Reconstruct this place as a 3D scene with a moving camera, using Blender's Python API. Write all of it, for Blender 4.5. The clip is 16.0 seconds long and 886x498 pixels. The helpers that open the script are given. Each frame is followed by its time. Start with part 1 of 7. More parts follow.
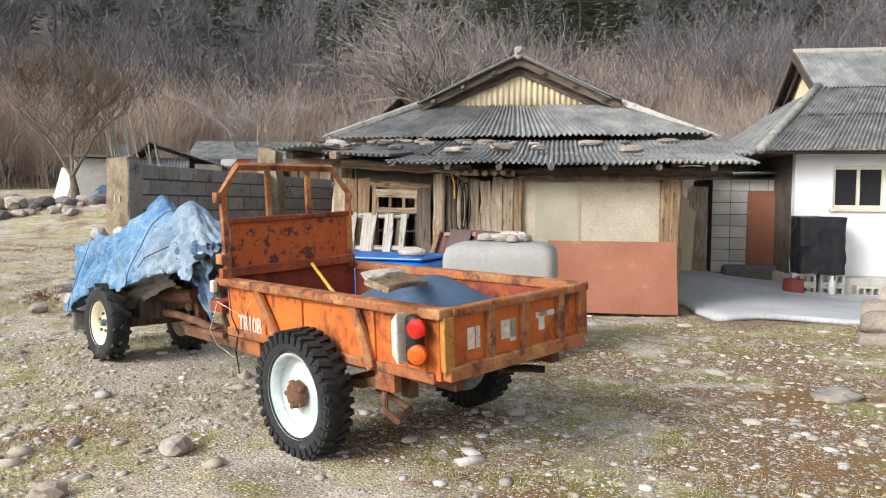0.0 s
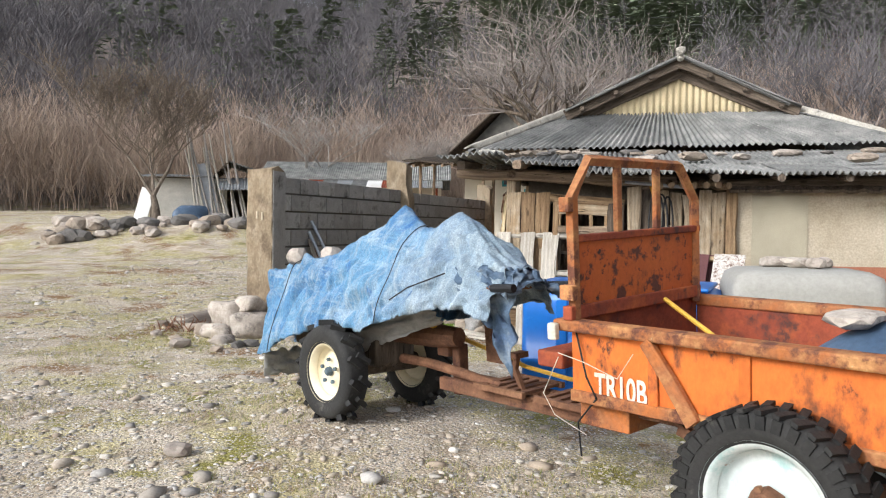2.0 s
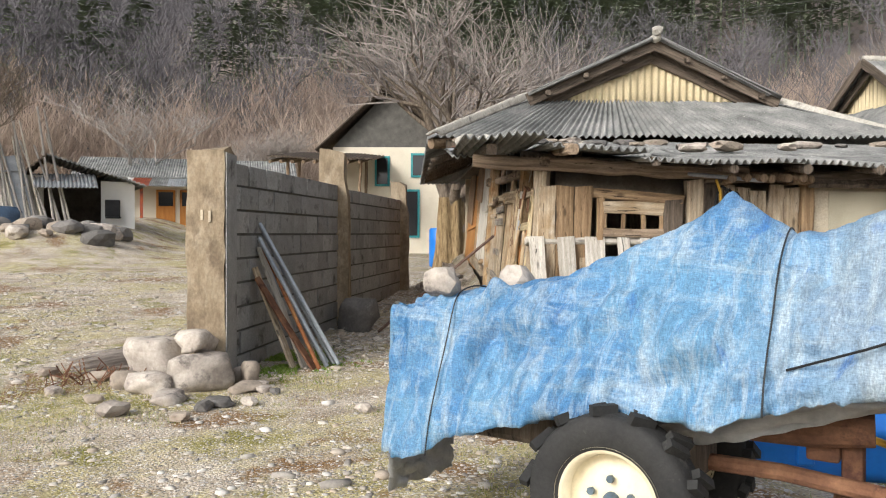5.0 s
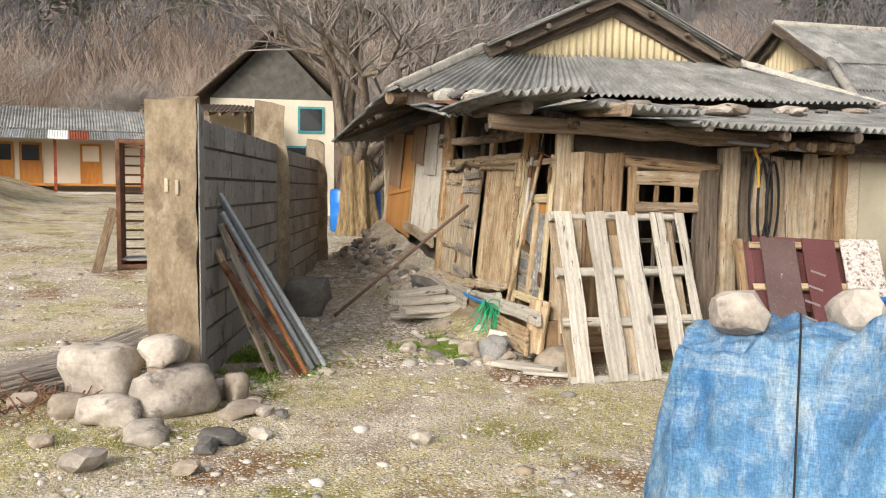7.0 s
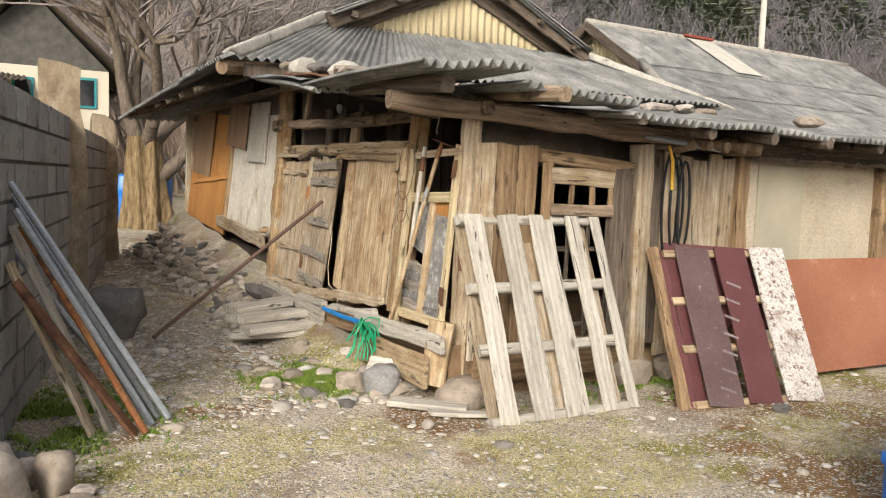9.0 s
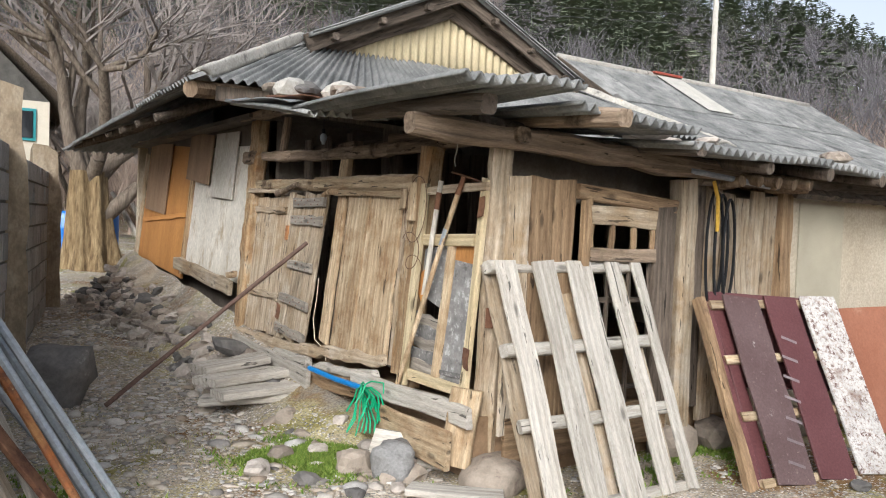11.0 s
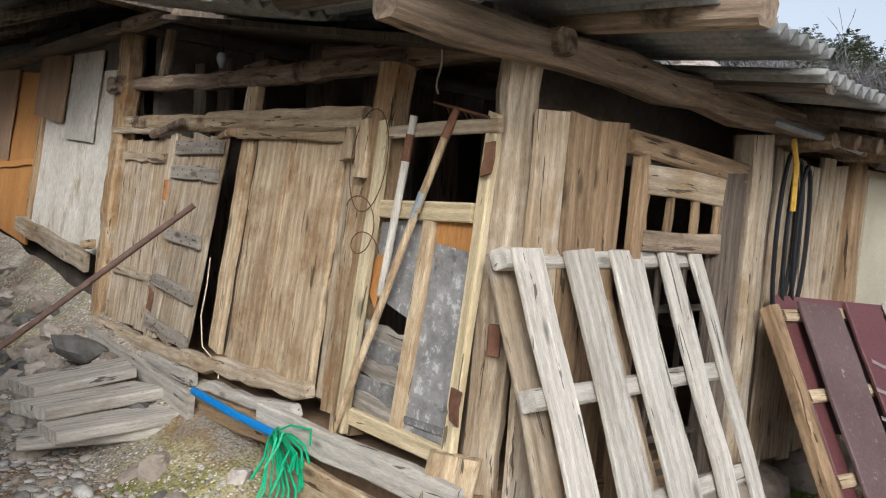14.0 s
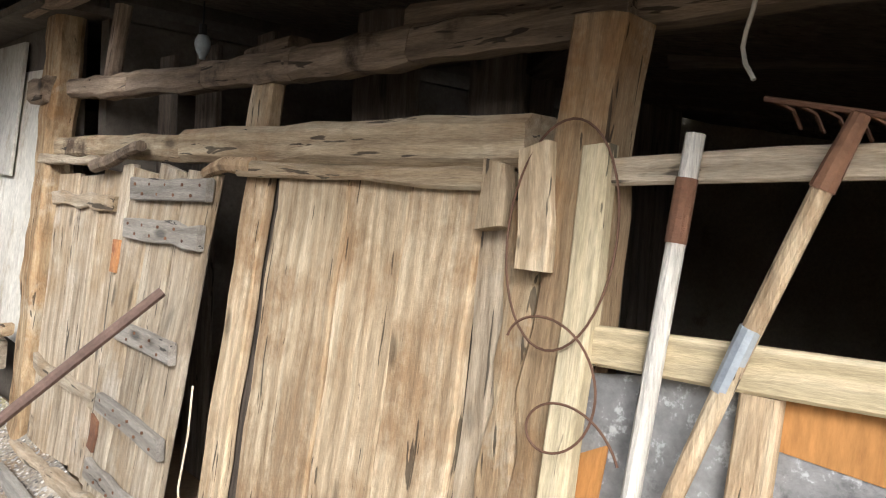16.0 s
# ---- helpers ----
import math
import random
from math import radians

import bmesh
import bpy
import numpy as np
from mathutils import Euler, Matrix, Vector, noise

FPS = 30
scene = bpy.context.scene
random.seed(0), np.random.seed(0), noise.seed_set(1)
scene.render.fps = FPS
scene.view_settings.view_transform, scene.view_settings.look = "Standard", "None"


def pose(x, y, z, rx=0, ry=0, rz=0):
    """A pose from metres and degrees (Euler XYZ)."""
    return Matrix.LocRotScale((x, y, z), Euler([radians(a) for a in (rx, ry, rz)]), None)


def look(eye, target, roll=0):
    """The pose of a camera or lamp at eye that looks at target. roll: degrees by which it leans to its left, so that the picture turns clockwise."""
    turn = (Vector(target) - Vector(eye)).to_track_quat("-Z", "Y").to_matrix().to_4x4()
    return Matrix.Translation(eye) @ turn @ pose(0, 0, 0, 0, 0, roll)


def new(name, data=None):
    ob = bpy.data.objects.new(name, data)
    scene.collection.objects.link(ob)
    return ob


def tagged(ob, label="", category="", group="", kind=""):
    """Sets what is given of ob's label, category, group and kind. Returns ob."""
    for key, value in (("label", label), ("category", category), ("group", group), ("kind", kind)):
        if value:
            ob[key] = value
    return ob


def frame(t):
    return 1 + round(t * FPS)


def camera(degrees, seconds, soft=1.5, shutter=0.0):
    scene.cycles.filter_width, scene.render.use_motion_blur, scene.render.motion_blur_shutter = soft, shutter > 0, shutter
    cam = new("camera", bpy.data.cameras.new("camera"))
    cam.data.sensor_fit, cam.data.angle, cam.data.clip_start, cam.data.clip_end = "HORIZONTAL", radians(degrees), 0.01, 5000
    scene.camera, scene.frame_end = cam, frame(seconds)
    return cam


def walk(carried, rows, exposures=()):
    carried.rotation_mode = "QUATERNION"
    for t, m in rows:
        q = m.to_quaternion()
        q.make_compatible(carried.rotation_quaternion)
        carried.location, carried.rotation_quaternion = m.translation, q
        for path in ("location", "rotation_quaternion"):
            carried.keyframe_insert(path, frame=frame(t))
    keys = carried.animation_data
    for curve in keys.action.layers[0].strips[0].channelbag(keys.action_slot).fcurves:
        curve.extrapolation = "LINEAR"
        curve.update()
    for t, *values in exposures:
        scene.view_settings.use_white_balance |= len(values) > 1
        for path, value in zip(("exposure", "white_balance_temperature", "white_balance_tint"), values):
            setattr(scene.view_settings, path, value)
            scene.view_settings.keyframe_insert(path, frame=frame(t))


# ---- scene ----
cam = camera(58.3, 16.0, soft=1.1)

PATH = [
    (0, (0.056, 0.366, 1.453), (0.047, 2.363, 1.343), 0.5),
    (0.5, (-0.44, 0.737, 1.408), (-0.464, 2.731, 1.252), -0.3),
    (1, (-0.997, 1.089, 1.409), (-1.103, 3.083, 1.308), 0.3),
    (1.5, (-1.453, 1.49, 1.378), (-1.533, 3.488, 1.319), 0.0),
    (2, (-1.825, 1.937, 1.375), (-1.938, 3.933, 1.322), 0.6),
    (2.5, (-2.143, 2.305, 1.36), (-2.18, 4.304, 1.312), 2.4),
    (3, (-2.515, 2.794, 1.346), (-2.416, 4.791, 1.301), 1.4),
    (3.5, (-2.926, 3.214, 1.345), (-2.756, 5.207, 1.31), 1.8),
    (4, (-3.266, 3.672, 1.314), (-3.027, 5.658, 1.281), 1.9),
    (4.2, (-3.378, 3.853, 1.321), (-3.12, 5.836, 1.293), 1.4),
    (6.3, (-4.724, 5.462, 1.497), (-4.14, 7.372, 1.387), 0.4),
    (6.5, (-4.777, 5.658, 1.52), (-4.162, 7.557, 1.394), 0.4),
    (7, (-4.995, 6.093, 1.503), (-4.264, 7.949, 1.354), 0.6),
    (7.5, (-5.131, 6.518, 1.503), (-4.316, 8.338, 1.341), 0.7),
    (8, (-5.13, 6.973, 1.543), (-4.233, 8.752, 1.362), 1.4),
    (8.5, (-5.146, 7.397, 1.568), (-4.067, 9.071, 1.383), 1.8),
    (8.7, (-5.15, 7.528, 1.553), (-3.998, 9.153, 1.366), 1.8),
    (10.8, (-4.981, 8.684, 1.5), (-3.614, 10.142, 1.443), 2.5),
    (11, (-4.95, 8.739, 1.532), (-3.621, 10.232, 1.468), 2.2),
    (11.5, (-4.912, 8.877, 1.511), (-3.652, 10.428, 1.441), 2.5),
    (12, (-4.932, 9.139, 1.498), (-3.632, 10.656, 1.421), 2.7),
    (12.5, (-4.847, 9.387, 1.477), (-3.492, 10.856, 1.394), 3.3),
    (13, (-4.542, 9.681, 1.486), (-3.14, 11.104, 1.397), 3.1),
    (13.5, (-4.225, 9.998, 1.476), (-2.767, 11.361, 1.35), 3.7),
    (14, (-3.925, 10.34, 1.495), (-2.413, 11.643, 1.361), 4.4),
    (14.5, (-3.588, 10.752, 1.543), (-2.074, 12.052, 1.413), 4.5),
    (15, (-3.324, 11.24, 1.575), (-1.849, 12.584, 1.448), 5.7),
    (15.5, (-3.081, 11.633, 1.617), (-1.564, 12.928, 1.471), 4.8),
    (16, (-2.883, 12.05, 1.655), (-1.325, 13.3, 1.555), 3.3),
]
walk(cam, [(t, look(eye, target, roll)) for t, eye, target, roll in PATH],
     [(0, .2, 6050, 10), (4, .16, 6150, 10), (7, .22, 6650, 10), (8.6, .16, 6750, 10), (11, .14, 5950, 10), (13, .06, 5900, 10), (14.2, -.08, 5900, 10), (15.5, .56, 5900, 10), (16, .66, 5850, 10)])

# ---- world and light ----
world = bpy.data.worlds.new("world")
scene.world = world
world.use_nodes = True
wn = world.node_tree.nodes
sky = wn.new("ShaderNodeTexSky")
sky.sky_type = "NISHITA"
sky.sun_disc = False
SUN_EL, SUN_AZ = radians(30), radians(230)
sky.sun_elevation, sky.sun_rotation = SUN_EL, SUN_AZ
sky.dust_density, sky.air_density = 4.0, 1.0
wn["Background"].inputs["Strength"].default_value = 0.13
veil = wn.new("ShaderNodeHueSaturation")
veil.inputs["Saturation"].default_value, veil.inputs["Value"].default_value = 0.3, 1.5
world.node_tree.links.new(sky.outputs[0], veil.inputs["Color"])
world.node_tree.links.new(veil.outputs[0], wn["Background"].inputs["Color"])
sun = new("sun", bpy.data.lights.new("sun", "SUN"))
sun.data.energy, sun.data.angle, sun.data.color = 2.1, radians(18), (1.0, 0.95, 0.87)
toward = Vector((math.sin(SUN_AZ) * math.cos(SUN_EL), math.cos(SUN_AZ) * math.cos(SUN_EL), math.sin(SUN_EL)))
sun.matrix_world = look(toward * 60, (0, 0, 0))

# ---- materials ----
def mat(name, cols, scale=3.0, rough=0.85, bump=0.3, metal=0.0, stretch=(1, 1, 1), fine=40.0, spots=(), vary=0.25, dist=0.01, wave=0, spec=0.3, trans=0.0, fade=None):
    """A weathered surface: a slow blend of cols, a fine grain, spots (colour, scale, threshold, softness), and a bump from the grain."""
    m = bpy.data.materials.new(name)
    m.use_nodes = True
    nt = m.node_tree
    bsdf = nt.nodes["Principled BSDF"]
    def node(kind, **sets):
        n = nt.nodes.new(kind)
        for k, v in sets.items():
            n.inputs[k].default_value = v
        return n
    co = nt.nodes.new("ShaderNodeTexCoord")
    info = nt.nodes.new("ShaderNodeObjectInfo")
    shift = node("ShaderNodeVectorMath")
    shift.operation = "SCALE"
    shift.inputs[0].default_value = (37.0, 17.0, 29.0)
    nt.links.new(info.outputs["Random"], shift.inputs["Scale"])
    add = nt.nodes.new("ShaderNodeVectorMath")
    add.operation = "ADD"
    nt.links.new(co.outputs["Object"], add.inputs[0])
    nt.links.new(shift.outputs[0], add.inputs[1])
    mp = nt.nodes.new("ShaderNodeMapping")
    mp.inputs["Scale"].default_value = stretch
    nt.links.new(add.outputs[0], mp.inputs["Vector"])
    big = node("ShaderNodeTexNoise", Scale=scale, Detail=5.0, Roughness=0.65, Distortion=0.8 if stretch[0] > 10 else 0.0)
    nt.links.new(mp.outputs[0], big.inputs["Vector"])
    ramp = nt.nodes.new("ShaderNodeValToRGB")
    els = ramp.color_ramp.elements
    for i, c in enumerate(cols):
        pos = 0.3 + 0.4 * i / max(1, len(cols) - 1)
        el = els[i] if i < 2 else els.new(pos)
        el.position, el.color = pos, (*c, 1)
    if len(cols) == 1:
        els[1].color = (*cols[0], 1)
    nt.links.new(big.outputs["Fac"], ramp.inputs["Fac"])
    grain = node("ShaderNodeTexNoise", Scale=fine, Detail=4.0, Roughness=0.7)
    nt.links.new(mp.outputs[0], grain.inputs["Vector"])
    col = ramp.outputs["Color"]
    for c, sc, th, soft in spots:
        sp = node("ShaderNodeTexNoise", Scale=sc, Detail=6.0, Roughness=0.7)
        nt.links.new((add if stretch[0] > 10 else mp).outputs[0], sp.inputs["Vector"])
        rg = node("ShaderNodeMapRange")
        rg.inputs["From Min"].default_value, rg.inputs["From Max"].default_value = th - soft, th + soft
        nt.links.new(sp.outputs["Fac"], rg.inputs["Value"])
        mx = nt.nodes.new("ShaderNodeMix")
        mx.data_type = "RGBA"
        mx.inputs["B"].default_value = (*c, 1)
        nt.links.new(rg.outputs[0], mx.inputs["Factor"])
        nt.links.new(col, mx.inputs["A"])
        col = mx.outputs["Result"]
    if fade:
        # bleached towards one end
        sx = nt.nodes.new("ShaderNodeSeparateXYZ")
        nt.links.new(co.outputs["Object"], sx.inputs[0])
        wob = node("ShaderNodeMath")
        wob.operation = "MULTIPLY_ADD"
        wob.inputs[1].default_value = 1.1
        nt.links.new(big.outputs["Fac"], wob.inputs[0])
        nt.links.new(sx.outputs["Y"], wob.inputs[2])
        fr2 = node("ShaderNodeMapRange")
        fr2.inputs["From Min"].default_value, fr2.inputs["From Max"].default_value = fade[1], fade[2]
        fr2.inputs["To Min"].default_value, fr2.inputs["To Max"].default_value = fade[3], 0.0
        nt.links.new(wob.outputs[0], fr2.inputs["Value"])
        fm = nt.nodes.new("ShaderNodeMix")
        fm.data_type = "RGBA"
        fm.inputs["B"].default_value = (*fade[0], 1)
        nt.links.new(fr2.outputs[0], fm.inputs["Factor"])
        nt.links.new(col, fm.inputs["A"])
        col = fm.outputs["Result"]
    if stretch[0] > 10:
        # open cracks and dark growth lines along the grain
        for sc, th, soft, dark in ((2.6, .655, .01, .26), (5.5, .6, .1, .82)):
            ck = node("ShaderNodeTexNoise", Scale=sc, Detail=3.0, Roughness=0.6, Distortion=0.6)
            nt.links.new(mp.outputs[0], ck.inputs["Vector"])
            cr = node("ShaderNodeMapRange")
            cr.inputs["From Min"].default_value, cr.inputs["From Max"].default_value = th - soft, th + soft
            cr.inputs["To Min"].default_value, cr.inputs["To Max"].default_value = 1.0, dark
            nt.links.new(ck.outputs["Fac"], cr.inputs["Value"])
            dk = nt.nodes.new("ShaderNodeMix")
            dk.data_type, dk.blend_type = "RGBA", "MULTIPLY"
            dk.inputs["Factor"].default_value = 1.0
            nt.links.new(col, dk.inputs["A"])
            nt.links.new(cr.outputs[0], dk.inputs["B"])
            col = dk.outputs["Result"]
        # growth rings running along the board
        wv = node("ShaderNodeTexWave", Scale=.55, Distortion=11.0, Detail=4.0)
        wv.inputs["Detail Scale"].default_value, wv.inputs["Detail Roughness"].default_value = .55, .65
        nt.links.new(mp.outputs[0], wv.inputs["Vector"])
        wr = node("ShaderNodeMapRange")
        wr.inputs["From Min"].default_value, wr.inputs["From Max"].default_value = .1, .8
        wr.inputs["To Min"].default_value, wr.inputs["To Max"].default_value = .78, 1.1
        nt.links.new(wv.outputs["Fac"], wr.inputs["Value"])
        wd_ = nt.nodes.new("ShaderNodeMix")
        wd_.data_type, wd_.blend_type = "RGBA", "MULTIPLY"
        wd_.inputs["Factor"].default_value = .55
        nt.links.new(col, wd_.inputs["A"])
        nt.links.new(wr.outputs[0], wd_.inputs["B"])
        col = wd_.outputs["Result"]
        # knots
        ks = node("ShaderNodeMapping")
        ks.inputs["Scale"].default_value = (7, 7, 2.6)
        nt.links.new(add.outputs[0], ks.inputs["Vector"])
        kv = node("ShaderNodeTexVoronoi", Scale=1.0)
        nt.links.new(ks.outputs[0], kv.inputs["Vector"])
        kr = node("ShaderNodeMapRange")
        kr.inputs["From Min"].default_value, kr.inputs["From Max"].default_value = .07, .16
        kr.inputs["To Min"].default_value, kr.inputs["To Max"].default_value = .42, 1.0
        nt.links.new(kv.outputs["Distance"], kr.inputs["Value"])
        kd = nt.nodes.new("ShaderNodeMix")
        kd.data_type, kd.blend_type = "RGBA", "MULTIPLY"
        kd.inputs["Factor"].default_value = 1.0
        nt.links.new(col, kd.inputs["A"])
        nt.links.new(kr.outputs[0], kd.inputs["B"])
        col = kd.outputs["Result"]
        vary = .3
    val = node("ShaderNodeMapRange")
    val.inputs["From Min"].default_value, val.inputs["From Max"].default_value = 0.25, 0.75
    val.inputs["To Min"].default_value, val.inputs["To Max"].default_value = 1 - vary, 1 + vary
    nt.links.new(grain.outputs["Fac"], val.inputs["Value"])
    own = node("ShaderNodeMapRange")
    own.inputs["To Min"].default_value, own.inputs["To Max"].default_value = 0.82, 1.15
    nt.links.new(info.outputs["Random"], own.inputs["Value"])
    mul = nt.nodes.new("ShaderNodeMath")
    mul.operation = "MULTIPLY"
    nt.links.new(val.outputs[0], mul.inputs[0])
    nt.links.new(own.outputs[0], mul.inputs[1])
    hsv = nt.nodes.new("ShaderNodeHueSaturation")
    nt.links.new(col, hsv.inputs["Color"])
    nt.links.new(mul.outputs[0], hsv.inputs["Value"])
    nt.links.new(hsv.outputs[0], bsdf.inputs["Base Color"])
    bsdf.inputs["Roughness"].default_value = rough
    bsdf.inputs["Metallic"].default_value = metal
    bsdf.inputs["Specular IOR Level"].default_value = spec
    if trans:
        bsdf.inputs["Transmission Weight"].default_value = trans
    bp = node("ShaderNodeBump", Strength=bump, Distance=dist)
    relief = grain.outputs["Fac"]
    if stretch[0] > 10:
        hs = node("ShaderNodeMath")
        hs.operation = "MULTIPLY_ADD"
        hs.inputs[1].default_value = .35
        nt.links.new(wv.outputs["Fac"], hs.inputs[0])
        nt.links.new(grain.outputs["Fac"], hs.inputs[2])
        relief = hs.outputs[0]
    nt.links.new(relief, bp.inputs["Height"])
    nt.links.new(bp.outputs[0], bsdf.inputs["Normal"])
    return m

WOODGRAIN = (12, 12, 1.15)
M_GREY = mat("wood_grey", [(.25, .185, .12), (.44, .35, .245), (.59, .5, .37)], 1.6, .9, .6, stretch=WOODGRAIN, fine=24, spots=[((.33, .23, .13), 1.7, .56, .1), ((.52, .45, .36), 2.4, .62, .09), ((.07, .05, .035), 2.2, .69, .04)])
M_BROWN = mat("wood_brown", [(.16, .1, .055), (.31, .205, .115), (.43, .305, .18)], 1.6, .9, .6, stretch=WOODGRAIN, fine=24, spots=[((.06, .04, .03), 2.0, .64, .06)])
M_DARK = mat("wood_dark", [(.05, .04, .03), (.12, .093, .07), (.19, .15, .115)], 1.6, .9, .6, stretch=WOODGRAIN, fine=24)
M_PALE = mat("wood_pale", [(.47, .37, .21), (.58, .47, .29), (.64, .54, .36)], 1.4, .8, .35, stretch=WOODGRAIN, fine=24, spots=[((.3, .17, .07), 1.2, .7, .05)])
M_WHITE = mat("wood_bleached", [(.36, .32, .265), (.48, .44, .375), (.57, .53, .46)], 1.5, .9, .5, stretch=WOODGRAIN, fine=24, spots=[((.32, .28, .23), 2.5, .66, .06)])
M_LOG = mat("log_bark", [(.09, .06, .04), (.2, .14, .09), (.3, .22, .14)], 2.0, .95, .7, stretch=(8, 8, 1.2), fine=8)
M_PURPLE = mat("film_board", [(.085, .05, .047), (.13, .085, .08)], 3, .55, .1, fine=60, spots=[((.3, .27, .25), 9, .68, .03), ((.2, .15, .13), 26, .64, .04)])
M_PURPLE2 = mat("film_board_bare", [(.1, .035, .035), (.13, .05, .05)], 3, .5, .1, fine=60, spots=[((.4, .36, .33), 5, .76, .03)])
M_PEEL = mat("peeling_board", [(.4, .37, .34), (.58, .55, .51)], 4, .8, .3, fine=40, spots=[((.2, .14, .11), 5, .6, .05), ((.14, .085, .07), 17, .57, .03), ((.3, .24, .2), 45, .56, .05)])
M_PLY = mat("orange_plywood", [(.36, .16, .045), (.48, .23, .07)], 1.2, .75, .2, stretch=(3, 3, .6), fine=30, spots=[((.18, .08, .03), 3, .72, .05)])
M_PLYD = mat("brown_plywood", [(.16, .1, .06), (.27, .18, .11)], 1.2, .8, .25, stretch=(3, 3, .6), fine=30, spots=[((.08, .05, .03), 3, .68, .06)])
M_WASH = mat("whitewashed_board", [(.45, .41, .34), (.62, .58, .5)], 1.5, .9, .3, stretch=(1.6, 1.6, .8), fine=25, spots=[((.34, .27, .18), 2.5, .62, .08), ((.2, .15, .1), 8, .7, .04)])
M_SLATE = mat("cement_sheet", [(.11, .11, .105), (.2, .2, .19), (.31, .3, .28)], 2.2, .95, .4, fine=45, spots=[((.36, .35, .32), 12, .66, .04), ((.06, .06, .055), 4, .68, .06), ((.3, .2, .05), 2.5, .74, .03)])
M_CAP = mat("ridge_mortar", [(.3, .28, .24), (.45, .42, .37)], 5, .95, .5, fine=40, spots=[((.14, .13, .12), 6, .62, .06), ((.42, .27, .06), 5, .68, .04)])
M_TIN = mat("grey_tin", [(.25, .26, .27), (.4, .41, .42)], 3, .5, .1, metal=.4, fine=50, spots=[((.22, .1, .05), 4, .62, .05)])
M_GABLE = mat("cream_sheet", [(.55, .45, .27), (.68, .58, .38)], 1.5, .85, .2, fine=40, stretch=(3, 3, .5), spots=[((.3, .22, .12), 3, .7, .05)])
M_CLAY = mat("clay_plaster", [(.42, .35, .25), (.55, .48, .37)], 1.6, .95, .35, fine=50, spots=[((.28, .22, .15), 2.5, .66, .05), ((.6, .55, .46), 5, .7, .04)])
M_NET = mat("clay_screen", [(.3, .27, .2), (.4, .36, .27)], 2, .95, .4, fine=90)
M_EARTH = mat("bare_earth", [(.22, .14, .08), (.36, .24, .14)], 3, .95, .6, fine=30)
M_CONC = mat("pillar_concrete", [(.17, .125, .08), (.27, .21, .14), (.37, .305, .22)], 4.5, .95, .6, fine=34, stretch=(1.2, 1.2, .7), spots=[((.16, .12, .08), 3, .6, .06), ((.5, .48, .42), 9, .72, .03)])
M_BLOCK = mat("cement_block", [(.23, .222, .212), (.36, .348, .332)], 3, .95, .7, fine=60, spots=[((.08, .075, .07), 3, .62, .08), ((.3, .29, .27), 14, .7, .04)], dist=.02)
M_MORTAR = mat("block_mortar", [(.07, .065, .06), (.12, .115, .1)], 5, .95, .6, fine=50)
M_STONE = mat("field_stone", [(.24, .2, .17), (.39, .34, .29), (.52, .465, .4)], 3.5, .92, .6, fine=25, spots=[((.14, .12, .11), 5, .62, .06), ((.55, .5, .42), 9, .7, .04)])
M_STONED = mat("dark_stone", [(.1, .095, .09), (.18, .165, .15)], 3, .92, .6, fine=25, spots=[((.35, .34, .31), 5, .68, .05)])
M_STONEB = mat("brown_stone", [(.23, .19, .15), (.36, .3, .24)], 3, .92, .6, fine=25, spots=[((.14, .1, .08), 5, .64, .05)])
M_ORANGE = mat("orange_paint", [(.5, .11, .02), (.62, .165, .03), (.42, .085, .02)], 2.0, .55, .15, fine=50, vary=.14, stretch=(1, 1, .6), spots=[((.16, .055, .025), 4.5, .57, .06), ((.6, .38, .24), 11, .72, .03), ((.07, .03, .02), 9, .66, .03)])
M_REDRUST = mat("red_rust", [(.3, .07, .03), (.22, .05, .025), (.42, .11, .03)], 3, .8, .35, fine=40, spots=[((.07, .03, .025), 5, .58, .05)])
M_RUST = mat("rust", [(.08, .038, .024), (.155, .075, .042), (.24, .125, .068)], 5, .9, .5, fine=45, spots=[((.08, .035, .025), 6, .62, .05)])
M_RAIL = mat("rusty_orange_rail", [(.45, .14, .03), (.3, .12, .05), (.5, .26, .1)], 6, .8, .35, fine=45, spots=[((.13, .05, .03), 7, .57, .05), ((.6, .45, .25), 12, .7, .03)])
M_PLATE = mat("rusty_plate", [(.23, .09, .05), (.29, .125, .075)], 1.5, .8, .2, fine=40, vary=.14, spots=[((.36, .2, .14), 3, .68, .05)])
M_RUBBER = mat("tyre_rubber", [(.018, .018, .018), (.035, .034, .032)], 4, .8, .3, fine=60, spots=[((.12, .11, .095), 5, .68, .08)])
M_BEAM = mat("wood_beam", [(.14, .1, .068), (.28, .205, .14), (.42, .32, .23)], 1.6, .9, .6, stretch=WOODGRAIN, fine=24, spots=[((.05, .035, .025), 2.0, .62, .06)])
M_STRAW = mat("wood_straw", [(.27, .185, .105), (.46, .345, .215), (.61, .5, .34)], 1.6, .9, .6, stretch=WOODGRAIN, fine=24, spots=[((.3, .19, .1), 2.6, .55, .08), ((.12, .08, .05), 2.2, .66, .05)])
M_WARM = mat("wood_warm", [(.2, .125, .065), (.36, .245, .135), (.5, .38, .235)], 1.6, .9, .7, stretch=WOODGRAIN, fine=24, spots=[((.27, .15, .065), 2.4, .55, .08), ((.1, .06, .035), 2.2, .66, .05), ((.5, .42, .31), 3.0, .64, .07)])
M_BATTEN = mat("wood_batten", [(.2, .172, .14), (.29, .255, .21), (.37, .33, .28)], 1.6, .9, .6, stretch=WOODGRAIN, fine=24)
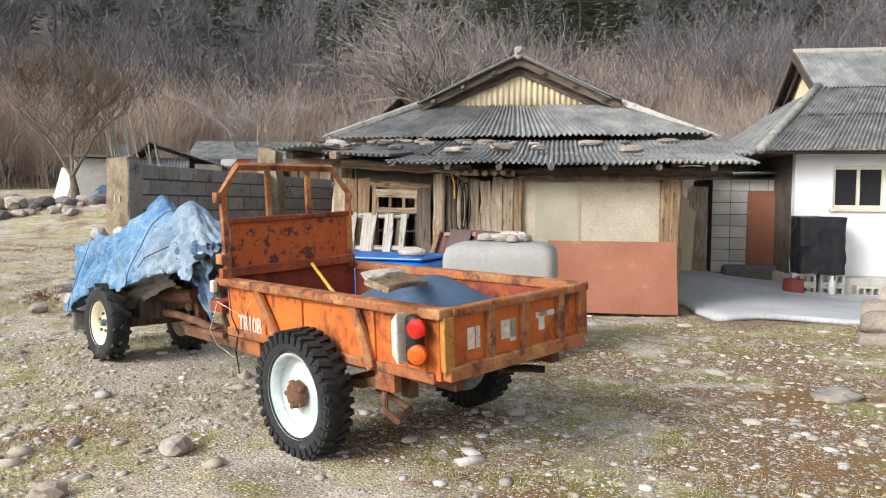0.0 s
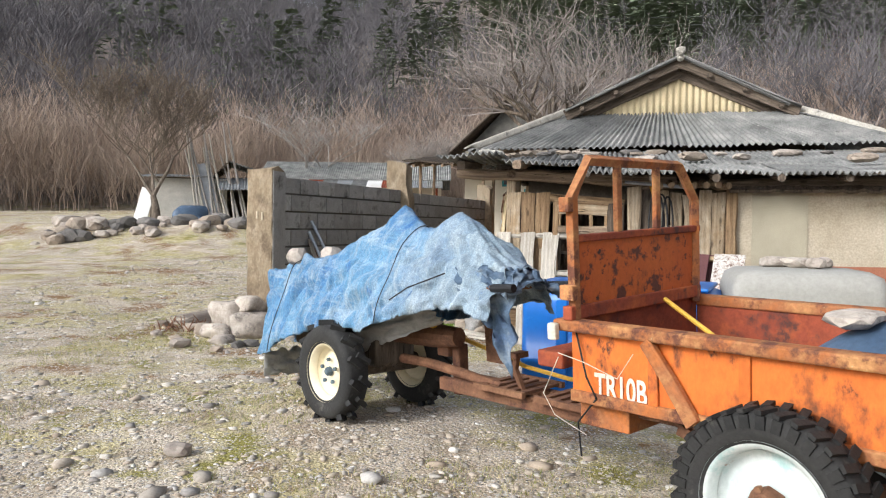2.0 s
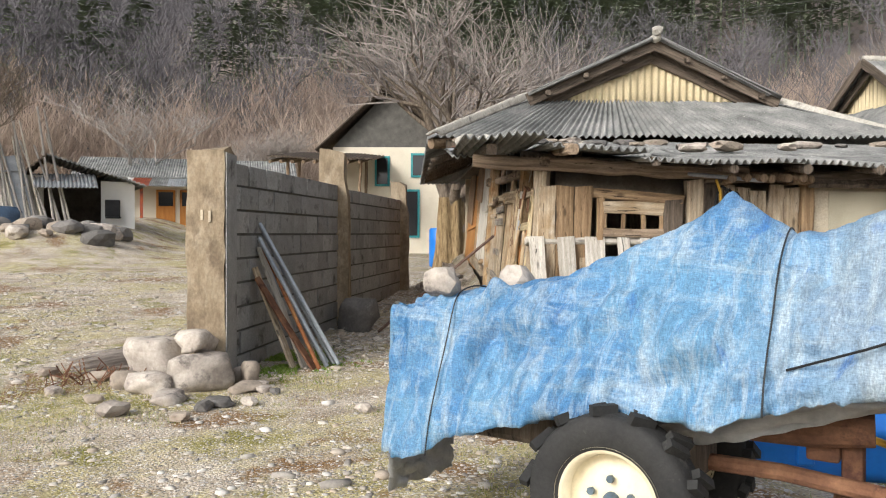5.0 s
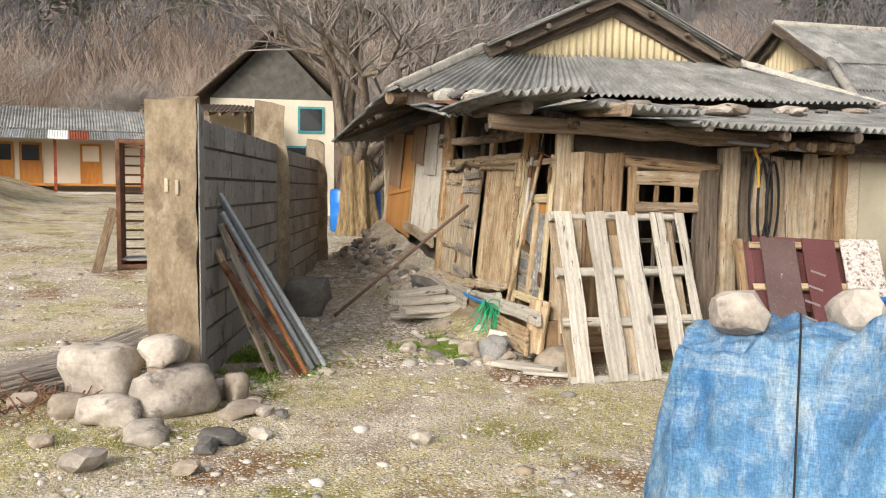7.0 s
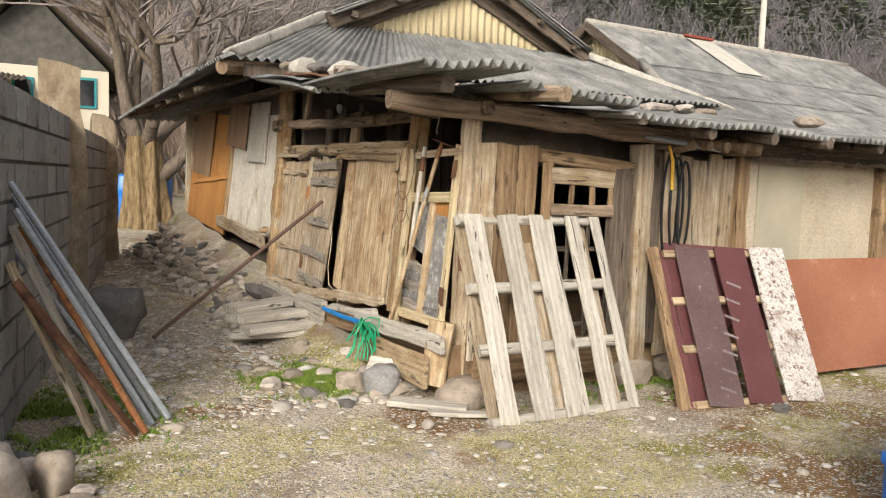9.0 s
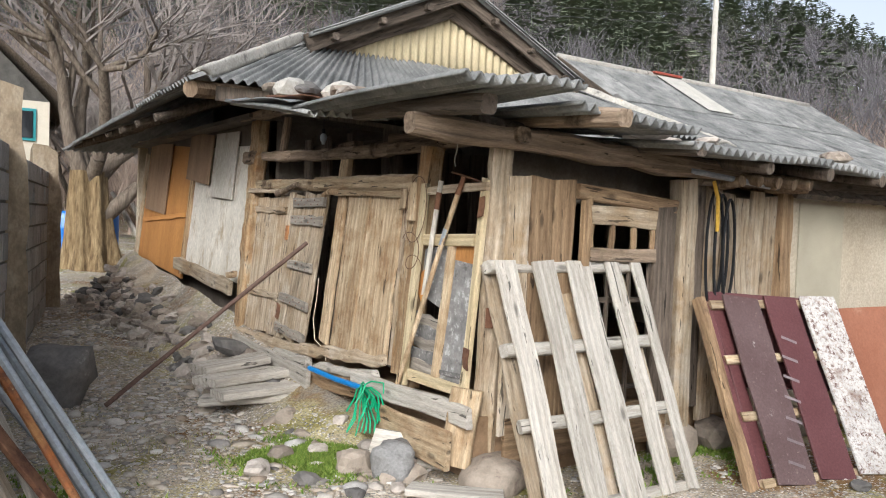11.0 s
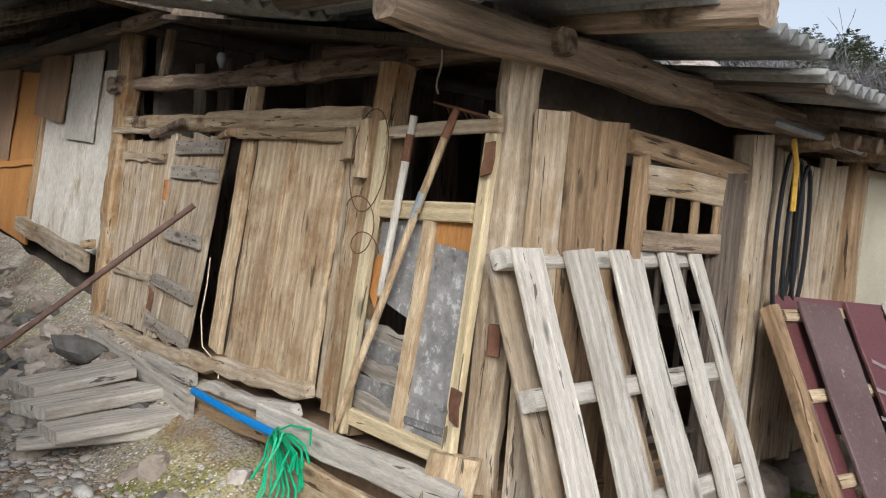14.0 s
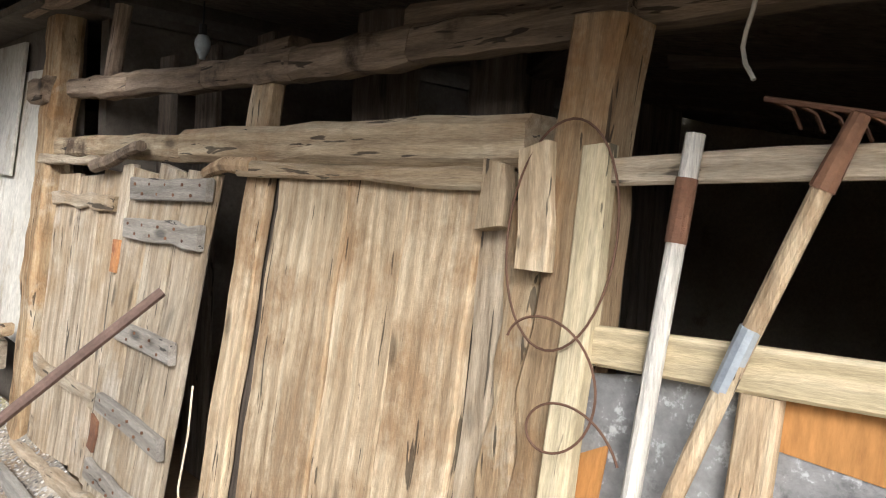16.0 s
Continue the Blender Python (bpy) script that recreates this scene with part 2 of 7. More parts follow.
M_CREAM = mat("cream_rim", [(.66, .58, .4), (.74, .67, .5)], 4, .5, .1, fine=50, vary=.08, spots=[((.3, .2, .1), 8, .72, .04)])
M_RIM = mat("white_rim", [(.45, .51, .5), (.66, .68, .65)], 4, .55, .15, fine=50, vary=.1, spots=[((.35, .5, .48), 5, .6, .05), ((.3, .16, .08), 9, .7, .03)])
def tarp_material():
    """Woven blue sheeting, scuffed pale in streaks and bleached towards one end."""
    m = bpy.data.materials.new("blue_tarp")
    m.use_nodes = True
    nt = m.node_tree
    L = nt.links.new
    bsdf = nt.nodes["Principled BSDF"]
    co = nt.nodes.new("ShaderNodeTexCoord")
    def noisy(stretch, scale=1.0, detail=6.0, rough=.65, warp=0.0):
        mp = nt.nodes.new("ShaderNodeMapping")
        mp.inputs["Scale"].default_value = stretch
        mp.inputs["Rotation"].default_value = (.5, 0, 0)
        L(co.outputs["Object"], mp.inputs["Vector"])
        n = nt.nodes.new("ShaderNodeTexNoise")
        n.inputs["Scale"].default_value, n.inputs["Detail"].default_value, n.inputs["Roughness"].default_value, n.inputs["Distortion"].default_value = scale, detail, rough, warp
        L(mp.outputs[0], n.inputs["Vector"])
        return n.outputs["Fac"]
    def mixed(a, b, fac, lo, hi, top=1.0):
        r = nt.nodes.new("ShaderNodeMapRange")
        r.inputs["From Min"].default_value, r.inputs["From Max"].default_value, r.inputs["To Max"].default_value = lo, hi, top
        L(fac, r.inputs["Value"])
        x = nt.nodes.new("ShaderNodeMix")
        x.data_type = "RGBA"
        L(r.outputs[0], x.inputs["Factor"])
        for k, c in (("A", a), ("B", b)):
            if isinstance(c, tuple):
                x.inputs[k].default_value = (*c, 1)
            else:
                L(c, x.inputs[k])
        return x.outputs["Result"]
    col = mixed((.035, .145, .33), (.12, .265, .42), noisy((1.6, 1.6, 1.6), 1.0, 5.0), .38, .6)
    sx = nt.nodes.new("ShaderNodeSeparateXYZ")
    L(co.outputs["Object"], sx.inputs[0])
    wob = nt.nodes.new("ShaderNodeMath")
    wob.operation = "MULTIPLY_ADD"
    wob.inputs[1].default_value = 1.6
    L(noisy((1.3, 1.3, 1.3), 1.2, 5.0), wob.inputs[0])
    L(sx.outputs["Y"], wob.inputs[2])
    col = mixed(col, (.3, .355, .385), wob.outputs[0], 4.6, 3.9, .72)
    col = mixed(col, (.42, .49, .53), noisy((2, 13, 3), 1.0, 7.0, .72, .8), .49, .66, .7)
    col = mixed(col, (.4, .48, .52), noisy((9, 2, 12), 1.0, 7.0, .72, .8), .5, .68, .55)
    col = mixed(col, (.02, .12, .36), noisy((3, 5, 2), 1.0, 5.0, .65, 1.0), .6, .7, .8)
    col = mixed(col, (.1, .12, .14), noisy((9, 9, 9), 1.0, 6.0), .68, .76, .5)
    weave = mixed((.72, .72, .72), (1.2, 1.2, 1.2), noisy((60, 200, 60), 1.0, 2.0), .3, .7)
    weave2 = mixed((.75, .75, .75), (1.2, 1.2, 1.2), noisy((150, 40, 220), 1.0, 2.0), .3, .7)
    for w in (weave, weave2):
        x = nt.nodes.new("ShaderNodeMix")
        x.data_type, x.blend_type = "RGBA", "MULTIPLY"
        x.inputs["Factor"].default_value = 1
        L(col, x.inputs["A"])
        L(w, x.inputs["B"])
        col = x.outputs["Result"]
    L(col, bsdf.inputs["Base Color"])
    bsdf.inputs["Roughness"].default_value, bsdf.inputs["Specular IOR Level"].default_value = .55, .3
    bp = nt.nodes.new("ShaderNodeBump")
    bp.inputs["Strength"].default_value, bp.inputs["Distance"].default_value = .8, .03
    L(noisy((3, 8, 4), 1.0, 7.0, .7, 1.6), bp.inputs["Height"])
    L(bp.outputs[0], bsdf.inputs["Normal"])
    return m
M_TARP = tarp_material()
M_TARPG = mat("grey_rag", [(.035, .06, .1), (.1, .15, .22), (.27, .31, .34)], 5, .8, .4, fine=60, spots=[((.1, .16, .28), 3, .6, .07)])
M_TARPD = mat("dark_tarp", [(.045, .075, .125), (.085, .13, .2)], 3, .45, .3, fine=30, spots=[((.15, .2, .28), 4, .64, .05)])
M_BLACK = mat("black_plastic", [(.012, .012, .014), (.03, .03, .032)], 4, .3, .4, fine=18, dist=.03)
M_CLEAR = mat("dusty_plastic", [(.3, .29, .27), (.5, .49, .46)], 4, .35, .4, fine=25, trans=.3)
M_BLUE = mat("blue_plastic", [(.01, .13, .5), (.015, .19, .62)], 1.2, .35, .05, fine=30, vary=.08, spots=[((.1, .3, .62), 2.5, .7, .08)], spec=.5)
M_BEIGE = mat("beige_plastic", [(.27, .26, .23), (.34, .33, .3)], 1.5, .7, .15, fine=30, vary=.12, spots=[((.3, .27, .22), 4, .68, .05)])
M_WALLW = mat("white_plaster", [(.74, .73, .7), (.82, .81, .79)], 1.5, .9, .15, fine=40, vary=.05)
M_CREAMW = mat("cream_plaster", [(.6, .54, .42), (.7, .64, .52)], 1.5, .9, .15, fine=40, vary=.08)
M_GREYB = mat("pale_block", [(.4, .38, .33), (.52, .49, .43)], 3, .95, .4, fine=40)
# plain dark brown for inner walls, linings and some outer walls
M_DARKWALL = mat("dark_brown_wall", [(.08, .066, .052), (.17, .14, .11)], 3, .95, .3)
M_SLAB = mat("concrete_yard", [(.34, .34, .34), (.46, .46, .45)], .8, .9, .3, fine=25, spots=[((.25, .24, .22), 2, .64, .06)])
M_BARK = mat("tree_bark", [(.1, .075, .055), (.22, .18, .14)], 5, .95, .8, stretch=(3, 3, .5), fine=10, dist=.03)
M_BARKY = mat("gnarled_bark", [(.1, .062, .03), (.25, .175, .09), (.36, .27, .15)], 4, .95, .9, stretch=(4, 4, .5), fine=8, dist=.04)
M_TWIG = mat("grey_twigs", [(.2, .17, .15), (.34, .3, .27)], 2, .95, .1, fine=10)
M_TWIGL = mat("pale_twigs", [(.3, .27, .24), (.44, .41, .38)], 2, .95, .1, fine=10)
M_BRUSH = mat("russet_brush", [(.2, .15, .118), (.31, .24, .19), (.41, .33, .27)], .08, .95, .0, fine=.6, vary=.3)
M_WOODS = mat("winter_woods", [(.1, .095, .102), (.19, .175, .178)], .06, .95, .0, fine=.6, vary=.3)
# needle greens lightened and greyed: distance haze mixed into the colour
M_PINE = mat("hazed_pine_needles", [(.1, .122, .082), (.14, .163, .108), (.18, .197, .132)], .12, .95, .0, fine=1.5, vary=.3, spec=.1)
M_GLASS = mat("dark_glass", [(.02, .022, .025)], 2, .08, .0, spec=.6)
M_TEAL = mat("teal_paint", [(.03, .22, .24), (.05, .3, .31)], 3, .6, .1)
M_DOOR = mat("orange_door", [(.38, .15, .03), (.5, .22, .05)], 2, .6, .1, stretch=(6, 6, .8))
M_IRON = mat("brown_iron_rod", [(.1, .06, .045), (.16, .1, .075)], 5, .7, .3)
M_GALV = mat("galvanised", [(.3, .33, .36), (.45, .48, .5)], 4, .45, .1, metal=.5, spots=[((.25, .13, .07), 4, .68, .04)])
M_CREAMP = mat("cream_paint", [(.62, .57, .45), (.72, .67, .55)], 3, .6, .1)
M_GREEN = mat("green_bristle", [(.01, .3, .13), (.02, .42, .2)], 5, .5, .0)
M_BLUEP = mat("blue_pipe", [(.01, .22, .6)], 5, .4, .0)
M_YELLOW = mat("yellow_hose", [(.6, .36, .05)], 5, .5, .0)
M_HOSE = mat("black_hose", [(.015, .015, .016)], 5, .45, .0)
M_RED = mat("red_lens", [(.6, .02, .015)], 5, .2, .0, spec=.5, vary=.03)
M_AMBER = mat("amber_lens", [(.75, .13, .01)], 5, .2, .0, spec=.5, vary=.03)
M_REDB = mat("red_tub", [(.25, .05, .035), (.32, .08, .05)], 4, .6, .05)
M_LETTER = mat("white_letters", [(.6, .5, .4), (.75, .68, .58)], 5, .7, .0, spots=[((.5, .15, .05), 30, .66, .05)])
M_BULB = mat("bulb_glass", [(.62, .68, .7)], 5, .15, .0, spec=.6)
M_ROPE = mat("pale_rope", [(.5, .46, .38)], 9, .9, .1)
M_WIRE = mat("rusty_wire", [(.12, .06, .035)], 9, .8, .0)
M_TAN = mat("tan_cloth", [(.5, .4, .28), (.62, .52, .38)], 4, .9, .2)

# ---- mesh helpers ----
class Build:
    def __init__(self):
        self.v, self.f = [], []
    def box(self, lo, hi, m=None):
        b = len(self.v)
        for z in (lo[2], hi[2]):
            for x, y in ((lo[0], lo[1]), (hi[0], lo[1]), (hi[0], hi[1]), (lo[0], hi[1])):
                p = Vector((x, y, z))
                self.v.append(m @ p if m else p)
        self.f += [(b, b + 3, b + 2, b + 1), (b + 4, b + 5, b + 6, b + 7)] + [(b + i, b + (i + 1) % 4, b + 4 + (i + 1) % 4, b + 4 + i) for i in range(4)]
        return self
    def tube(self, pts, r, n=8, caps=True):
        pts = [Vector(p) for p in pts]
        rs = r if isinstance(r, (list, tuple)) else [r] * len(pts)
        side = None
        b = len(self.v)
        for i, p in enumerate(pts):
            d = (pts[min(i + 1, len(pts) - 1)] - pts[max(i - 1, 0)]).normalized()
            if side is None:
                side = d.orthogonal().normalized()
            side = (side - d * side.dot(d)).normalized()
            up = d.cross(side)
            for k in range(n):
                a = 2 * math.pi * k / n
                self.v.append(p + (side * math.cos(a) + up * math.sin(a)) * rs[i])
        for i in range(len(pts) - 1):
            for k in range(n):
                self.f.append((b + i * n + k, b + i * n + (k + 1) % n, b + (i + 1) * n + (k + 1) % n, b + (i + 1) * n + k))
        if caps:
            self.f.append(tuple(b + n - 1 - k for k in range(n)))
            self.f.append(tuple(b + (len(pts) - 1) * n + k for k in range(n)))
        return self
    def lathe(self, prof, n=32, m=None):
        """Turns a profile of (radius, x) round the x axis."""
        b = len(self.v)
        for r, x in prof:
            for k in range(n):
                a = 2 * math.pi * k / n
                p = Vector((x, r * math.cos(a), r * math.sin(a)))
                self.v.append(m @ p if m else p)
        for i in range(len(prof) - 1):
            for k in range(n):
                self.f.append((b + i * n + k, b + i * n + (k + 1) % n, b + (i + 1) * n + (k + 1) % n, b + (i + 1) * n + k))
        return self
    def grid(self, fn, nu, nv):
        b = len(self.v)
        for j in range(nv + 1):
            for i in range(nu + 1):
                self.v.append(Vector(fn(i / nu, j / nv)))
        for j in range(nv):
            for i in range(nu):
                a = b + j * (nu + 1) + i
                self.f.append((a, a + 1, a + nu + 2, a + nu + 1))
        return self
    def poly(self, pts):
        b = len(self.v)
        self.v += [Vector(p) for p in pts]
        self.f.append(tuple(range(b, b + len(pts))))
        return self
    def prism(self, pts, d):
        """A flat outline given thickness d (a vector)."""
        b, n, d = len(self.v), len(pts), Vector(d)
        self.v += [Vector(p) for p in pts] + [Vector(p) + d for p in pts]
        self.f += [tuple(b + n - 1 - i for i in range(n)), tuple(b + n + i for i in range(n))]
        self.f += [(b + i, b + (i + 1) % n, b + n + (i + 1) % n, b + n + i) for i in range(n)]
        return self
    def mesh(self, name, material, smooth=False):
        me = bpy.data.meshes.new(name)
        me.from_pydata([tuple(p) for p in self.v], [], self.f)
        bm = bmesh.new()
        bm.from_mesh(me)
        bmesh.ops.recalc_face_normals(bm, faces=bm.faces)
        bm.to_mesh(me)
        bm.free()
        me.materials.append(material)
        if smooth:
            me.polygons.foreach_set("use_smooth", [True] * len(me.polygons))
        return me

def empty(name, m, label, category, group=""):
    ob = new(name)
    ob.matrix_basis = m
    return tagged(ob, label, category, group)

def part(name, shape, material, parent=None, label="", m=None, smooth=False, bevel=0.0, thick=0.0):
    ob = new(name, shape.mesh(name, material, smooth))
    if parent:
        ob.parent = parent
    if m:
        ob.matrix_basis = m
    if thick:
        mod = ob.modifiers.new("solid", "SOLIDIFY")
        mod.thickness, mod.offset = thick, 0
    if bevel:
        mod = ob.modifiers.new("bevel", "BEVEL")
        mod.width, mod.segments, mod.limit_method = bevel, 2, "ANGLE"
    return tagged(ob, label)

def thing(name, shape, material, label, category, m=None, group="", kind="", smooth=False, bevel=0.0, thick=0.0):
    return tagged(part(name, shape, material, None, label, m, smooth, bevel, thick), "", category, group, kind)

rng = random.Random(7)

def plank_shape(length, width, thick, seed, wobble=0.006, step=0.25, taper=0.0, ragged=0.0):
    """A board along z from 0, with softened edges that wander."""
    r = random.Random(seed)
    b = Build()
    n = max(2, int(length / step))
    c = min(width, thick) * 0.18
    for i in range(n + 1):
        t = i / n
        k = 1 - taper * t
        w, d = width / 2 * k, thick / 2
        jx, jy = r.uniform(-1, 1) * wobble, r.uniform(-1, 1) * wobble * .6
        l, q = r.uniform(-1, 1) * wobble, r.uniform(-1, 1) * wobble
        end = r.uniform(-ragged, ragged) if i in (0, n) else 0
        for x, y in ((-w + l, -d + c), (-w + l + c, -d), (w + q - c, -d), (w + q, -d + c), (w + q, d - c), (w + q - c, d), (-w + l + c, d), (-w + l, d - c)):
            b.v.append(Vector((x + jx, y + jy, t * length + end * (1 if x > 0 else -1))))
    for i in range(n):
        for k in range(8):
            b.f.append((i * 8 + k, i * 8 + (k + 1) % 8, (i + 1) * 8 + (k + 1) % 8, (i + 1) * 8 + k))
    b.f += [tuple(7 - k for k in range(8)), tuple(n * 8 + k for k in range(8))]
    return b

def along(p0, p1, face):
    """Axes for a board from p0 to p1: z along it, -y out of its face."""
    p0, p1 = Vector(p0), Vector(p1)
    z = (p1 - p0).normalized()
    y = -Vector(face)
    y = (y - z * y.dot(z)).normalized()
    x = y.cross(z)
    m = Matrix((x, y, z)).transposed().to_4x4()
    m.translation = p0
    return m, (p1 - p0).length

_seed = [0]
def board(name, parent, p0, p1, width, thick, material, face=(-1, 0, 0), label="", wobble=0.006, taper=0.0, ragged=0.01, category="", group="", step=0.25):
    _seed[0] += 1
    m, length = along(p0, p1, face)
    ob = part(name, plank_shape(length, width, thick, _seed[0], wobble, step, taper, ragged), material, parent, label, m)
    return tagged(ob, "", category, group)

def log(name, parent, p0, p1, r0, r1, material, label="", bend=0.03, n=9, category=""):
    _seed[0] += 1
    r = random.Random(_seed[0])
    p0, p1 = Vector(p0), Vector(p1)
    pts, rad = [], []
    off = Vector((r.uniform(-1, 1), r.uniform(-1, 1), r.uniform(-1, 1))) * bend
    for i in range(7):
        t = i / 6
        pts.append(p0.lerp(p1, t) + off * math.sin(math.pi * t) + Vector((r.uniform(-1, 1), r.uniform(-1, 1), r.uniform(-1, 1))) * bend * .15)
        rad.append((r0 + (r1 - r0) * t) * r.uniform(.93, 1.07))
    return tagged(part(name, Build().tube(pts, rad, n), material, parent, label, smooth=False), "", category)

def corrugated(p00, p10, p01, p11, pitch=0.078, amp=0.023, nv=6, sag=0.0, seed=0, rough=0.0):
    """A corrugated sheet between four corners; the waves run from the 0 edge to the 1 edge (second index)."""
    p00, p10, p01, p11 = (Vector(p) for p in (p00, p10, p01, p11))
    width = ((p10 - p00).length + (p11 - p01).length) / 2
    nu = max(8, int(width / pitch * 6))
    nrm = (p10 - p00).cross(p01 - p00).normalized()
    r = random.Random(seed)
    ph = [r.uniform(-1, 1) for _ in range(8)]
    def fn(u, v):
        base = p00.lerp(p10, u).lerp(p01.lerp(p11, u), v)
        w = amp * math.sin(2 * math.pi * u * width / pitch)
        j = rough * (math.sin(5 * u + ph[0] * 3) * math.sin(4 * v + ph[1] * 3) + .5 * math.sin(11 * u + ph[2] * 3))
        return base + nrm * (w + j - sag * math.sin(math.pi * v))
    return Build().grid(fn, nu, nv)

def stone_shape(seed, sx, sy, sz, sub=2, rough=0.22):
    bm = bmesh.new()
    bmesh.ops.create_icosphere(bm, subdivisions=sub, radius=1)
    off = Vector((seed * 3.17, seed * 1.31, seed * 7.7))
    for v in bm.verts:
        p = v.co.copy()
        k = 1 + rough * noise.noise(p * 1.1 + off) * 1.6 + rough * .5 * noise.noise(p * 2.7 + off) + rough * .22 * noise.noise(p * 6.5 + off)
        q = p * k
        for ax in range(3):
            q[ax] = max(-.88, min(.88, q[ax])) if rough > .1 else q[ax]
        v.co = Vector((q.x * sx, q.y * sy, q.z * sz))
    b = Build()
    b.v = [v.co.copy() for v in bm.verts]
    b.f = [tuple(v.index for v in f.verts) for f in bm.faces]
    bm.free()
    return b

# ---- ground: one sheet out to the hills ----
HC = (-3.0, 5.0)
def smooth01(t):
    t = max(0.0, min(1.0, t))
    return t * t * (3 - 2 * t)

def crest(th):
    """Rise of the skyline in degrees by heading (0 ahead, + to the right)."""
    rows = [(-180, 5), (-110, 8), (-75, 15), (-40, 18), (-22, 18), (-11, 15.3), (-2, 18.5), (15, 21), (42, 20), (60, 13.8), (72, 8.5), (85, 6.5), (110, 6), (180, 5)]
    for (a, x), (b, y) in zip(rows, rows[1:]):
        if a <= th <= b:
            return x + (y - x) * smooth01((th - a) / (b - a))
    return 5

def height(x, y, fine=True):
    z = 0.042 * max(0.0, y - 14.5) if y < 60 else 0.042 * 45.5
    z *= 1 - .6 * smooth01((x - 3) / 6)
    z += .8 * smooth01((-7.2 - x) / 3.5) * smooth01((y - 25.5) / 3.5)
    z -= .22 * smooth01((x - 4) / 4) * smooth01((y - 9) / 4)
    z += .12 * math.exp(-((x + 2.6) ** 2 + (y - 7.5) ** 2) / 2.4)
    z += .06 * math.exp(-((x - .6) ** 2 + (y - 5.6) ** 2) / .8)
    dx, dy = x - HC[0], y - HC[1]
    r = math.hypot(dx, dy)
    if r > 40:
        th = math.degrees(math.atan2(dx, dy))
        e = math.tan(radians(crest(th)))
        t = min(1.0, max(0.0, (r - 50) / 150))
        z += e * 200 * (t * .75 + .25 * t * t) * smooth01((r - 44) / 20)
        z += 3.5 * noise.noise((x * .02, y * .02, 0)) * smooth01((r - 60) / 50)
    if fine and r < 40:
        z += .035 * noise.noise((x * .5, y * .5, 3)) + .014 * noise.noise((x * 1.9, y * 1.9, 1)) + .006 * noise.noise((x * 6, y * 6, 5))
    return z

def axis(lo, hi, step, far, grow=1.16):
    a, s, v = [], step, lo
    while v > -far:
        v -= s
        s *= grow
        a.append(v)
    b = list(reversed(a)) + [lo + i * step for i in range(int((hi - lo) / step) + 1)]
    s, v = step, hi
    while v < far:
        v += s
        s *= grow
        b.append(v)
    return b

gx, gy = axis(-8, 5, .11, 700), axis(-1, 16, .11, 700)
gv = [(x, y, height(x, y)) for y in gy for x in gx]
nx = len(gx)
gf = [(j * nx + i, j * nx + i + 1, (j + 1) * nx + i + 1, (j + 1) * nx + i) for j in range(len(gy) - 1) for i in range(nx - 1)]
gme = bpy.data.meshes.new("ground")
gme.from_pydata(gv, [], gf)
gme.polygons.foreach_set("use_smooth", [True] * len(gf))

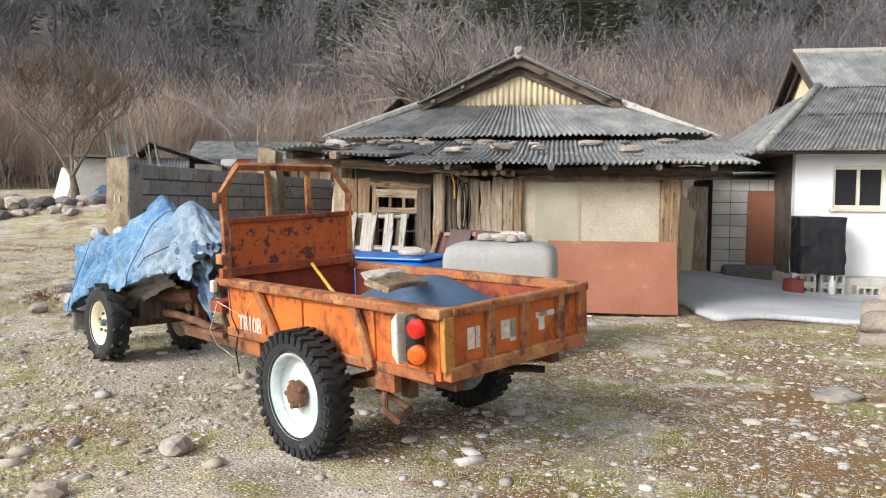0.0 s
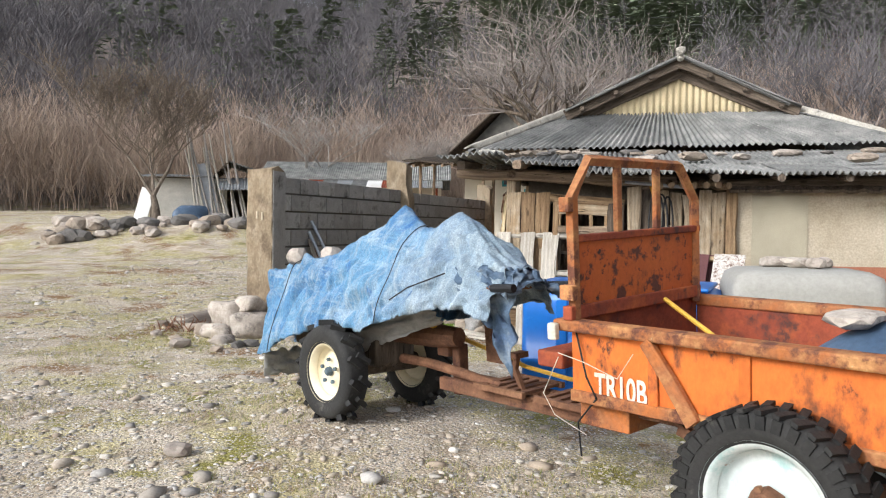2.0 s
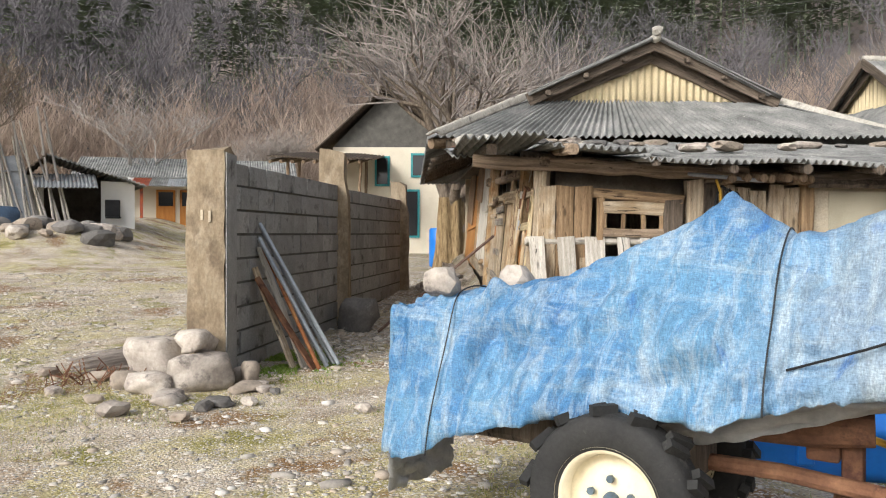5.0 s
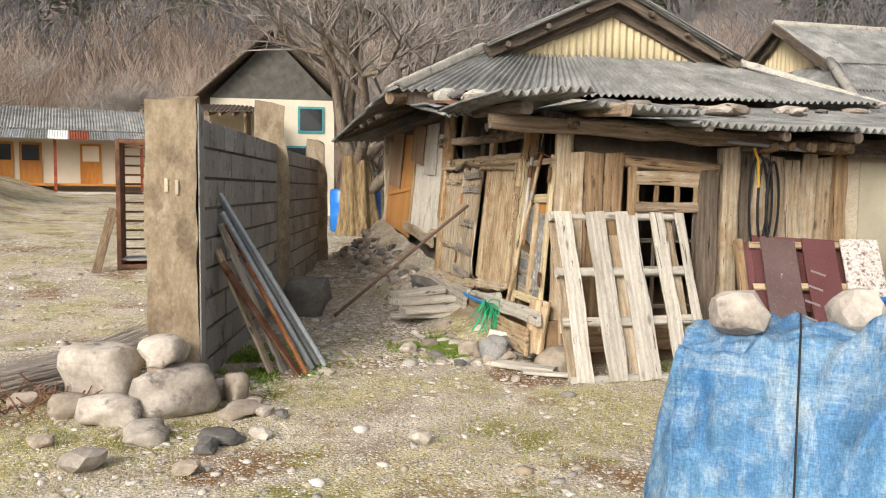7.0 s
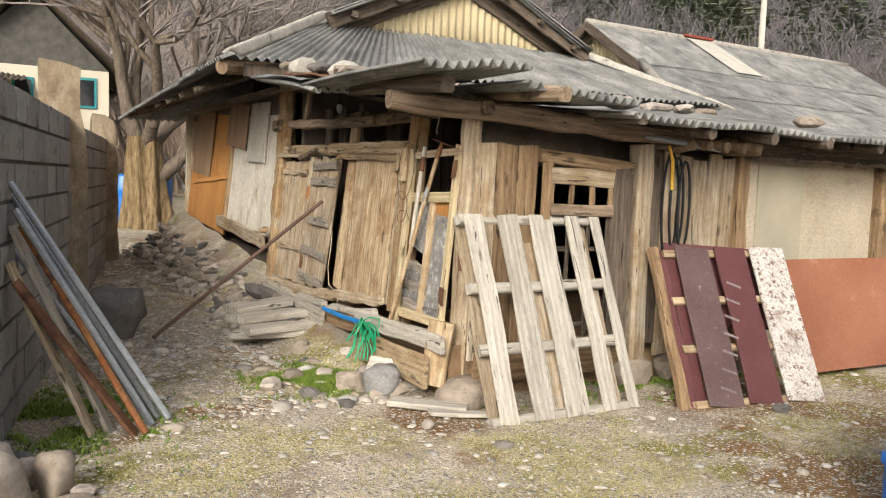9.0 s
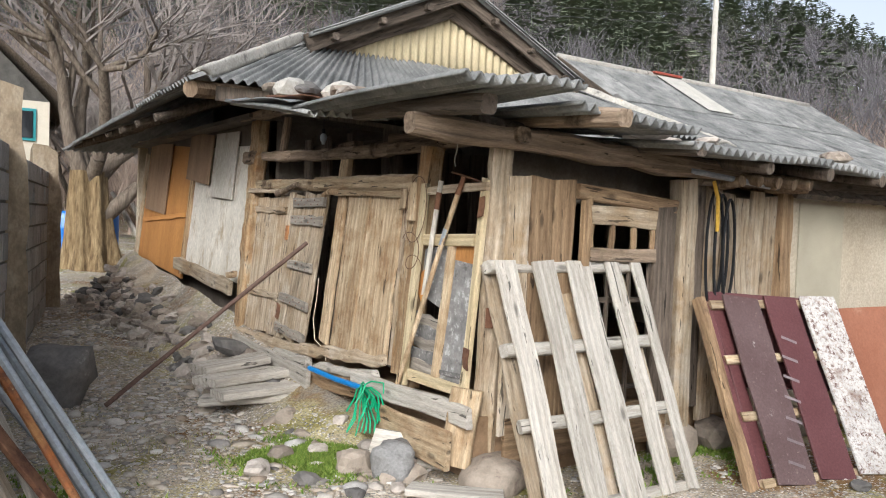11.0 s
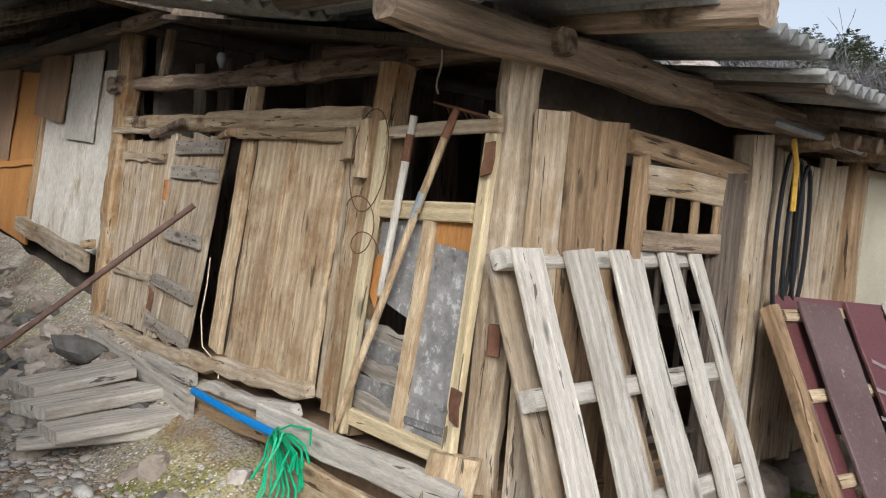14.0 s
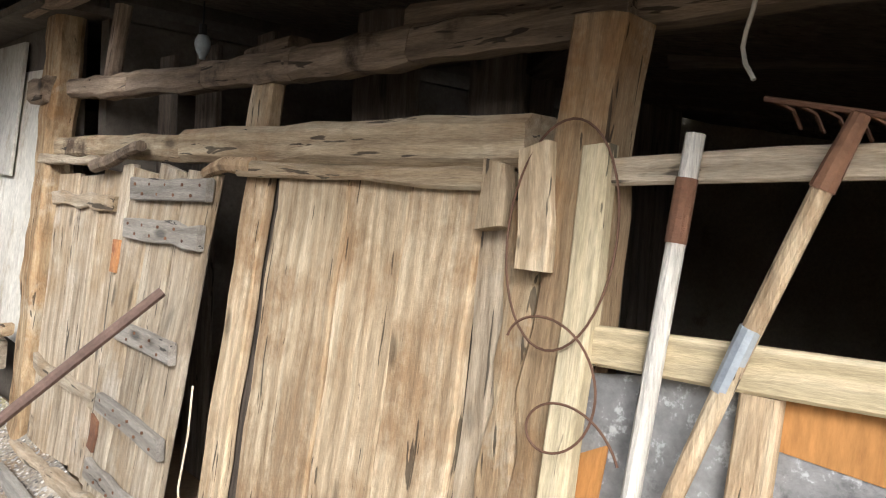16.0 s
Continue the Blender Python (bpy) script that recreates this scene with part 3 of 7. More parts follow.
def ground_material():
    m = bpy.data.materials.new("gravel_ground")
    m.use_nodes = True
    nt = m.node_tree
    L = nt.links.new
    bsdf = nt.nodes["Principled BSDF"]
    co = nt.nodes.new("ShaderNodeTexCoord")
    def noisy(scale, detail=5):
        n = nt.nodes.new("ShaderNodeTexNoise")
        n.inputs["Scale"].default_value, n.inputs["Detail"].default_value, n.inputs["Roughness"].default_value = scale, detail, .65
        L(co.outputs["Object"], n.inputs["Vector"])
        return n.outputs["Fac"]
    def mixed(a, b, fac, lo, hi):
        r = nt.nodes.new("ShaderNodeMapRange")
        r.inputs["From Min"].default_value, r.inputs["From Max"].default_value = lo, hi
        L(fac, r.inputs["Value"])
        x = nt.nodes.new("ShaderNodeMix")
        x.data_type = "RGBA"
        L(r.outputs[0], x.inputs["Factor"])
        for s, c in (("A", a), ("B", b)):
            if isinstance(c, tuple):
                x.inputs[s].default_value = (*c, 1)
            else:
                L(c, x.inputs[s])
        return x.outputs["Result"]
    place = nt.nodes.new("ShaderNodeSeparateXYZ")
    L(co.outputs["Object"], place.inputs[0])
    def ramped(out, lo, hi, top):
        r = nt.nodes.new("ShaderNodeMapRange")
        r.interpolation_type = "SMOOTHSTEP"
        r.inputs["From Min"].default_value, r.inputs["From Max"].default_value, r.inputs["To Max"].default_value = lo, hi, top
        L(out, r.inputs["Value"])
        return r.outputs[0]
    def summed(a, b, how="ADD"):
        n = nt.nodes.new("ShaderNodeMath")
        n.operation = how
        L(a, n.inputs[0])
        L(b, n.inputs[1])
        return n.outputs[0]
    grassy = ramped(place.outputs["X"], -2.2, 1.4, .085)
    dirt = mixed((.3, .235, .165), (.6, .52, .41), noisy(1.6, 8), .36, .64)
    straw = mixed((.33, .28, .12), (.52, .45, .26), noisy(6), .4, .6)
    g = mixed(dirt, straw, noisy(.75, 10), .47, .56)
    moss = mixed(g, (.24, .215, .06), summed(noisy(1.3, 10), grassy), .55, .63)
    moss = mixed(moss, (.23, .135, .06), summed(noisy(.7, 10), grassy), .55, .61)
    lane = summed(ramped(place.outputs["Y"], 12.4, 13.8, 1), ramped(place.outputs["X"], -4.9, -4.3, 1), "MULTIPLY")
    moss = mixed(moss, (.29, .255, .205), summed(lane, noisy(3, 8), "MULTIPLY"), .42, .62)
    vo = nt.nodes.new("ShaderNodeTexVoronoi")
    vo.inputs["Scale"].default_value = 58
    L(co.outputs["Object"], vo.inputs["Vector"])
    peb = nt.nodes.new("ShaderNodeValToRGB")
    for el, p, c in zip(peb.color_ramp.elements, (0.1, .9), ((.15, .135, .12, 1), (.7, .65, .58, 1))):
        el.position, el.color = p, c
    sep = nt.nodes.new("ShaderNodeSeparateColor")
    L(vo.outputs["Color"], sep.inputs[0])
    L(sep.outputs[0], peb.inputs["Fac"])
    mask = nt.nodes.new("ShaderNodeMath")
    mask.operation = "MULTIPLY"
    pick = nt.nodes.new("ShaderNodeMath")
    pick.operation = "GREATER_THAN"
    pick.inputs[1].default_value = .42
    L(sep.outputs[1], pick.inputs[0])
    near = nt.nodes.new("ShaderNodeMath")
    near.operation = "LESS_THAN"
    near.inputs[1].default_value = .46
    L(vo.outputs["Distance"], near.inputs[0])
    L(pick.outputs[0], mask.inputs[0])
    L(near.outputs[0], mask.inputs[1])
    stony = mixed(moss, peb.outputs[0], mask.outputs[0], 0, 1)
    vo2 = nt.nodes.new("ShaderNodeTexVoronoi")
    vo2.inputs["Scale"].default_value = 24
    L(co.outputs["Object"], vo2.inputs["Vector"])
    sep2 = nt.nodes.new("ShaderNodeSeparateColor")
    L(vo2.outputs["Color"], sep2.inputs[0])
    big_stone = mixed((.22, .2, .18), (.66, .62, .56), sep2.outputs[0], 0, 1)
    pick2 = nt.nodes.new("ShaderNodeMath")
    pick2.operation = "GREATER_THAN"
    pick2.inputs[1].default_value = .8
    L(sep2.outputs[1], pick2.inputs[0])
    near2 = nt.nodes.new("ShaderNodeMath")
    near2.operation = "LESS_THAN"
    near2.inputs[1].default_value = .36
    L(vo2.outputs["Distance"], near2.inputs[0])
    mask2 = nt.nodes.new("ShaderNodeMath")
    mask2.operation = "MULTIPLY"
    L(pick2.outputs[0], mask2.inputs[0])
    L(near2.outputs[0], mask2.inputs[1])
    stony = mixed(stony, big_stone, mask2.outputs[0], 0, 1)
    out = mixed(stony, moss, noisy(.5, 8), .54, .62)
    # leaf litter on the slopes
    sxyz = nt.nodes.new("ShaderNodeSeparateXYZ")
    L(co.outputs["Object"], sxyz.inputs[0])
    litter = mixed((.1, .085, .078), (.2, .165, .14), noisy(.08, 8), .35, .65)
    out = mixed(out, litter, sxyz.outputs["Z"], 2.2, 3.2)
    fine = noisy(60, 3)
    val = nt.nodes.new("ShaderNodeMapRange")
    val.inputs["From Min"].default_value, val.inputs["From Max"].default_value = .25, .75
    val.inputs["To Min"].default_value, val.inputs["To Max"].default_value = .45, 1.55
    L(fine, val.inputs["Value"])
    hsv = nt.nodes.new("ShaderNodeHueSaturation")
    L(out, hsv.inputs["Color"])
    L(val.outputs[0], hsv.inputs["Value"])
    L(hsv.outputs[0], bsdf.inputs["Base Color"])
    bsdf.inputs["Roughness"].default_value = .95
    bsdf.inputs["Specular IOR Level"].default_value = .2
    b1 = nt.nodes.new("ShaderNodeBump")
    b1.inputs["Strength"].default_value, b1.inputs["Distance"].default_value = .7, .02
    L(fine, b1.inputs["Height"])
    b2 = nt.nodes.new("ShaderNodeBump")
    b2.inputs["Strength"].default_value, b2.inputs["Distance"].default_value = .5, .015
    inv = nt.nodes.new("ShaderNodeMath")
    inv.operation = "SUBTRACT"
    inv.inputs[0].default_value = 1
    L(vo.outputs["Distance"], inv.inputs[1])
    L(inv.outputs[0], b2.inputs["Height"])
    L(b1.outputs[0], b2.inputs["Normal"])
    L(b2.outputs[0], bsdf.inputs["Normal"])
    return m
M_GROUND = ground_material()
gme.materials.append(M_GROUND)
tagged(new("ground", gme), "stony farmyard ground with dry grass, rising into wooded hills", "ground", kind="structure")

# ---- the old barn house ----
house = empty("old_farmhouse", pose(-1.65, 12.0, 0, 0, 0, -8), "old leaning timber farmhouse with a corrugated cement roof", "house")
FRONT, SIDE = (0, -1, 0), (-1, 0, 0)

def S(v, z, u=0.0):
    """A point on the leaning side wall, whose foot stands further out than its top."""
    return (u + .1 - .085 * (1.75 - z), v + .012 * (1.75 - z), z)

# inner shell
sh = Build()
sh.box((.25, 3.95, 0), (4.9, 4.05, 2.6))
part("partition_wall", sh, M_DARKWALL, house)
part("earth_floor", Build().box((-.02, .1, -.1), (4.9, 9, .38)), M_EARTH, house)
part("rear_wall", Build().box((0, 8.9, 0), (4.96, 9.0, 2.6)), M_CLAY, house)
part("right_wall", Build().prism([(4.84, .1, 0), (4.84, 8.9, 0), (4.84, 8.9, 2.62), (4.84, 3.0, 2.62), (4.84, 2.9, 2.5), (4.84, .1, 2.08)], (.1, 0, 0)), M_CLAY, house)
part("attic_partition", Build().box((.22, 4.0, 2.5), (4.8, 4.05, 3.08)), M_DARKWALL, house)
part("rear_gable", Build().box((.9, 8.2, 2.54), (4.0, 8.25, 3.6)), M_DARKWALL, house)
part("plank_lining", Build().box((.12, 4.1, 0), (.2, 8.9, 2.6)), M_DARKWALL, house)
part("attic_floor", Build().box((-.1, 3.9, 2.5), (5.0, 9.0, 2.54)), M_DARKWALL, house)

part("inner_lining", Build().box((.3, .3, 1.7), (4.8, .33, 2.06)), M_DARKWALL, house)

# posts and beams of the side
board("post", house, (.108, .17, .16), (.125, .123, 2.02), .15, .14, M_GREY, (-.57, -.82, 0), "grey weathered corner post", .007, step=.12)
board("post", house, S(.86, .42, -.01), S(.83, 2.04, -.045), .13, .14, M_WARM, SIDE, "worn brown door post", wobble=.009, step=.12)
board("post", house, S(4.07, .3, -.02), S(4.14, 2.5, -.05), .19, .14, M_WARM, SIDE, "worn brown post with an eaten edge", wobble=.014, step=.1)
board("post_block", house, S(4.25, 2.12, -.1), S(4.05, 2.12, -.1), .13, .12, M_BEAM, SIDE)
board("post_peg", house, S(4.33, .92, -.14), S(4.16, .94, -.14), .06, .06, M_STRAW, SIDE)
board("lintel_beam", house, S(4.2, 1.855, -.02), S(2.5, 1.822, -.02), .1, .1, M_STRAW, SIDE, "split weathered lintel beam", .006, step=.16)
board("lintel_beam", house, S(2.6, 1.825, -.03), S(.975, 1.805, -.03), .12, .12, M_STRAW, SIDE, "split weathered lintel beam", .005, step=.16)
board("lintel_strip", house, S(2.12, 1.742, -.085), S(1.0, 1.725, -.085), .045, .06, M_STRAW, SIDE, "split strip under the lintel", .005, step=.12)
board("lintel_strip", house, S(4.1, 1.79, -.09), S(3.2, 1.765, -.09), .04, .05, M_GREY, SIDE, wobble=.007, step=.1)
log("lintel_splinter", house, S(3.35, 1.75, -.1), S(2.85, 1.83, -.12), .03, .02, M_BEAM, bend=.03)
log("lintel_splinter", house, S(2.38, 1.73, -.08), S(2.05, 1.75, -.09), .022, .03, M_BROWN, bend=.02)
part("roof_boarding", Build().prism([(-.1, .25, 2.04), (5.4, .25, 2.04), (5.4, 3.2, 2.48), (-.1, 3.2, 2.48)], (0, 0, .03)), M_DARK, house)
cross = [S(4.2, 2.15, .0), S(3.3, 2.105, .0), S(2.6, 2.085, -.005), S(2.0, 2.068, -.01), S(1.45, 2.07, -.01), S(.8, 2.062, -.01)]
for a, b in zip(cross, cross[1:]):
    d = (Vector(b) - Vector(a)) * .03
    board("cross_beam", house, Vector(a) - d, Vector(b) + d, .095, .1, M_BEAM, SIDE, wobble=.006, step=.1)
board("cross_block", house, S(2.35, 2.135, .03), S(2.08, 2.14, .03), .06, .09, M_BEAM, SIDE)
board("plate_beam", house, (.16, 1.5, 2.12), (.12, -.1, 2.06), .11, .1, M_BEAM, SIDE, wobble=.012)
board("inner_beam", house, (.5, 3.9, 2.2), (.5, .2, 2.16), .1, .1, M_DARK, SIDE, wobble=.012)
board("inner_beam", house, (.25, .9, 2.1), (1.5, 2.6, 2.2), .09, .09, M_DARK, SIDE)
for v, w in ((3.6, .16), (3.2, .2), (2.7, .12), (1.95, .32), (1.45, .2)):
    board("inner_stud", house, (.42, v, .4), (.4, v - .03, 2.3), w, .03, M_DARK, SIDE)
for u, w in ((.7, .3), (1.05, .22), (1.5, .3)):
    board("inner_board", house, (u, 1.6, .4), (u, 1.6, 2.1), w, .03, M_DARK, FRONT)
board("wall_plate", house, (-.02, 4.3, 2.53), (-.02, 2.9, 2.5), .08, .08, M_BEAM, SIDE, wobble=.015)
board("short_strut", house, S(2.19, 1.86, .0), S(2.19, 2.04, .0), .13, .06, M_STRAW, SIDE)
board("short_strut", house, S(3.62, 2.14, .02), S(3.6, 2.5, .02), .08, .06, M_BEAM, SIDE)
log("front_plate_log", house, (-.1, .12, 2.12), (2.2, -.0, 1.98), .07, .07, M_DARK, "long hewn eaves beam", .04)
board("front_plate", house, (-.58, .04, 2.08), (2.1, -.14, 1.95), .13, .13, M_BEAM, FRONT, "hewn beam with a pale sawn end", .012)
board("rafter", house, (-.45, .9, 2.23), (-.45, -.5, 2.14), .1, .1, M_DARK, SIDE)
board("rafter", house, (.3, 1.3, 2.28), (.25, -.75, 2.12), .1, .1, M_BEAM, SIDE)
board("rafter", house, (1.1, 1.3, 2.2), (1.05, -.6, 2.03), .09, .09, M_DARK, SIDE)
for u in (1.8, 2.5, 3.2, 3.9, 4.6, 5.3):
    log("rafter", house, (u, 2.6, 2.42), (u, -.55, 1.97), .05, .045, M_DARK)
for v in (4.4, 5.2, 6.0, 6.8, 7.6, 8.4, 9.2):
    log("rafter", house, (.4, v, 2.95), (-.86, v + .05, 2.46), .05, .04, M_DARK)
log("corner_log", house, (.5, 4.2, 2.75), (-.9, 3.1, 2.58), .08, .075, M_LOG, "round corner log end")

# doors of the side, from the far post to the near one
def planks_panel(v0, v1, z0, z1, n, material, u=-.03, name="plank", parent=None, gap=.012, thick=.03):
    for i in range(n):
        a = v0 + (v1 - v0) * (i + .5) / n
        w = abs(v1 - v0) / n - gap
        lo, hi = S(a, z0 + rng.uniform(-.02, .02), u), S(a, z1 + rng.uniform(-.03, .03), u)
        board(name, parent or house, lo, hi, w, thick, material, SIDE)
planks_panel(3.98, 3.12, .44, 1.74, 3, M_GREY, -.03)
for z in (1.6, .8):
    board("batten", house, S(3.94, z + .01, -.06), S(3.16, z + .0, -.06), .065, .03, M_GREY, SIDE, wobble=.01, step=.1)
board("door_stile", house, S(3.1, .42, -.05), S(3.09, 1.76, -.05), .09, .04, M_GREY, SIDE, wobble=.008)
for i in range(3):
    a = 2.925 - i * .235
    board("leaf_plank", house, S(a + .02 + .1 * 1, .46 + .008 * i, -.065), S(a - .04, 1.735 + .012 * (i % 2), -.065), .212, .03, M_GREY, SIDE, "weathered stable door plank", .004, step=.12)
for z, t, a, b in ((1.665, .005, 2.93, 2.3), (1.515, .0, 2.95, 2.33), (1.13, -.02, 2.9, 2.42), (.83, -.04, 3.0, 2.42), (.56, -.045, 3.04, 2.42)):
    bt = board("batten", house, S(a, z, -.098), S(b, z + t, -.098), .082, .03, M_BATTEN, SIDE, "grey batten with nail rows", .006, step=.1)
    n = int((a - b) / .07)
    for k in range(n):
        part("nail", Build().tube([(.018 * (1 if k % 2 else -1), -.013, .05 + .067 * k), (.018 * (1 if k % 2 else -1), -.019, .05 + .067 * k)], .006, 6), M_RUST, bt)
for z in (1.33, .62):
    board("hinge", house, S(3.06, z, -.085), S(3.055, z + .13, -.085), .06, .012, M_RUST if z < 1 else M_RAIL, SIDE)
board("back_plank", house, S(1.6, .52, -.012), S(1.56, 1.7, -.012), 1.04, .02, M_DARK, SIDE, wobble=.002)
for a0, a1, z1, out, k in ((2.195, 2.13, 1.74, -.05, M_STRAW), (1.87, 1.83, 1.73, -.064, M_STRAW), (1.56, 1.55, 1.72, -.055, M_STRAW), (1.3, 1.29, 1.71, -.066, M_STRAW), (1.06, 1.09, 1.68, -.05, M_GREY)):
    w = {2.195: .135, 1.87: .345, 1.56: .25, 1.3: .245, 1.06: .115}[a0]
    board("wide_plank", house, S(a0 - (.09 if w > .2 else .06), .54, out), S(a1 - (.09 if w > .2 else .06), z1, out), w, .034, k, SIDE, wobble=.004, step=.1)
board("jamb_board", house, S(.93, .5, -.06), S(.945, 1.68, -.06), .1, .05, M_WARM, SIDE, "worn brown jamb board", .011, step=.08)
board("cleat", house, S(.885, 1.545, -.115), S(.91, 1.79, -.115), .085, .03, M_STRAW, SIDE, step=.08)
board("cleat", house, S(1.02, 1.62, -.1), S(1.03, 1.76, -.1), .07, .045, M_STRAW, SIDE, step=.08)
# pine screen door
board("door_stile", house, S(.775, .46, -.1), S(.768, 1.79, -.1), .066, .04, M_PALE, SIDE, "new yellow pine stile", .004)
board("door_stile", house, S(.135, .47, -.065), S(.15, 1.81, -.065), .062, .04, M_PALE, SIDE, wobble=.004)
board("door_rail", house, S(.76, 1.745, -.085), S(.1, 1.765, -.085), .052, .03, M_GREY, SIDE, wobble=.003)
board("door_rail", house, S(.76, 1.415, -.08), S(.178, 1.44, -.08), .072, .035, M_PALE, SIDE, wobble=.003)
board("door_rail", house, S(.76, .53, -.075), S(.135, .535, -.075), .07, .035, M_PALE, SIDE, wobble=.003)
board("door_muntin", house, S(.45, .56, -.07), S(.42, 1.39, -.07), .068, .035, M_STRAW, SIDE, wobble=.003)
M_MOULD = mat("mouldy_board", [(.12, .115, .11), (.22, .21, .198), (.29, .28, .262)], 5, .9, .3, fine=30, spots=[((.42, .41, .39), 20, .59, .03), ((.12, .115, .11), 9, .62, .05), ((.28, .2, .12), 4, .7, .05)])
board("mouldy_panel", house, S(.29, .56, -.05), S(.29, 1.32, -.05), .27, .012, M_MOULD, SIDE, "mouldy grey board panel", .002)
board("rust_panel", house, S(.29, 1.3, -.054), S(.29, 1.4, -.054), .27, .012, M_PLY, SIDE, "orange board strip", .002)
board("panel_lath", house, S(.42, .6, -.062), S(.16, .615, -.062), .03, .012, M_MOULD, SIDE, wobble=.002)
board("torn_panel", house, S(.62, 1.02, -.045), S(.62, 1.38, -.045), .3, .012, M_MOULD, SIDE, "torn grey board panel", .004, ragged=.06)
board("torn_panel", house, S(.755, 1.03, -.05), S(.74, 1.22, -.05), .07, .012, M_PLY, SIDE, wobble=.004, ragged=.03)
for k in range(5):
    z = .59 + k * .075
    board("curled_strip", house, S(.77, z + .012, -.05 - .008 * (k % 2)), S(.48, z - .012, -.045), .085, .014, M_MOULD if k % 2 else M_BATTEN, SIDE, wobble=.008, step=.06)
board("hinge", house, S(.115, 1.58, -.11), S(.12, 1.7, -.11), .055, .012, M_RUST, SIDE)
board("hinge", house, S(.09, .68, -.11), S(.09, .8, -.11), .05, .012, M_RUST, SIDE)
# the sill and foot boards
board("sill_board", house, S(2.4, .45, -.1), S(1.06, .56, -.1), .09, .06, M_GREY, SIDE, wobble=.012, step=.1)
board("sill_board", house, S(2.05, .36, -.13), S(1.1, .46, -.13), .06, .06, M_WHITE, SIDE, wobble=.01, step=.1)
board("sill_board", house, S(4.05, .37, -.08), S(2.4, .42, -.08), .09, .06, M_GREY, SIDE, wobble=.01, step=.1)
board("sill_board", house, S(2.95, .33, -.1), S(2.25, .36, -.1), .08, .06, M_WHITE, SIDE, wobble=.01)
board("foot_board", house, (-.24, 3.75, .3), (-.24, 2.0, .24), .22, .04, M_WHITE, SIDE, "bleached grey foot board", .006)
board("foot_board", house, (-.16, 2.1, .27), (-.16, 1.1, .34), .13, .04, M_BROWN, SIDE)
board("foot_board", house, (-.2, 1.32, .4), (-.13, .0, .42), .13, .05, M_WHITE, SIDE, "bleached plank along the threshold", .007)
board("foot_board", house, (-.2, 1.2, .19), (-.2, .1, .2), .24, .04, M_STRAW, SIDE)
board("foot_board", house, (-.13, .13, .1), (-.08, .1, .56), .19, .05, M_STRAW, (-.8, -.6, 0), "short upright board at the post foot")
# white and orange panels past the doors
board("panel_board", house, S(5.25, .88, -.03), S(5.2, 2.3, -.03), 2.0, .03, M_WASH, SIDE, "whitewashed board wall")
board("panel_board", house, S(5.1, 1.72, -.07), S(5.08, 2.45, -.07), .75, .02, M_WASH, SIDE)
board("panel_board", house, S(6.0, 1.92, -.09), S(5.95, 2.5, -.09), .9, .02, M_PLYD, SIDE, "brown plywood sheet")
board("door_jamb", house, S(6.32, .78, -.05), S(6.25, 2.1, -.05), .13, .06, M_BROWN, SIDE)
board("panel_board", house, S(7.55, .8, -.03), S(7.45, 2.45, -.03), 2.3, .03, M_PLY, SIDE, "orange plywood door")
board("panel_board", house, S(7.95, 1.55, -.07), S(7.9, 2.5, -.07), 1.1, .02, M_PLYD, SIDE, "brown plywood sheet")
board("batten", house, S(8.6, 1.42, -.06), S(6.4, 1.52, -.06), .06, .02, M_PLY, SIDE)
board("foot_board", house, S(6.5, .92, -.1), S(4.35, .78, -.1), .16, .05, M_GREY, SIDE, wobble=.012)
board("corner_post", house, S(8.85, .6, .0), S(8.8, 2.4, .0), .14, .14, M_GREY, SIDE)

# front: planks, door with lattice, posts, clay wall
for u0, u1, k in ((.07, .24, M_GREY), (.24, .42, M_BROWN), (.42, .6, M_BROWN)):
    board("plank", house, ((u0 + u1) / 2 - .02, -.03, .3), ((u0 + u1) / 2, -.02, 1.83), u1 - u0 - .006, .03, k, FRONT)
board("plank", house, (.1, -.03, .26), (1.5, -.03, .26), .28, .03, M_BROWN, FRONT)
board("door_head", house, (.6, -.04, 1.77), (1.5, -.04, 1.7), .11, .06, M_BROWN, FRONT, wobble=.012)
board("door_jamb", house, (.67, -.05, .3), (.67, -.05, 1.72), .07, .05, M_BROWN, FRONT)
board("door_jamb", house, (1.4, -.05, .3), (1.4, -.05, 1.7), .2, .04, M_DARK, FRONT)
board("lattice_rail", house, (.7, -.06, 1.63), (1.3, -.06, 1.61), .12, .03, M_GREY, FRONT)
board("lattice_rail", house, (.7, -.06, 1.38), (1.3, -.06, 1.37), .09, .03, M_BEAM, FRONT)
for z in (1.08, .78, .5, .35):
    board("lattice_rail", house, (.7, -.03, z), (1.3, -.03, z), .03, .02, M_DARK, FRONT)
for u in (.72, .9, 1.1, 1.28):
    board("lattice_bar", house, (u, -.05, 1.36), (u, -.05, 1.6), .04, .025, M_BROWN, FRONT)
    board("lattice_bar", house, (u, -.03, .3), (u, -.03, 1.36), .03, .02, M_DARK, FRONT)
board("post", house, (1.62, -.02, .12), (1.62, -.02, 1.9), .16, .15, M_GREY, FRONT, wobble=.008)
board("plank", house, (1.78, 0, .3), (1.78, 0, 1.95), .14, .04, M_DARK, FRONT)
for i, u in enumerate((1.93, 2.1, 2.27, 2.44, 2.6)):
    board("plank", house, (u, -.01, .2 + .03 * (i % 2)), (u + .01, -.01, 1.86 - .03 * (i % 3)), .155, .035, M_GREY, FRONT, wobble=.012)
board("post", house, (2.74, -.04, .1), (2.74, -.04, 1.86), .13, .12, M_BROWN, FRONT, wobble=.01)
part("clay_wall", Build().box((2.8, -.02, 0), (4.68, .1, 1.84)), M_CLAY, house)
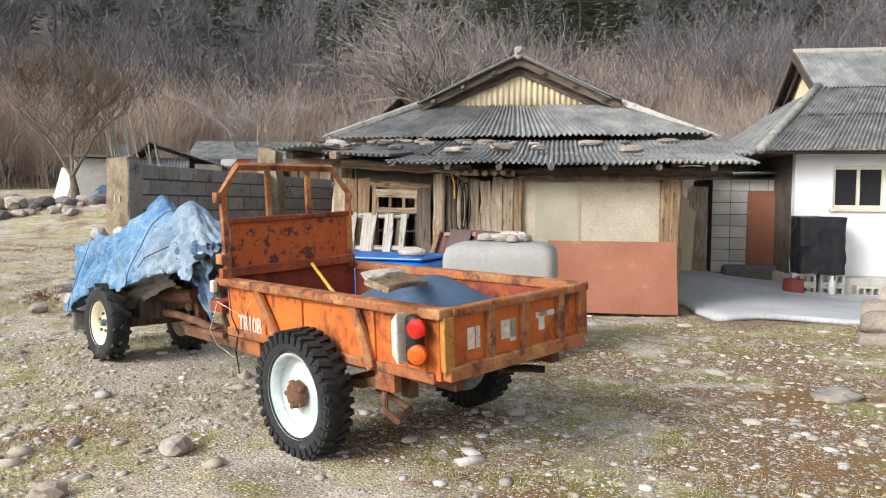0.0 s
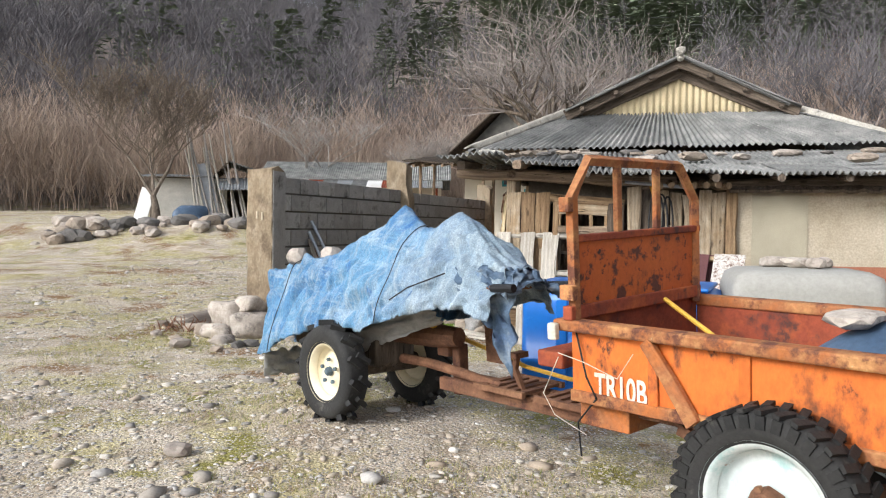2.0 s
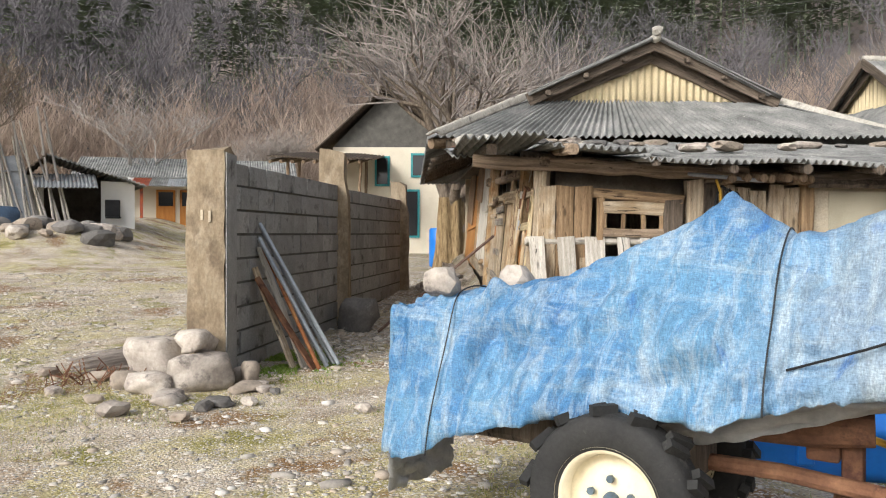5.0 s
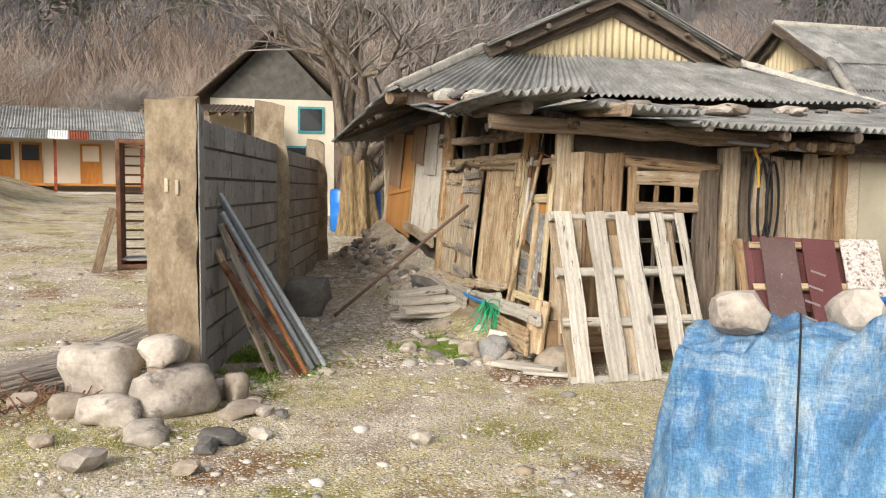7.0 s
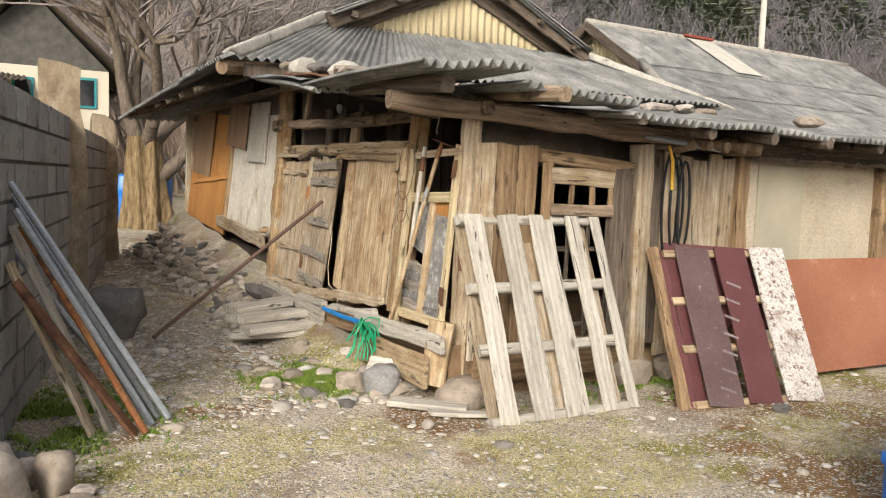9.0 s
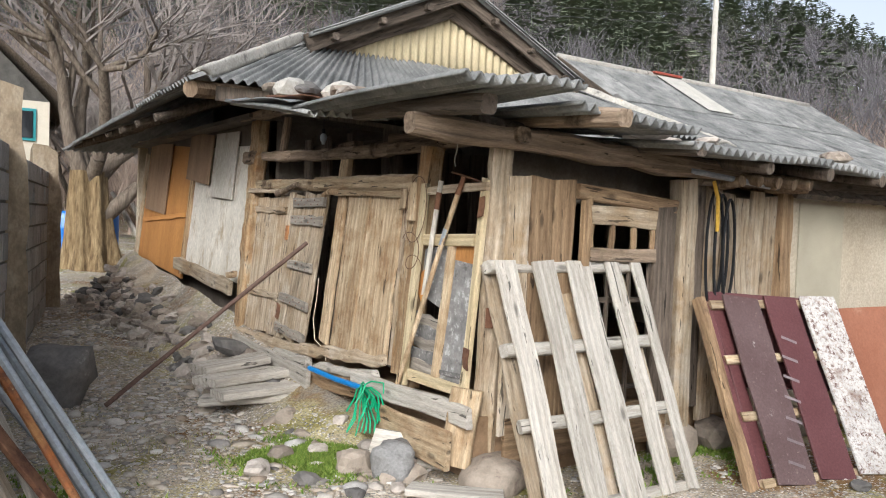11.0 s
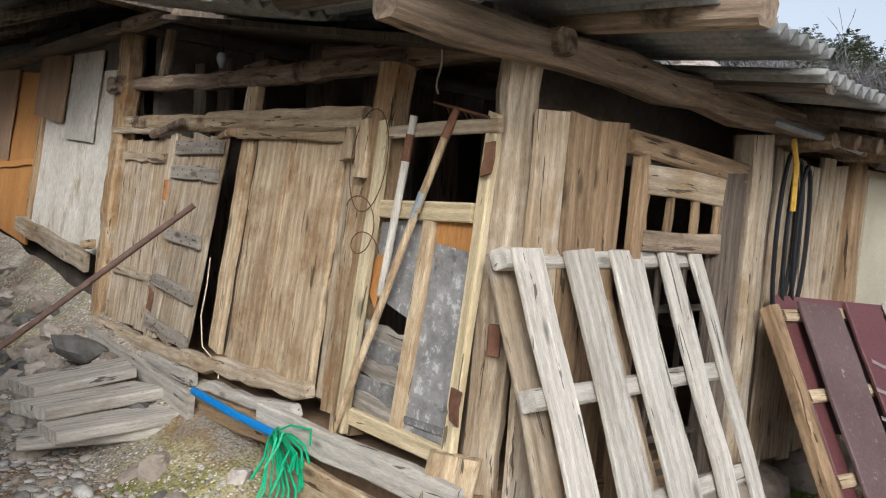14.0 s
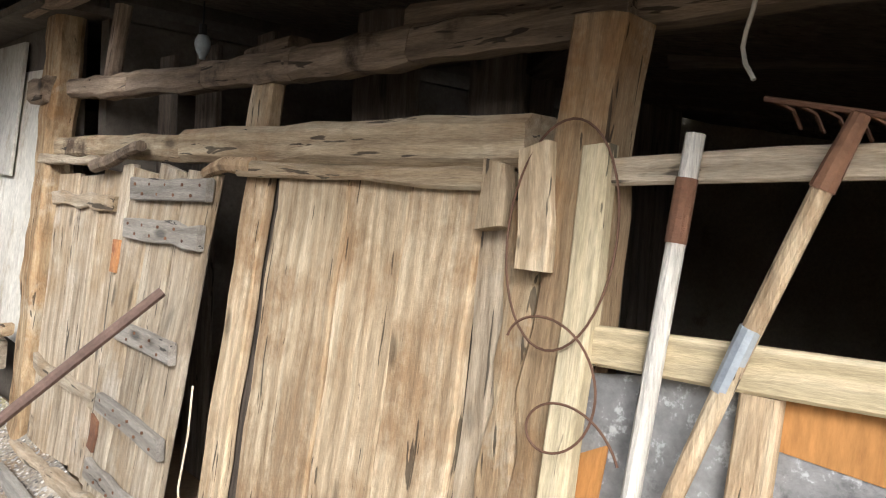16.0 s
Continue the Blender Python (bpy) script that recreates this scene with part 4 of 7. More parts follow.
part("clay_screen", Build().box((2.98, -.034, .7), (3.6, -.024, 1.8)), M_NET, house, "grey mesh screen on the clay")
board("post", house, (4.82, -.04, .0), (4.82, -.04, 1.9), .28, .2, M_BROWN, FRONT, "broad cracked end post", .012)
board("wall_plate", house, (1.7, -.05, 1.93), (5.6, -.05, 1.95), .12, .14, M_DARK, FRONT, wobble=.015)
for i in range(7):
    log("bundled_log", house, (1.85 + .12 * i, .2, 1.93 + .02 * (i % 2)), (1.9 + .13 * i, -.28 - .05 * (i % 3), 1.9), .045, .04, M_LOG)
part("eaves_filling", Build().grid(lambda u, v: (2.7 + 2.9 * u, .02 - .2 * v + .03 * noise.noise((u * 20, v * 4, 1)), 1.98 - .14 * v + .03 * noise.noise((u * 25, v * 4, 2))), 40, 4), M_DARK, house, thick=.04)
for i in range(8):
    stone = part("foundation_stone", stone_shape(i + 40, .22, .16, .14), M_STONEB, house, m=pose(1.6 + i * .45, -.03, .08, 0, 0, i * 40))

# main roof
def roof_sheets(parent, name, a0, a1, b0, b1, n, rows, material, lift=.0, seed=1):
    """Rows of corrugated sheets on a slope: a0-a1 is the eave, b0-b1 the upper edge."""
    a0, a1, b0, b1 = (Vector(p) for p in (a0, a1, b0, b1))
    r = random.Random(seed)
    for j in range(rows):
        v0, v1 = j / rows, min(1, (j + 1.08) / rows)
        for i in range(n):
            u0, u1 = i / n, (i + 1.04) / n
            pt = lambda u, v, h: a0.lerp(a1, u).lerp(b0.lerp(b1, u), v) + Vector((0, 0, h))
            h = lift + r.uniform(0, .012) + .012 * (i % 2)
            part(name, corrugated(pt(u0, v0, h + .025), pt(min(u1, 1.0), v0, h + .025), pt(u0, v1, h), pt(min(u1, 1.0), v1, h), nv=2, rough=.004, seed=r.random()), material, parent, smooth=True)
roof_sheets(house, "roof_sheet", (-.85, 2.9, 2.62), (5.8, 2.9, 2.68), (.62, 4.42, 3.42), (4.2, 4.42, 3.42), 8, 1, M_SLATE, seed=2)
RIDGE = 2.5
roof_sheets(house, "roof_sheet", (-.95, 9.7, 2.4), (-.95, 2.95, 2.62), (.66, 8.3, 3.42), (.66, 4.3, 3.42), 7, 1, M_SLATE, seed=3)
roof_sheets(house, "roof_sheet", (.6, 8.4, 3.41), (.6, 4.0, 3.41), (RIDGE, 8.4, 4.3), (RIDGE, 4.0, 4.3), 5, 1, M_SLATE, seed=4)
roof_sheets(house, "roof_sheet", (4.25, 4.0, 3.44), (4.25, 8.4, 3.44), (RIDGE, 4.0, 4.3), (RIDGE, 8.4, 4.3), 5, 1, M_SLATE, seed=5)
roof_sheets(house, "roof_sheet", (5.9, 2.95, 2.66), (5.9, 9.7, 2.6), (4.2, 4.3, 3.44), (4.2, 8.3, 3.44), 7, 1, M_SLATE, seed=6)
roof_sheets(house, "roof_sheet", (5.9, 9.7, 2.55), (-.95, 9.7, 2.4), (4.2, 8.3, 3.42), (.66, 8.3, 3.42), 7, 1, M_SLATE, seed=7)
def gable(a, b):
    x = .8 + 3.32 * a
    top = 4.22 - abs(x - RIDGE) * .48
    return (x, 4.36 + .018 * math.sin(x * 2 * math.pi / .11), 3.3 + (top - 3.3) * b)
part("gable_sheet", Build().grid(gable, 240, 2), M_GABLE, house, "cream corrugated gable cladding", smooth=True, thick=.006)
for s in (-1, 1):
    a = Vector((RIDGE + s * 1.92, 4.12, 3.36))
    b = Vector((RIDGE, 4.12, 4.24))
    board("bargeboard", house, a, b, .2, .04, M_DARK, FRONT, wobble=.008)
    board("bargeboard", house, a + Vector((0, .2, -.1)), b + Vector((0, .2, -.13)), .22, .04, M_DARK, FRONT)
    for t in (.15, .45, .75):
        p = a.lerp(b, t)
        board("purlin_end", house, p + Vector((0, -.1, -.03)), p + Vector((0, .3, -.03)), .07, .07, M_DARK, SIDE)
    part("verge_sheet", corrugated(a + Vector((0, -.12, .08)), a + Vector((0, .3, .1)), b + Vector((0, -.12, .09)), b + Vector((0, .3, .09)), nv=8), M_SLATE, house, smooth=True, thick=.01)
    part("hip_cap", Build().grid(lambda a, t: (RIDGE + s * (3.38 - 1.5 * t) + (a - .5) * .26 * .75, 2.86 + 1.48 * t - s * (a - .5) * .26 * .6, 2.665 + .8 * t + .05 * math.sin(math.pi * a) + .012 * noise.noise((a * 3, t * 14, s))), 8, 24), M_CAP, house, "mortared hip ridge with yellow lichen", smooth=True, thick=.03)
part("ridge_cap", Build().tube([(RIDGE, 4.0 + t * .75, 4.31) for t in range(7)], .07, 8), M_CAP, house, smooth=True)
part("ridge_finial", stone_shape(9, .09, .08, .08), M_CAP, house, m=pose(RIDGE, 4.0, 4.4))
part("eave_board", Build().box((-.7, 3.0, 2.5), (5.7, 3.06, 2.62)), M_DARK, house)

# lower front roof: loose sheets
def front_sheet(u0, u1, z0, z1, v0, zb0, zb1, vb, k, rough=.006, tilt=0.0):
    part("roof_sheet", corrugated((u0, v0, z0), (u1, v0 + tilt, z1), (u0, vb, zb0), (u1, vb, zb1), nv=8, rough=rough, seed=k), M_SLATE, house, smooth=True, thick=.012)
front_sheet(-.72, .06, 2.23, 2.27, -.66, 2.25, 2.3, 1.35, 1, .012)
front_sheet(.06, 1.02, 2.18, 2.12, -.62, 2.28, 2.3, 1.4, 2, .008)
front_sheet(.95, 1.6, 2.05, 2.02, -.62, 2.25, 2.22, 1.3, 3, .01)
front_sheet(-.72, .3, 2.2, 2.3, 1.1, 2.47, 2.52, 2.75, 4, .01)
front_sheet(.25, 1.3, 2.26, 2.26, 1.0, 2.6, 2.6, 3.0, 5)
front_sheet(1.25, 2.2, 2.22, 2.22, 1.0, 2.6, 2.6, 3.0, 6)
for i in range(5):
    a = 1.55 + i * .85
    front_sheet(a, a + .9, 2.03 + .02 * math.sin(i * 2), 2.03 + .02 * math.sin(i * 2 + 2), -.6 + .05 * (i % 2), 2.26, 2.26, 1.15, 10 + i, .008)
    front_sheet(a + .3, a + 1.2, 2.24, 2.24, 1.0, 2.6, 2.6, 3.0, 20 + i)
for u0, v0, u1, v1, z, k in ((-.75, 1.3, -.15, 2.6, 2.3, M_TIN), (-.7, .8, -.1, 1.9, 2.26, M_RUST)):
    part("loose_tin", Build().grid(lambda a, b: (u0 + (u1 - u0) * a, v0 + (v1 - v0) * b, z + .17 * b + .02 * math.sin(a * 9 + b * 5)), 8, 8), k, house, "loose tin sheet", thick=.006)

# ---- wheels ----
def wheel(parent, m, radius, width, rim_r, rim_mat, lugs, chevron, hub_mat, name="wheel"):
    """A wheel on the x axis, its outer side towards -x."""
    h = width / 2
    t = Build()
    prof = [(rim_r, -h * .75), (rim_r + .02, -h * .9), (radius * .8, -h), (radius * .93, -h * .92), (radius * .97, -h * .6), (radius * .975, 0), (radius * .97, h * .6), (radius * .93, h * .92), (radius * .8, h), (rim_r + .02, h * .9), (rim_r, h * .75)]
    t.lathe(prof, 48)
    tyre = part("tyre", t, M_RUBBER, parent, m=m, smooth=True)
    tyre.name = name
    g = Build()
    for k in range(lugs):
        a = 2 * math.pi * k / lugs
        for s in (-1, 1):
            b = a + (math.pi / lugs if s > 0 else 0)
            rot = Matrix.Rotation(b, 4, "X")
            if chevron:
                g.box((-h * .06, -.016, 0), (h * 1.08, .016, .035), rot @ Matrix.Translation((0 if s > 0 else 0, 0, radius * .955)) @ Matrix.Rotation(radians(0 if s > 0 else 180), 4, "Z") @ Matrix.Rotation(radians(-38), 4, "Z"))
            else:
                g.box((-h * .5, -.016, 0), (h * .5, .016, .016), rot @ Matrix.Translation((s * h * .52, 0, radius * .965)) @ Matrix.Rotation(radians(14 * s), 4, "Z"))
                g.box((-.006, -.018, -.05), (.006, .018, .0), rot @ Matrix.Translation((s * h * 1.0, 0, radius * .955)))
    part("tread", g, M_RUBBER, tyre)
    r = Build()
    r.lathe([(rim_r + .012, -h * .88), (rim_r + .012, -h * .78), (rim_r, -h * .74), (rim_r * .93, -h * .7), (rim_r * .86, -h * .1), (rim_r * .8, h * .25), (rim_r * .7, h * .3), (rim_r * .55, h * .05), (rim_r * .48, -h * .05), (rim_r * .28, -h * .08), (0.001, -h * .08)], 40)
    r.lathe([(rim_r + .012, h * .88), (rim_r, h * .74), (rim_r * .88, h * .5), (rim_r * .86, -h * .2)], 40)
    rim = part("rim", r, rim_mat, tyre, smooth=True)
    hb = Build()
    if hub_mat is M_RUST:
        hb.tube([(-h * .25, 0, 0), (-h * .6, 0, 0), (-h * .85, 0, 0), (-h * 1.0, 0, 0)], [rim_r * .34, rim_r * .32, rim_r * .27, rim_r * .16], 8)
        for k in range(5):
            a = 2 * math.pi * k / 5
            part("bolt", Build().tube([(-h * .5, rim_r * .3 * math.cos(a), rim_r * .3 * math.sin(a)), (-h * .8, rim_r * .3 * math.cos(a), rim_r * .3 * math.sin(a))], .016, 6), hub_mat, tyre)
    else:
        hb.tube([(-h * .2, 0, 0), (-h * .5, 0, 0), (-h * .62, 0, 0)], [rim_r * .17, rim_r * .15, rim_r * .1], 12)
        for k in range(5):
            a = 2 * math.pi * k / 5 + .3
            part("bolt", Build().tube([(-h * .25, rim_r * .42 * math.cos(a), rim_r * .42 * math.sin(a)), (-h * .45, rim_r * .42 * math.cos(a), rim_r * .42 * math.sin(a))], .014, 6), hub_mat, tyre)
    part("hub", hb, hub_mat, tyre)
    return tyre

# ---- orange farm trailer ----
trailer = empty("farm_trailer", pose(.08, 4.25, 0, 0, -3.2, 44.3), "rusty orange two-wheeled farm trailer loaded with a dark tarp", "trailer")
TL, TWD = 2.12, 1.1
def tb(name, lo, hi, material, label="", bevel=.006):
    return part(name, Build().box(lo, hi), material, trailer, label, bevel=bevel)
tb("bed_floor", (.02, .02, .6), (TWD - .02, TL, .63), M_REDRUST)
tb("side_panel", (-.005, .03, .58), (.02, TL - .02, .9), M_ORANGE, "orange sheet side with rust runs")
tb("side_panel", (TWD - .02, .03, .58), (TWD + .005, TL - .02, .9), M_REDRUST)
tb("side_lining", (.021, .03, .64), (.027, TL - .05, .9), M_REDRUST)
tb("tailgate", (.03, .0, .6), (TWD - .03, .025, .9), M_ORANGE, "orange tailgate with worn decals")
tb("front_panel", (.03, TL - .03, .6), (TWD - .03, TL, 1.0), M_REDRUST)
for x0, x1 in ((-.06, .035), (TWD - .035, TWD + .06)):
    tb("side_rail", (x0, -.03, .9), (x1, TL + .05, .955), M_RAIL, "thick rust-streaked top rail", .012)
tb("tail_rail", (.035, -.035, .9), (TWD - .035, .03, .95), M_RAIL, bevel=.012)
tb("tail_rail", (.0, -.04, .585), (TWD, .02, .66), M_RAIL, bevel=.008)
tb("sill_rail", (-.025, .06, .565), (.02, TL - .02, .62), M_RAIL, bevel=.008)
tb("sill_rail", (TWD - .02, .06, .565), (TWD + .025, TL - .02, .62), M_RAIL)
for x0, x1 in ((-.03, .04), (.29, .34), (.56, .61), (.87, .92), (TWD - .04, TWD + .03)):
    tb("tail_stile", (x0, -.035, .64), (x1, .0, .91), M_RAIL if x0 > 0 else mat("ochre_paint", [(.5, .24, .04), (.4, .18, .04)], 5, .6, .2, spots=[((.16, .06, .03), 6, .6, .05)]) if x0 < 0 else M_RAIL)
for y in (.12, .52, 1.2, 1.62):
    tb("side_stile", (-.02, y, .6), (-.004, y + .05, .9), M_ORANGE)
for y0, y1 in ((.66, .52), (1.66, 1.44)):
    ob = board("brace", trailer, (-.035, y1, .58), (-.04, y0, .9), .06, .04, M_RAIL, SIDE)
# headboard and rack
HB = TL - .05
hb = Build().box((.03, HB, 1.0), (1.03, HB + .02, 1.33))
part("headboard", hb, mat("scraped_orange", [(.6, .15, .03), (.52, .11, .025)], 2, .6, .15, spots=[((.13, .045, .03), 7, .57, .03), ((.2, .07, .03), 3, .62, .05), ((.06, .03, .025), 16, .64, .03)], vary=.14), trailer, "scraped orange headboard", bevel=.004)
tb("headboard_rail", (.0, HB - .02, 1.315), (1.05, HB + .035, 1.35), M_REDRUST)
tb("headboard_rail", (-.06, HB - .02, .955), (1.05, HB + .035, 1.02), M_REDRUST)
part("rack_frame", Build().tube([(-.01, HB, .93), (-.02, HB, 1.53), (.1, HB, 1.7), (.87, HB, 1.675), (1.02, HB, 1.49), (1.02, HB, .93)], .03, 4), M_RAIL, trailer, "bent angle-iron rack frame", bevel=.004)
for x in (.33, .66):
    tb("rack_bar", (x - .02, HB - .015, 1.35), (x + .02, HB + .015, 1.675), M_RAIL)
tb("hook_plate", (-.08, HB - .03, 1.46), (-.04, HB + .03, 1.53), M_RAIL)
tb("hook_plate", (-.075, HB - .04, 1.05), (-.035, HB + .04, 1.12), M_RAIL)
# lamp cluster on the near side
lamp = part("tail_lamp", Build().box((-.1, .1, .66), (-.02, .19, .92)), M_BLACK, trailer, "round red and amber tail lamps", bevel=.03)
for z, k, nm in ((.855, M_RED, "red_lens"), (.725, M_AMBER, "amber_lens")):
    part(nm, Build().tube([(-.09, 0, 0), (-.115, 0, 0), (-.13, 0, 0)], [.05, .048, .026], 20), k, lamp, m=pose(0, .14, z, 0, 0, 25), smooth=False)
part("lamp_guard", Build().prism([(-.03, .205, .66), (-.03, .25, .71), (-.03, .25, .88), (-.03, .205, .93)], (-.1, 0, 0)), M_CREAMP, lamp, "cream lamp guard", bevel=.01)
# running gear
wheel(trailer, pose(-.13, 1.06, .37), .372, .17, .245, M_RIM, 34, False, M_RUST)
wheel(trailer, pose(TWD + .13, 1.06, .37, 0, 0, 180), .372, .17, .245, M_RIM, 34, False, M_RUST)
part("axle", Build().tube([(-.1, 1.06, .37), (TWD + .1, 1.06, .37)], .035, 8), M_RUST, trailer)
for x in (.12, TWD - .2):
    part("leaf_spring", Build().tube([(x, .55, .5), (x, .8, .42), (x, 1.06, .4), (x, 1.35, .43), (x, 1.6, .5)], .035, 4), M_RUST, trailer)
    tb("chassis_rail", (x, .05, .5), (x + .07, TL + .02, .585), M_RUST)
    tb("spring_hanger", (x, .4, .4), (x + .06, .48, .52), M_RUST)
tb("bracket", (-.01, .38, .46), (.04, .54, .6), M_RAIL)
part("brake_rod", Build().tube([(.02, .5, .44), (-.02, .45, .36), (.02, .4, .3), (.2, .5, .31), (.3, .9, .33)], .018, 8), M_RUST, trailer)
part("tail_pipe", Build().tube([(.75, .3, .46), (.85, .2, .46), (.92, .12, .45)], .022, 8), M_HOSE, trailer)
tb("toe_board", (-.04, TL + .01, .71), (.22, TL + .17, .79), M_REDRUST, "rusty step at the front", .01)
tb("cream_block", (-.1, TL + .0, .86), (-.065, TL + .05, .94), M_CREAMP, "cream lamp bracket", .008)
tb("skid_box", (.05, TL - .3, .44), (.5, TL - .02, .57), M_RAIL)
# draw bar with step grates
part("draw_bar", Build().box((.31, 2.05, .34), (.36, 3.45, .42)).box((.49, 2.05, .34), (.54, 3.45, .42)), M_RUST, trailer, "rusty channel draw bar", bevel=.008)
part("hitch_post", Build().box((.39, 3.34, .3), (.47, 3.41, .62)).box((.36, 3.41, .54), (.5, 3.52, .62)), M_RUST, trailer, bevel=.01)
part("hitch_plate", Build().prism([(.57, 3.28, .5), (.57, 3.05, .5), (.57, 3.3, .85)], (.02, 0, 0)), M_RUST, trailer)
for y0 in (2.2, 2.68):
    for k in range(5):
        part("grate_slat", Build().box((.25, y0 + k * .078, .435), (.58, y0 + k * .078 + .042, .452)), M_RUST, trailer)
    part("grate_side", Build().box((.235, y0 - .02, .425), (.262, y0 + .375, .457)), M_RUST, trailer)
    part("grate_side", Build().box((.568, y0 - .02, .425), (.595, y0 + .375, .457)), M_RUST, trailer)
part("pedal", Build().tube([(.35, 2.76, .43), (.33, 2.8, .56), (.33, 2.78, .64)], .022, 6).box((.28, 2.74, .63), (.38, 2.8, .66)), M_RUST, trailer)
# lettering: TR10B on the near side
def lettering(text, size, m, parent, material, name="letters", thick=.001):
    cu = bpy.data.curves.new(name, "FONT")
    cu.body, cu.size, cu.extrude, cu.align_x, cu.offset = text, size, thick, "CENTER", size * .02
    tmp = bpy.data.objects.new("tmp", cu)
    scene.collection.objects.link(tmp)
    bpy.context.view_layer.update()
    me = bpy.data.meshes.new_from_object(tmp.evaluated_get(bpy.context.evaluated_depsgraph_get()))
    bpy.data.objects.remove(tmp)
    me.materials.clear()
    me.materials.append(material)
    ob = new(name, me)
    ob.parent, ob.matrix_basis = parent, m
    return ob
lettering("TR10B", .155, pose(-.012, 1.82, .61, 90, 0, -90) @ Matrix.Diagonal((.66, 1, 1, 1)), trailer, M_LETTER)
for x, w, h in ((.16, .05, .11), (.22, .03, .11), (.41, .12, .1), (.48, .05, .12), (.7, .1, .03), (.72, .05, .1), (.76, .1, .03)):
    tb("worn_decal", (x, -.006, .83 - h), (x + w, -.001, .83), M_LETTER, bevel=0)

# load in the trailer
heap = Build().grid(lambda a, b: (.1 + .9 * a, .12 + 1.2 * b, .66 + .34 * (math.sin(math.pi * a) ** .6) * (math.sin(math.pi * b) ** .5) + .03 * noise.noise((a * 5, b * 5, 2))), 26, 26)
load = thing("covered_load", heap, M_TARPD, "dark blue tarpaulin over a load heaped in the trailer", "tarpaulin", m=trailer.matrix_basis, smooth=True)
def on_trailer(x, y, z, rx=0, ry=0, rz=0):
    return trailer.matrix_basis @ pose(x, y, z, rx, ry, rz)
thing("weathered_plank", plank_shape(.8, .13, .03, 77, .008), M_STRAW, "short grey plank lying on the tarpaulin", "plank", m=on_trailer(.38, .62, 1.01, 84, 20, -58))
thing("flat_stone", stone_shape(3, .16, .12, .04), M_STONE, "flat pale stone holding down the tarpaulin", "stone", m=on_trailer(.45, 1.0, 1.0))
part_hose = Build().tube([on_trailer(.62, 2.0, .99).translation, on_trailer(.6, 1.9, .94).translation, on_trailer(.55, 1.7, .85).translation, on_trailer(.6, 1.55, .7).translation], .012, 6)
thing("yellow_hose", part_hose, M_YELLOW, "yellow hose end hanging into the trailer", "hose")
wires = Build().tube([on_trailer(-.08, 2.12, .8).translation, on_trailer(-.1, 1.95, .78).translation, on_trailer(-.06, 1.8, .72).translation, on_trailer(-.05, 1.72, .84).translation], .0022, 5)
thing("loose_wire", wires, M_ROPE, "pale electric wire looped on the trailer front", "wire", group="loose wires")
wires = Build().tube([on_trailer(-.08, 2.12, .78).translation, on_trailer(-.1, 2.2, .6).translation, on_trailer(-.08, 2.15, .5).translation, on_trailer(-.03, 2.0, .42).translation], .0024, 5)
thing("loose_wire", wires, M_ROPE, "pale electric wire hanging on the trailer front", "wire", group="loose wires")
wd = Build().tube([on_trailer(-.02, 2.06, .9).translation, on_trailer(-.05, 1.98, .7).translation, on_trailer(-.03, 1.94, .6).translation, on_trailer(.03, 2.1, .45).translation, on_trailer(.05, 2.1, .28).translation], .005, 5)
thing("loose_cable", wd, M_HOSE, "thin black cable hanging from the trailer", "cable")

# ---- power tiller under a tarpaulin ----
tiller = empty("power_tiller", pose(.08, 4.25, 0, 0, 0, 44.3), "two-wheeled power tiller parked in front of the trailer", "tiller")
wheel(tiller, pose(-.11, 4.06, .43), .315, .17, .185, M_CREAM, 14, True, mat("blue_steel", [(.06, .1, .14), (.14, .18, .2)], 6, .5, .2))
wheel(tiller, pose(.64, 4.1, .43, 0, 0, 180), .315, .17, .185, M_CREAM, 14, True, M_RUST)
part("axle_case", Build().tube([(-.05, 4.06, .43), (.6, 4.08, .43)], [.06, .06], 10), M_DARK, tiller)
part("gearbox", Build().box((.1, 3.85, .45), (.42, 4.35, .85)), M_DARK, tiller, bevel=.03)
part("engine", Build().box((.1, 4.4, .5), (.4, 4.9, .8)), M_DARK, tiller, bevel=.03)
part("rear_shaft", Build().tube([(.26, 3.9, .68), (.3, 3.5, .69), (.32, 3.3, .7)], [.07, .075, .06], 12), M_RUST, tiller, "rusty rear shaft housing")
part("tow_shaft", Build().tube([(.3, 4.0, .5), (.33, 3.6, .5), (.36, 3.3, .47), (.3, 2.9, .45)], .032, 10), M_RUST, tiller)
for x in (.05, .5):
    part("handlebar", Build().tube([(.2 + (x - .2) * .3, 3.9, .85), (x, 3.4, .99), (x, 2.95, 1.03), (x, 2.72, 1.05)], .018, 8), M_RUST, tiller)
    part("grip", Build().tube([(x, 2.74, 1.05), (x, 2.58, 1.06)], .024, 8), M_HOSE, tiller)

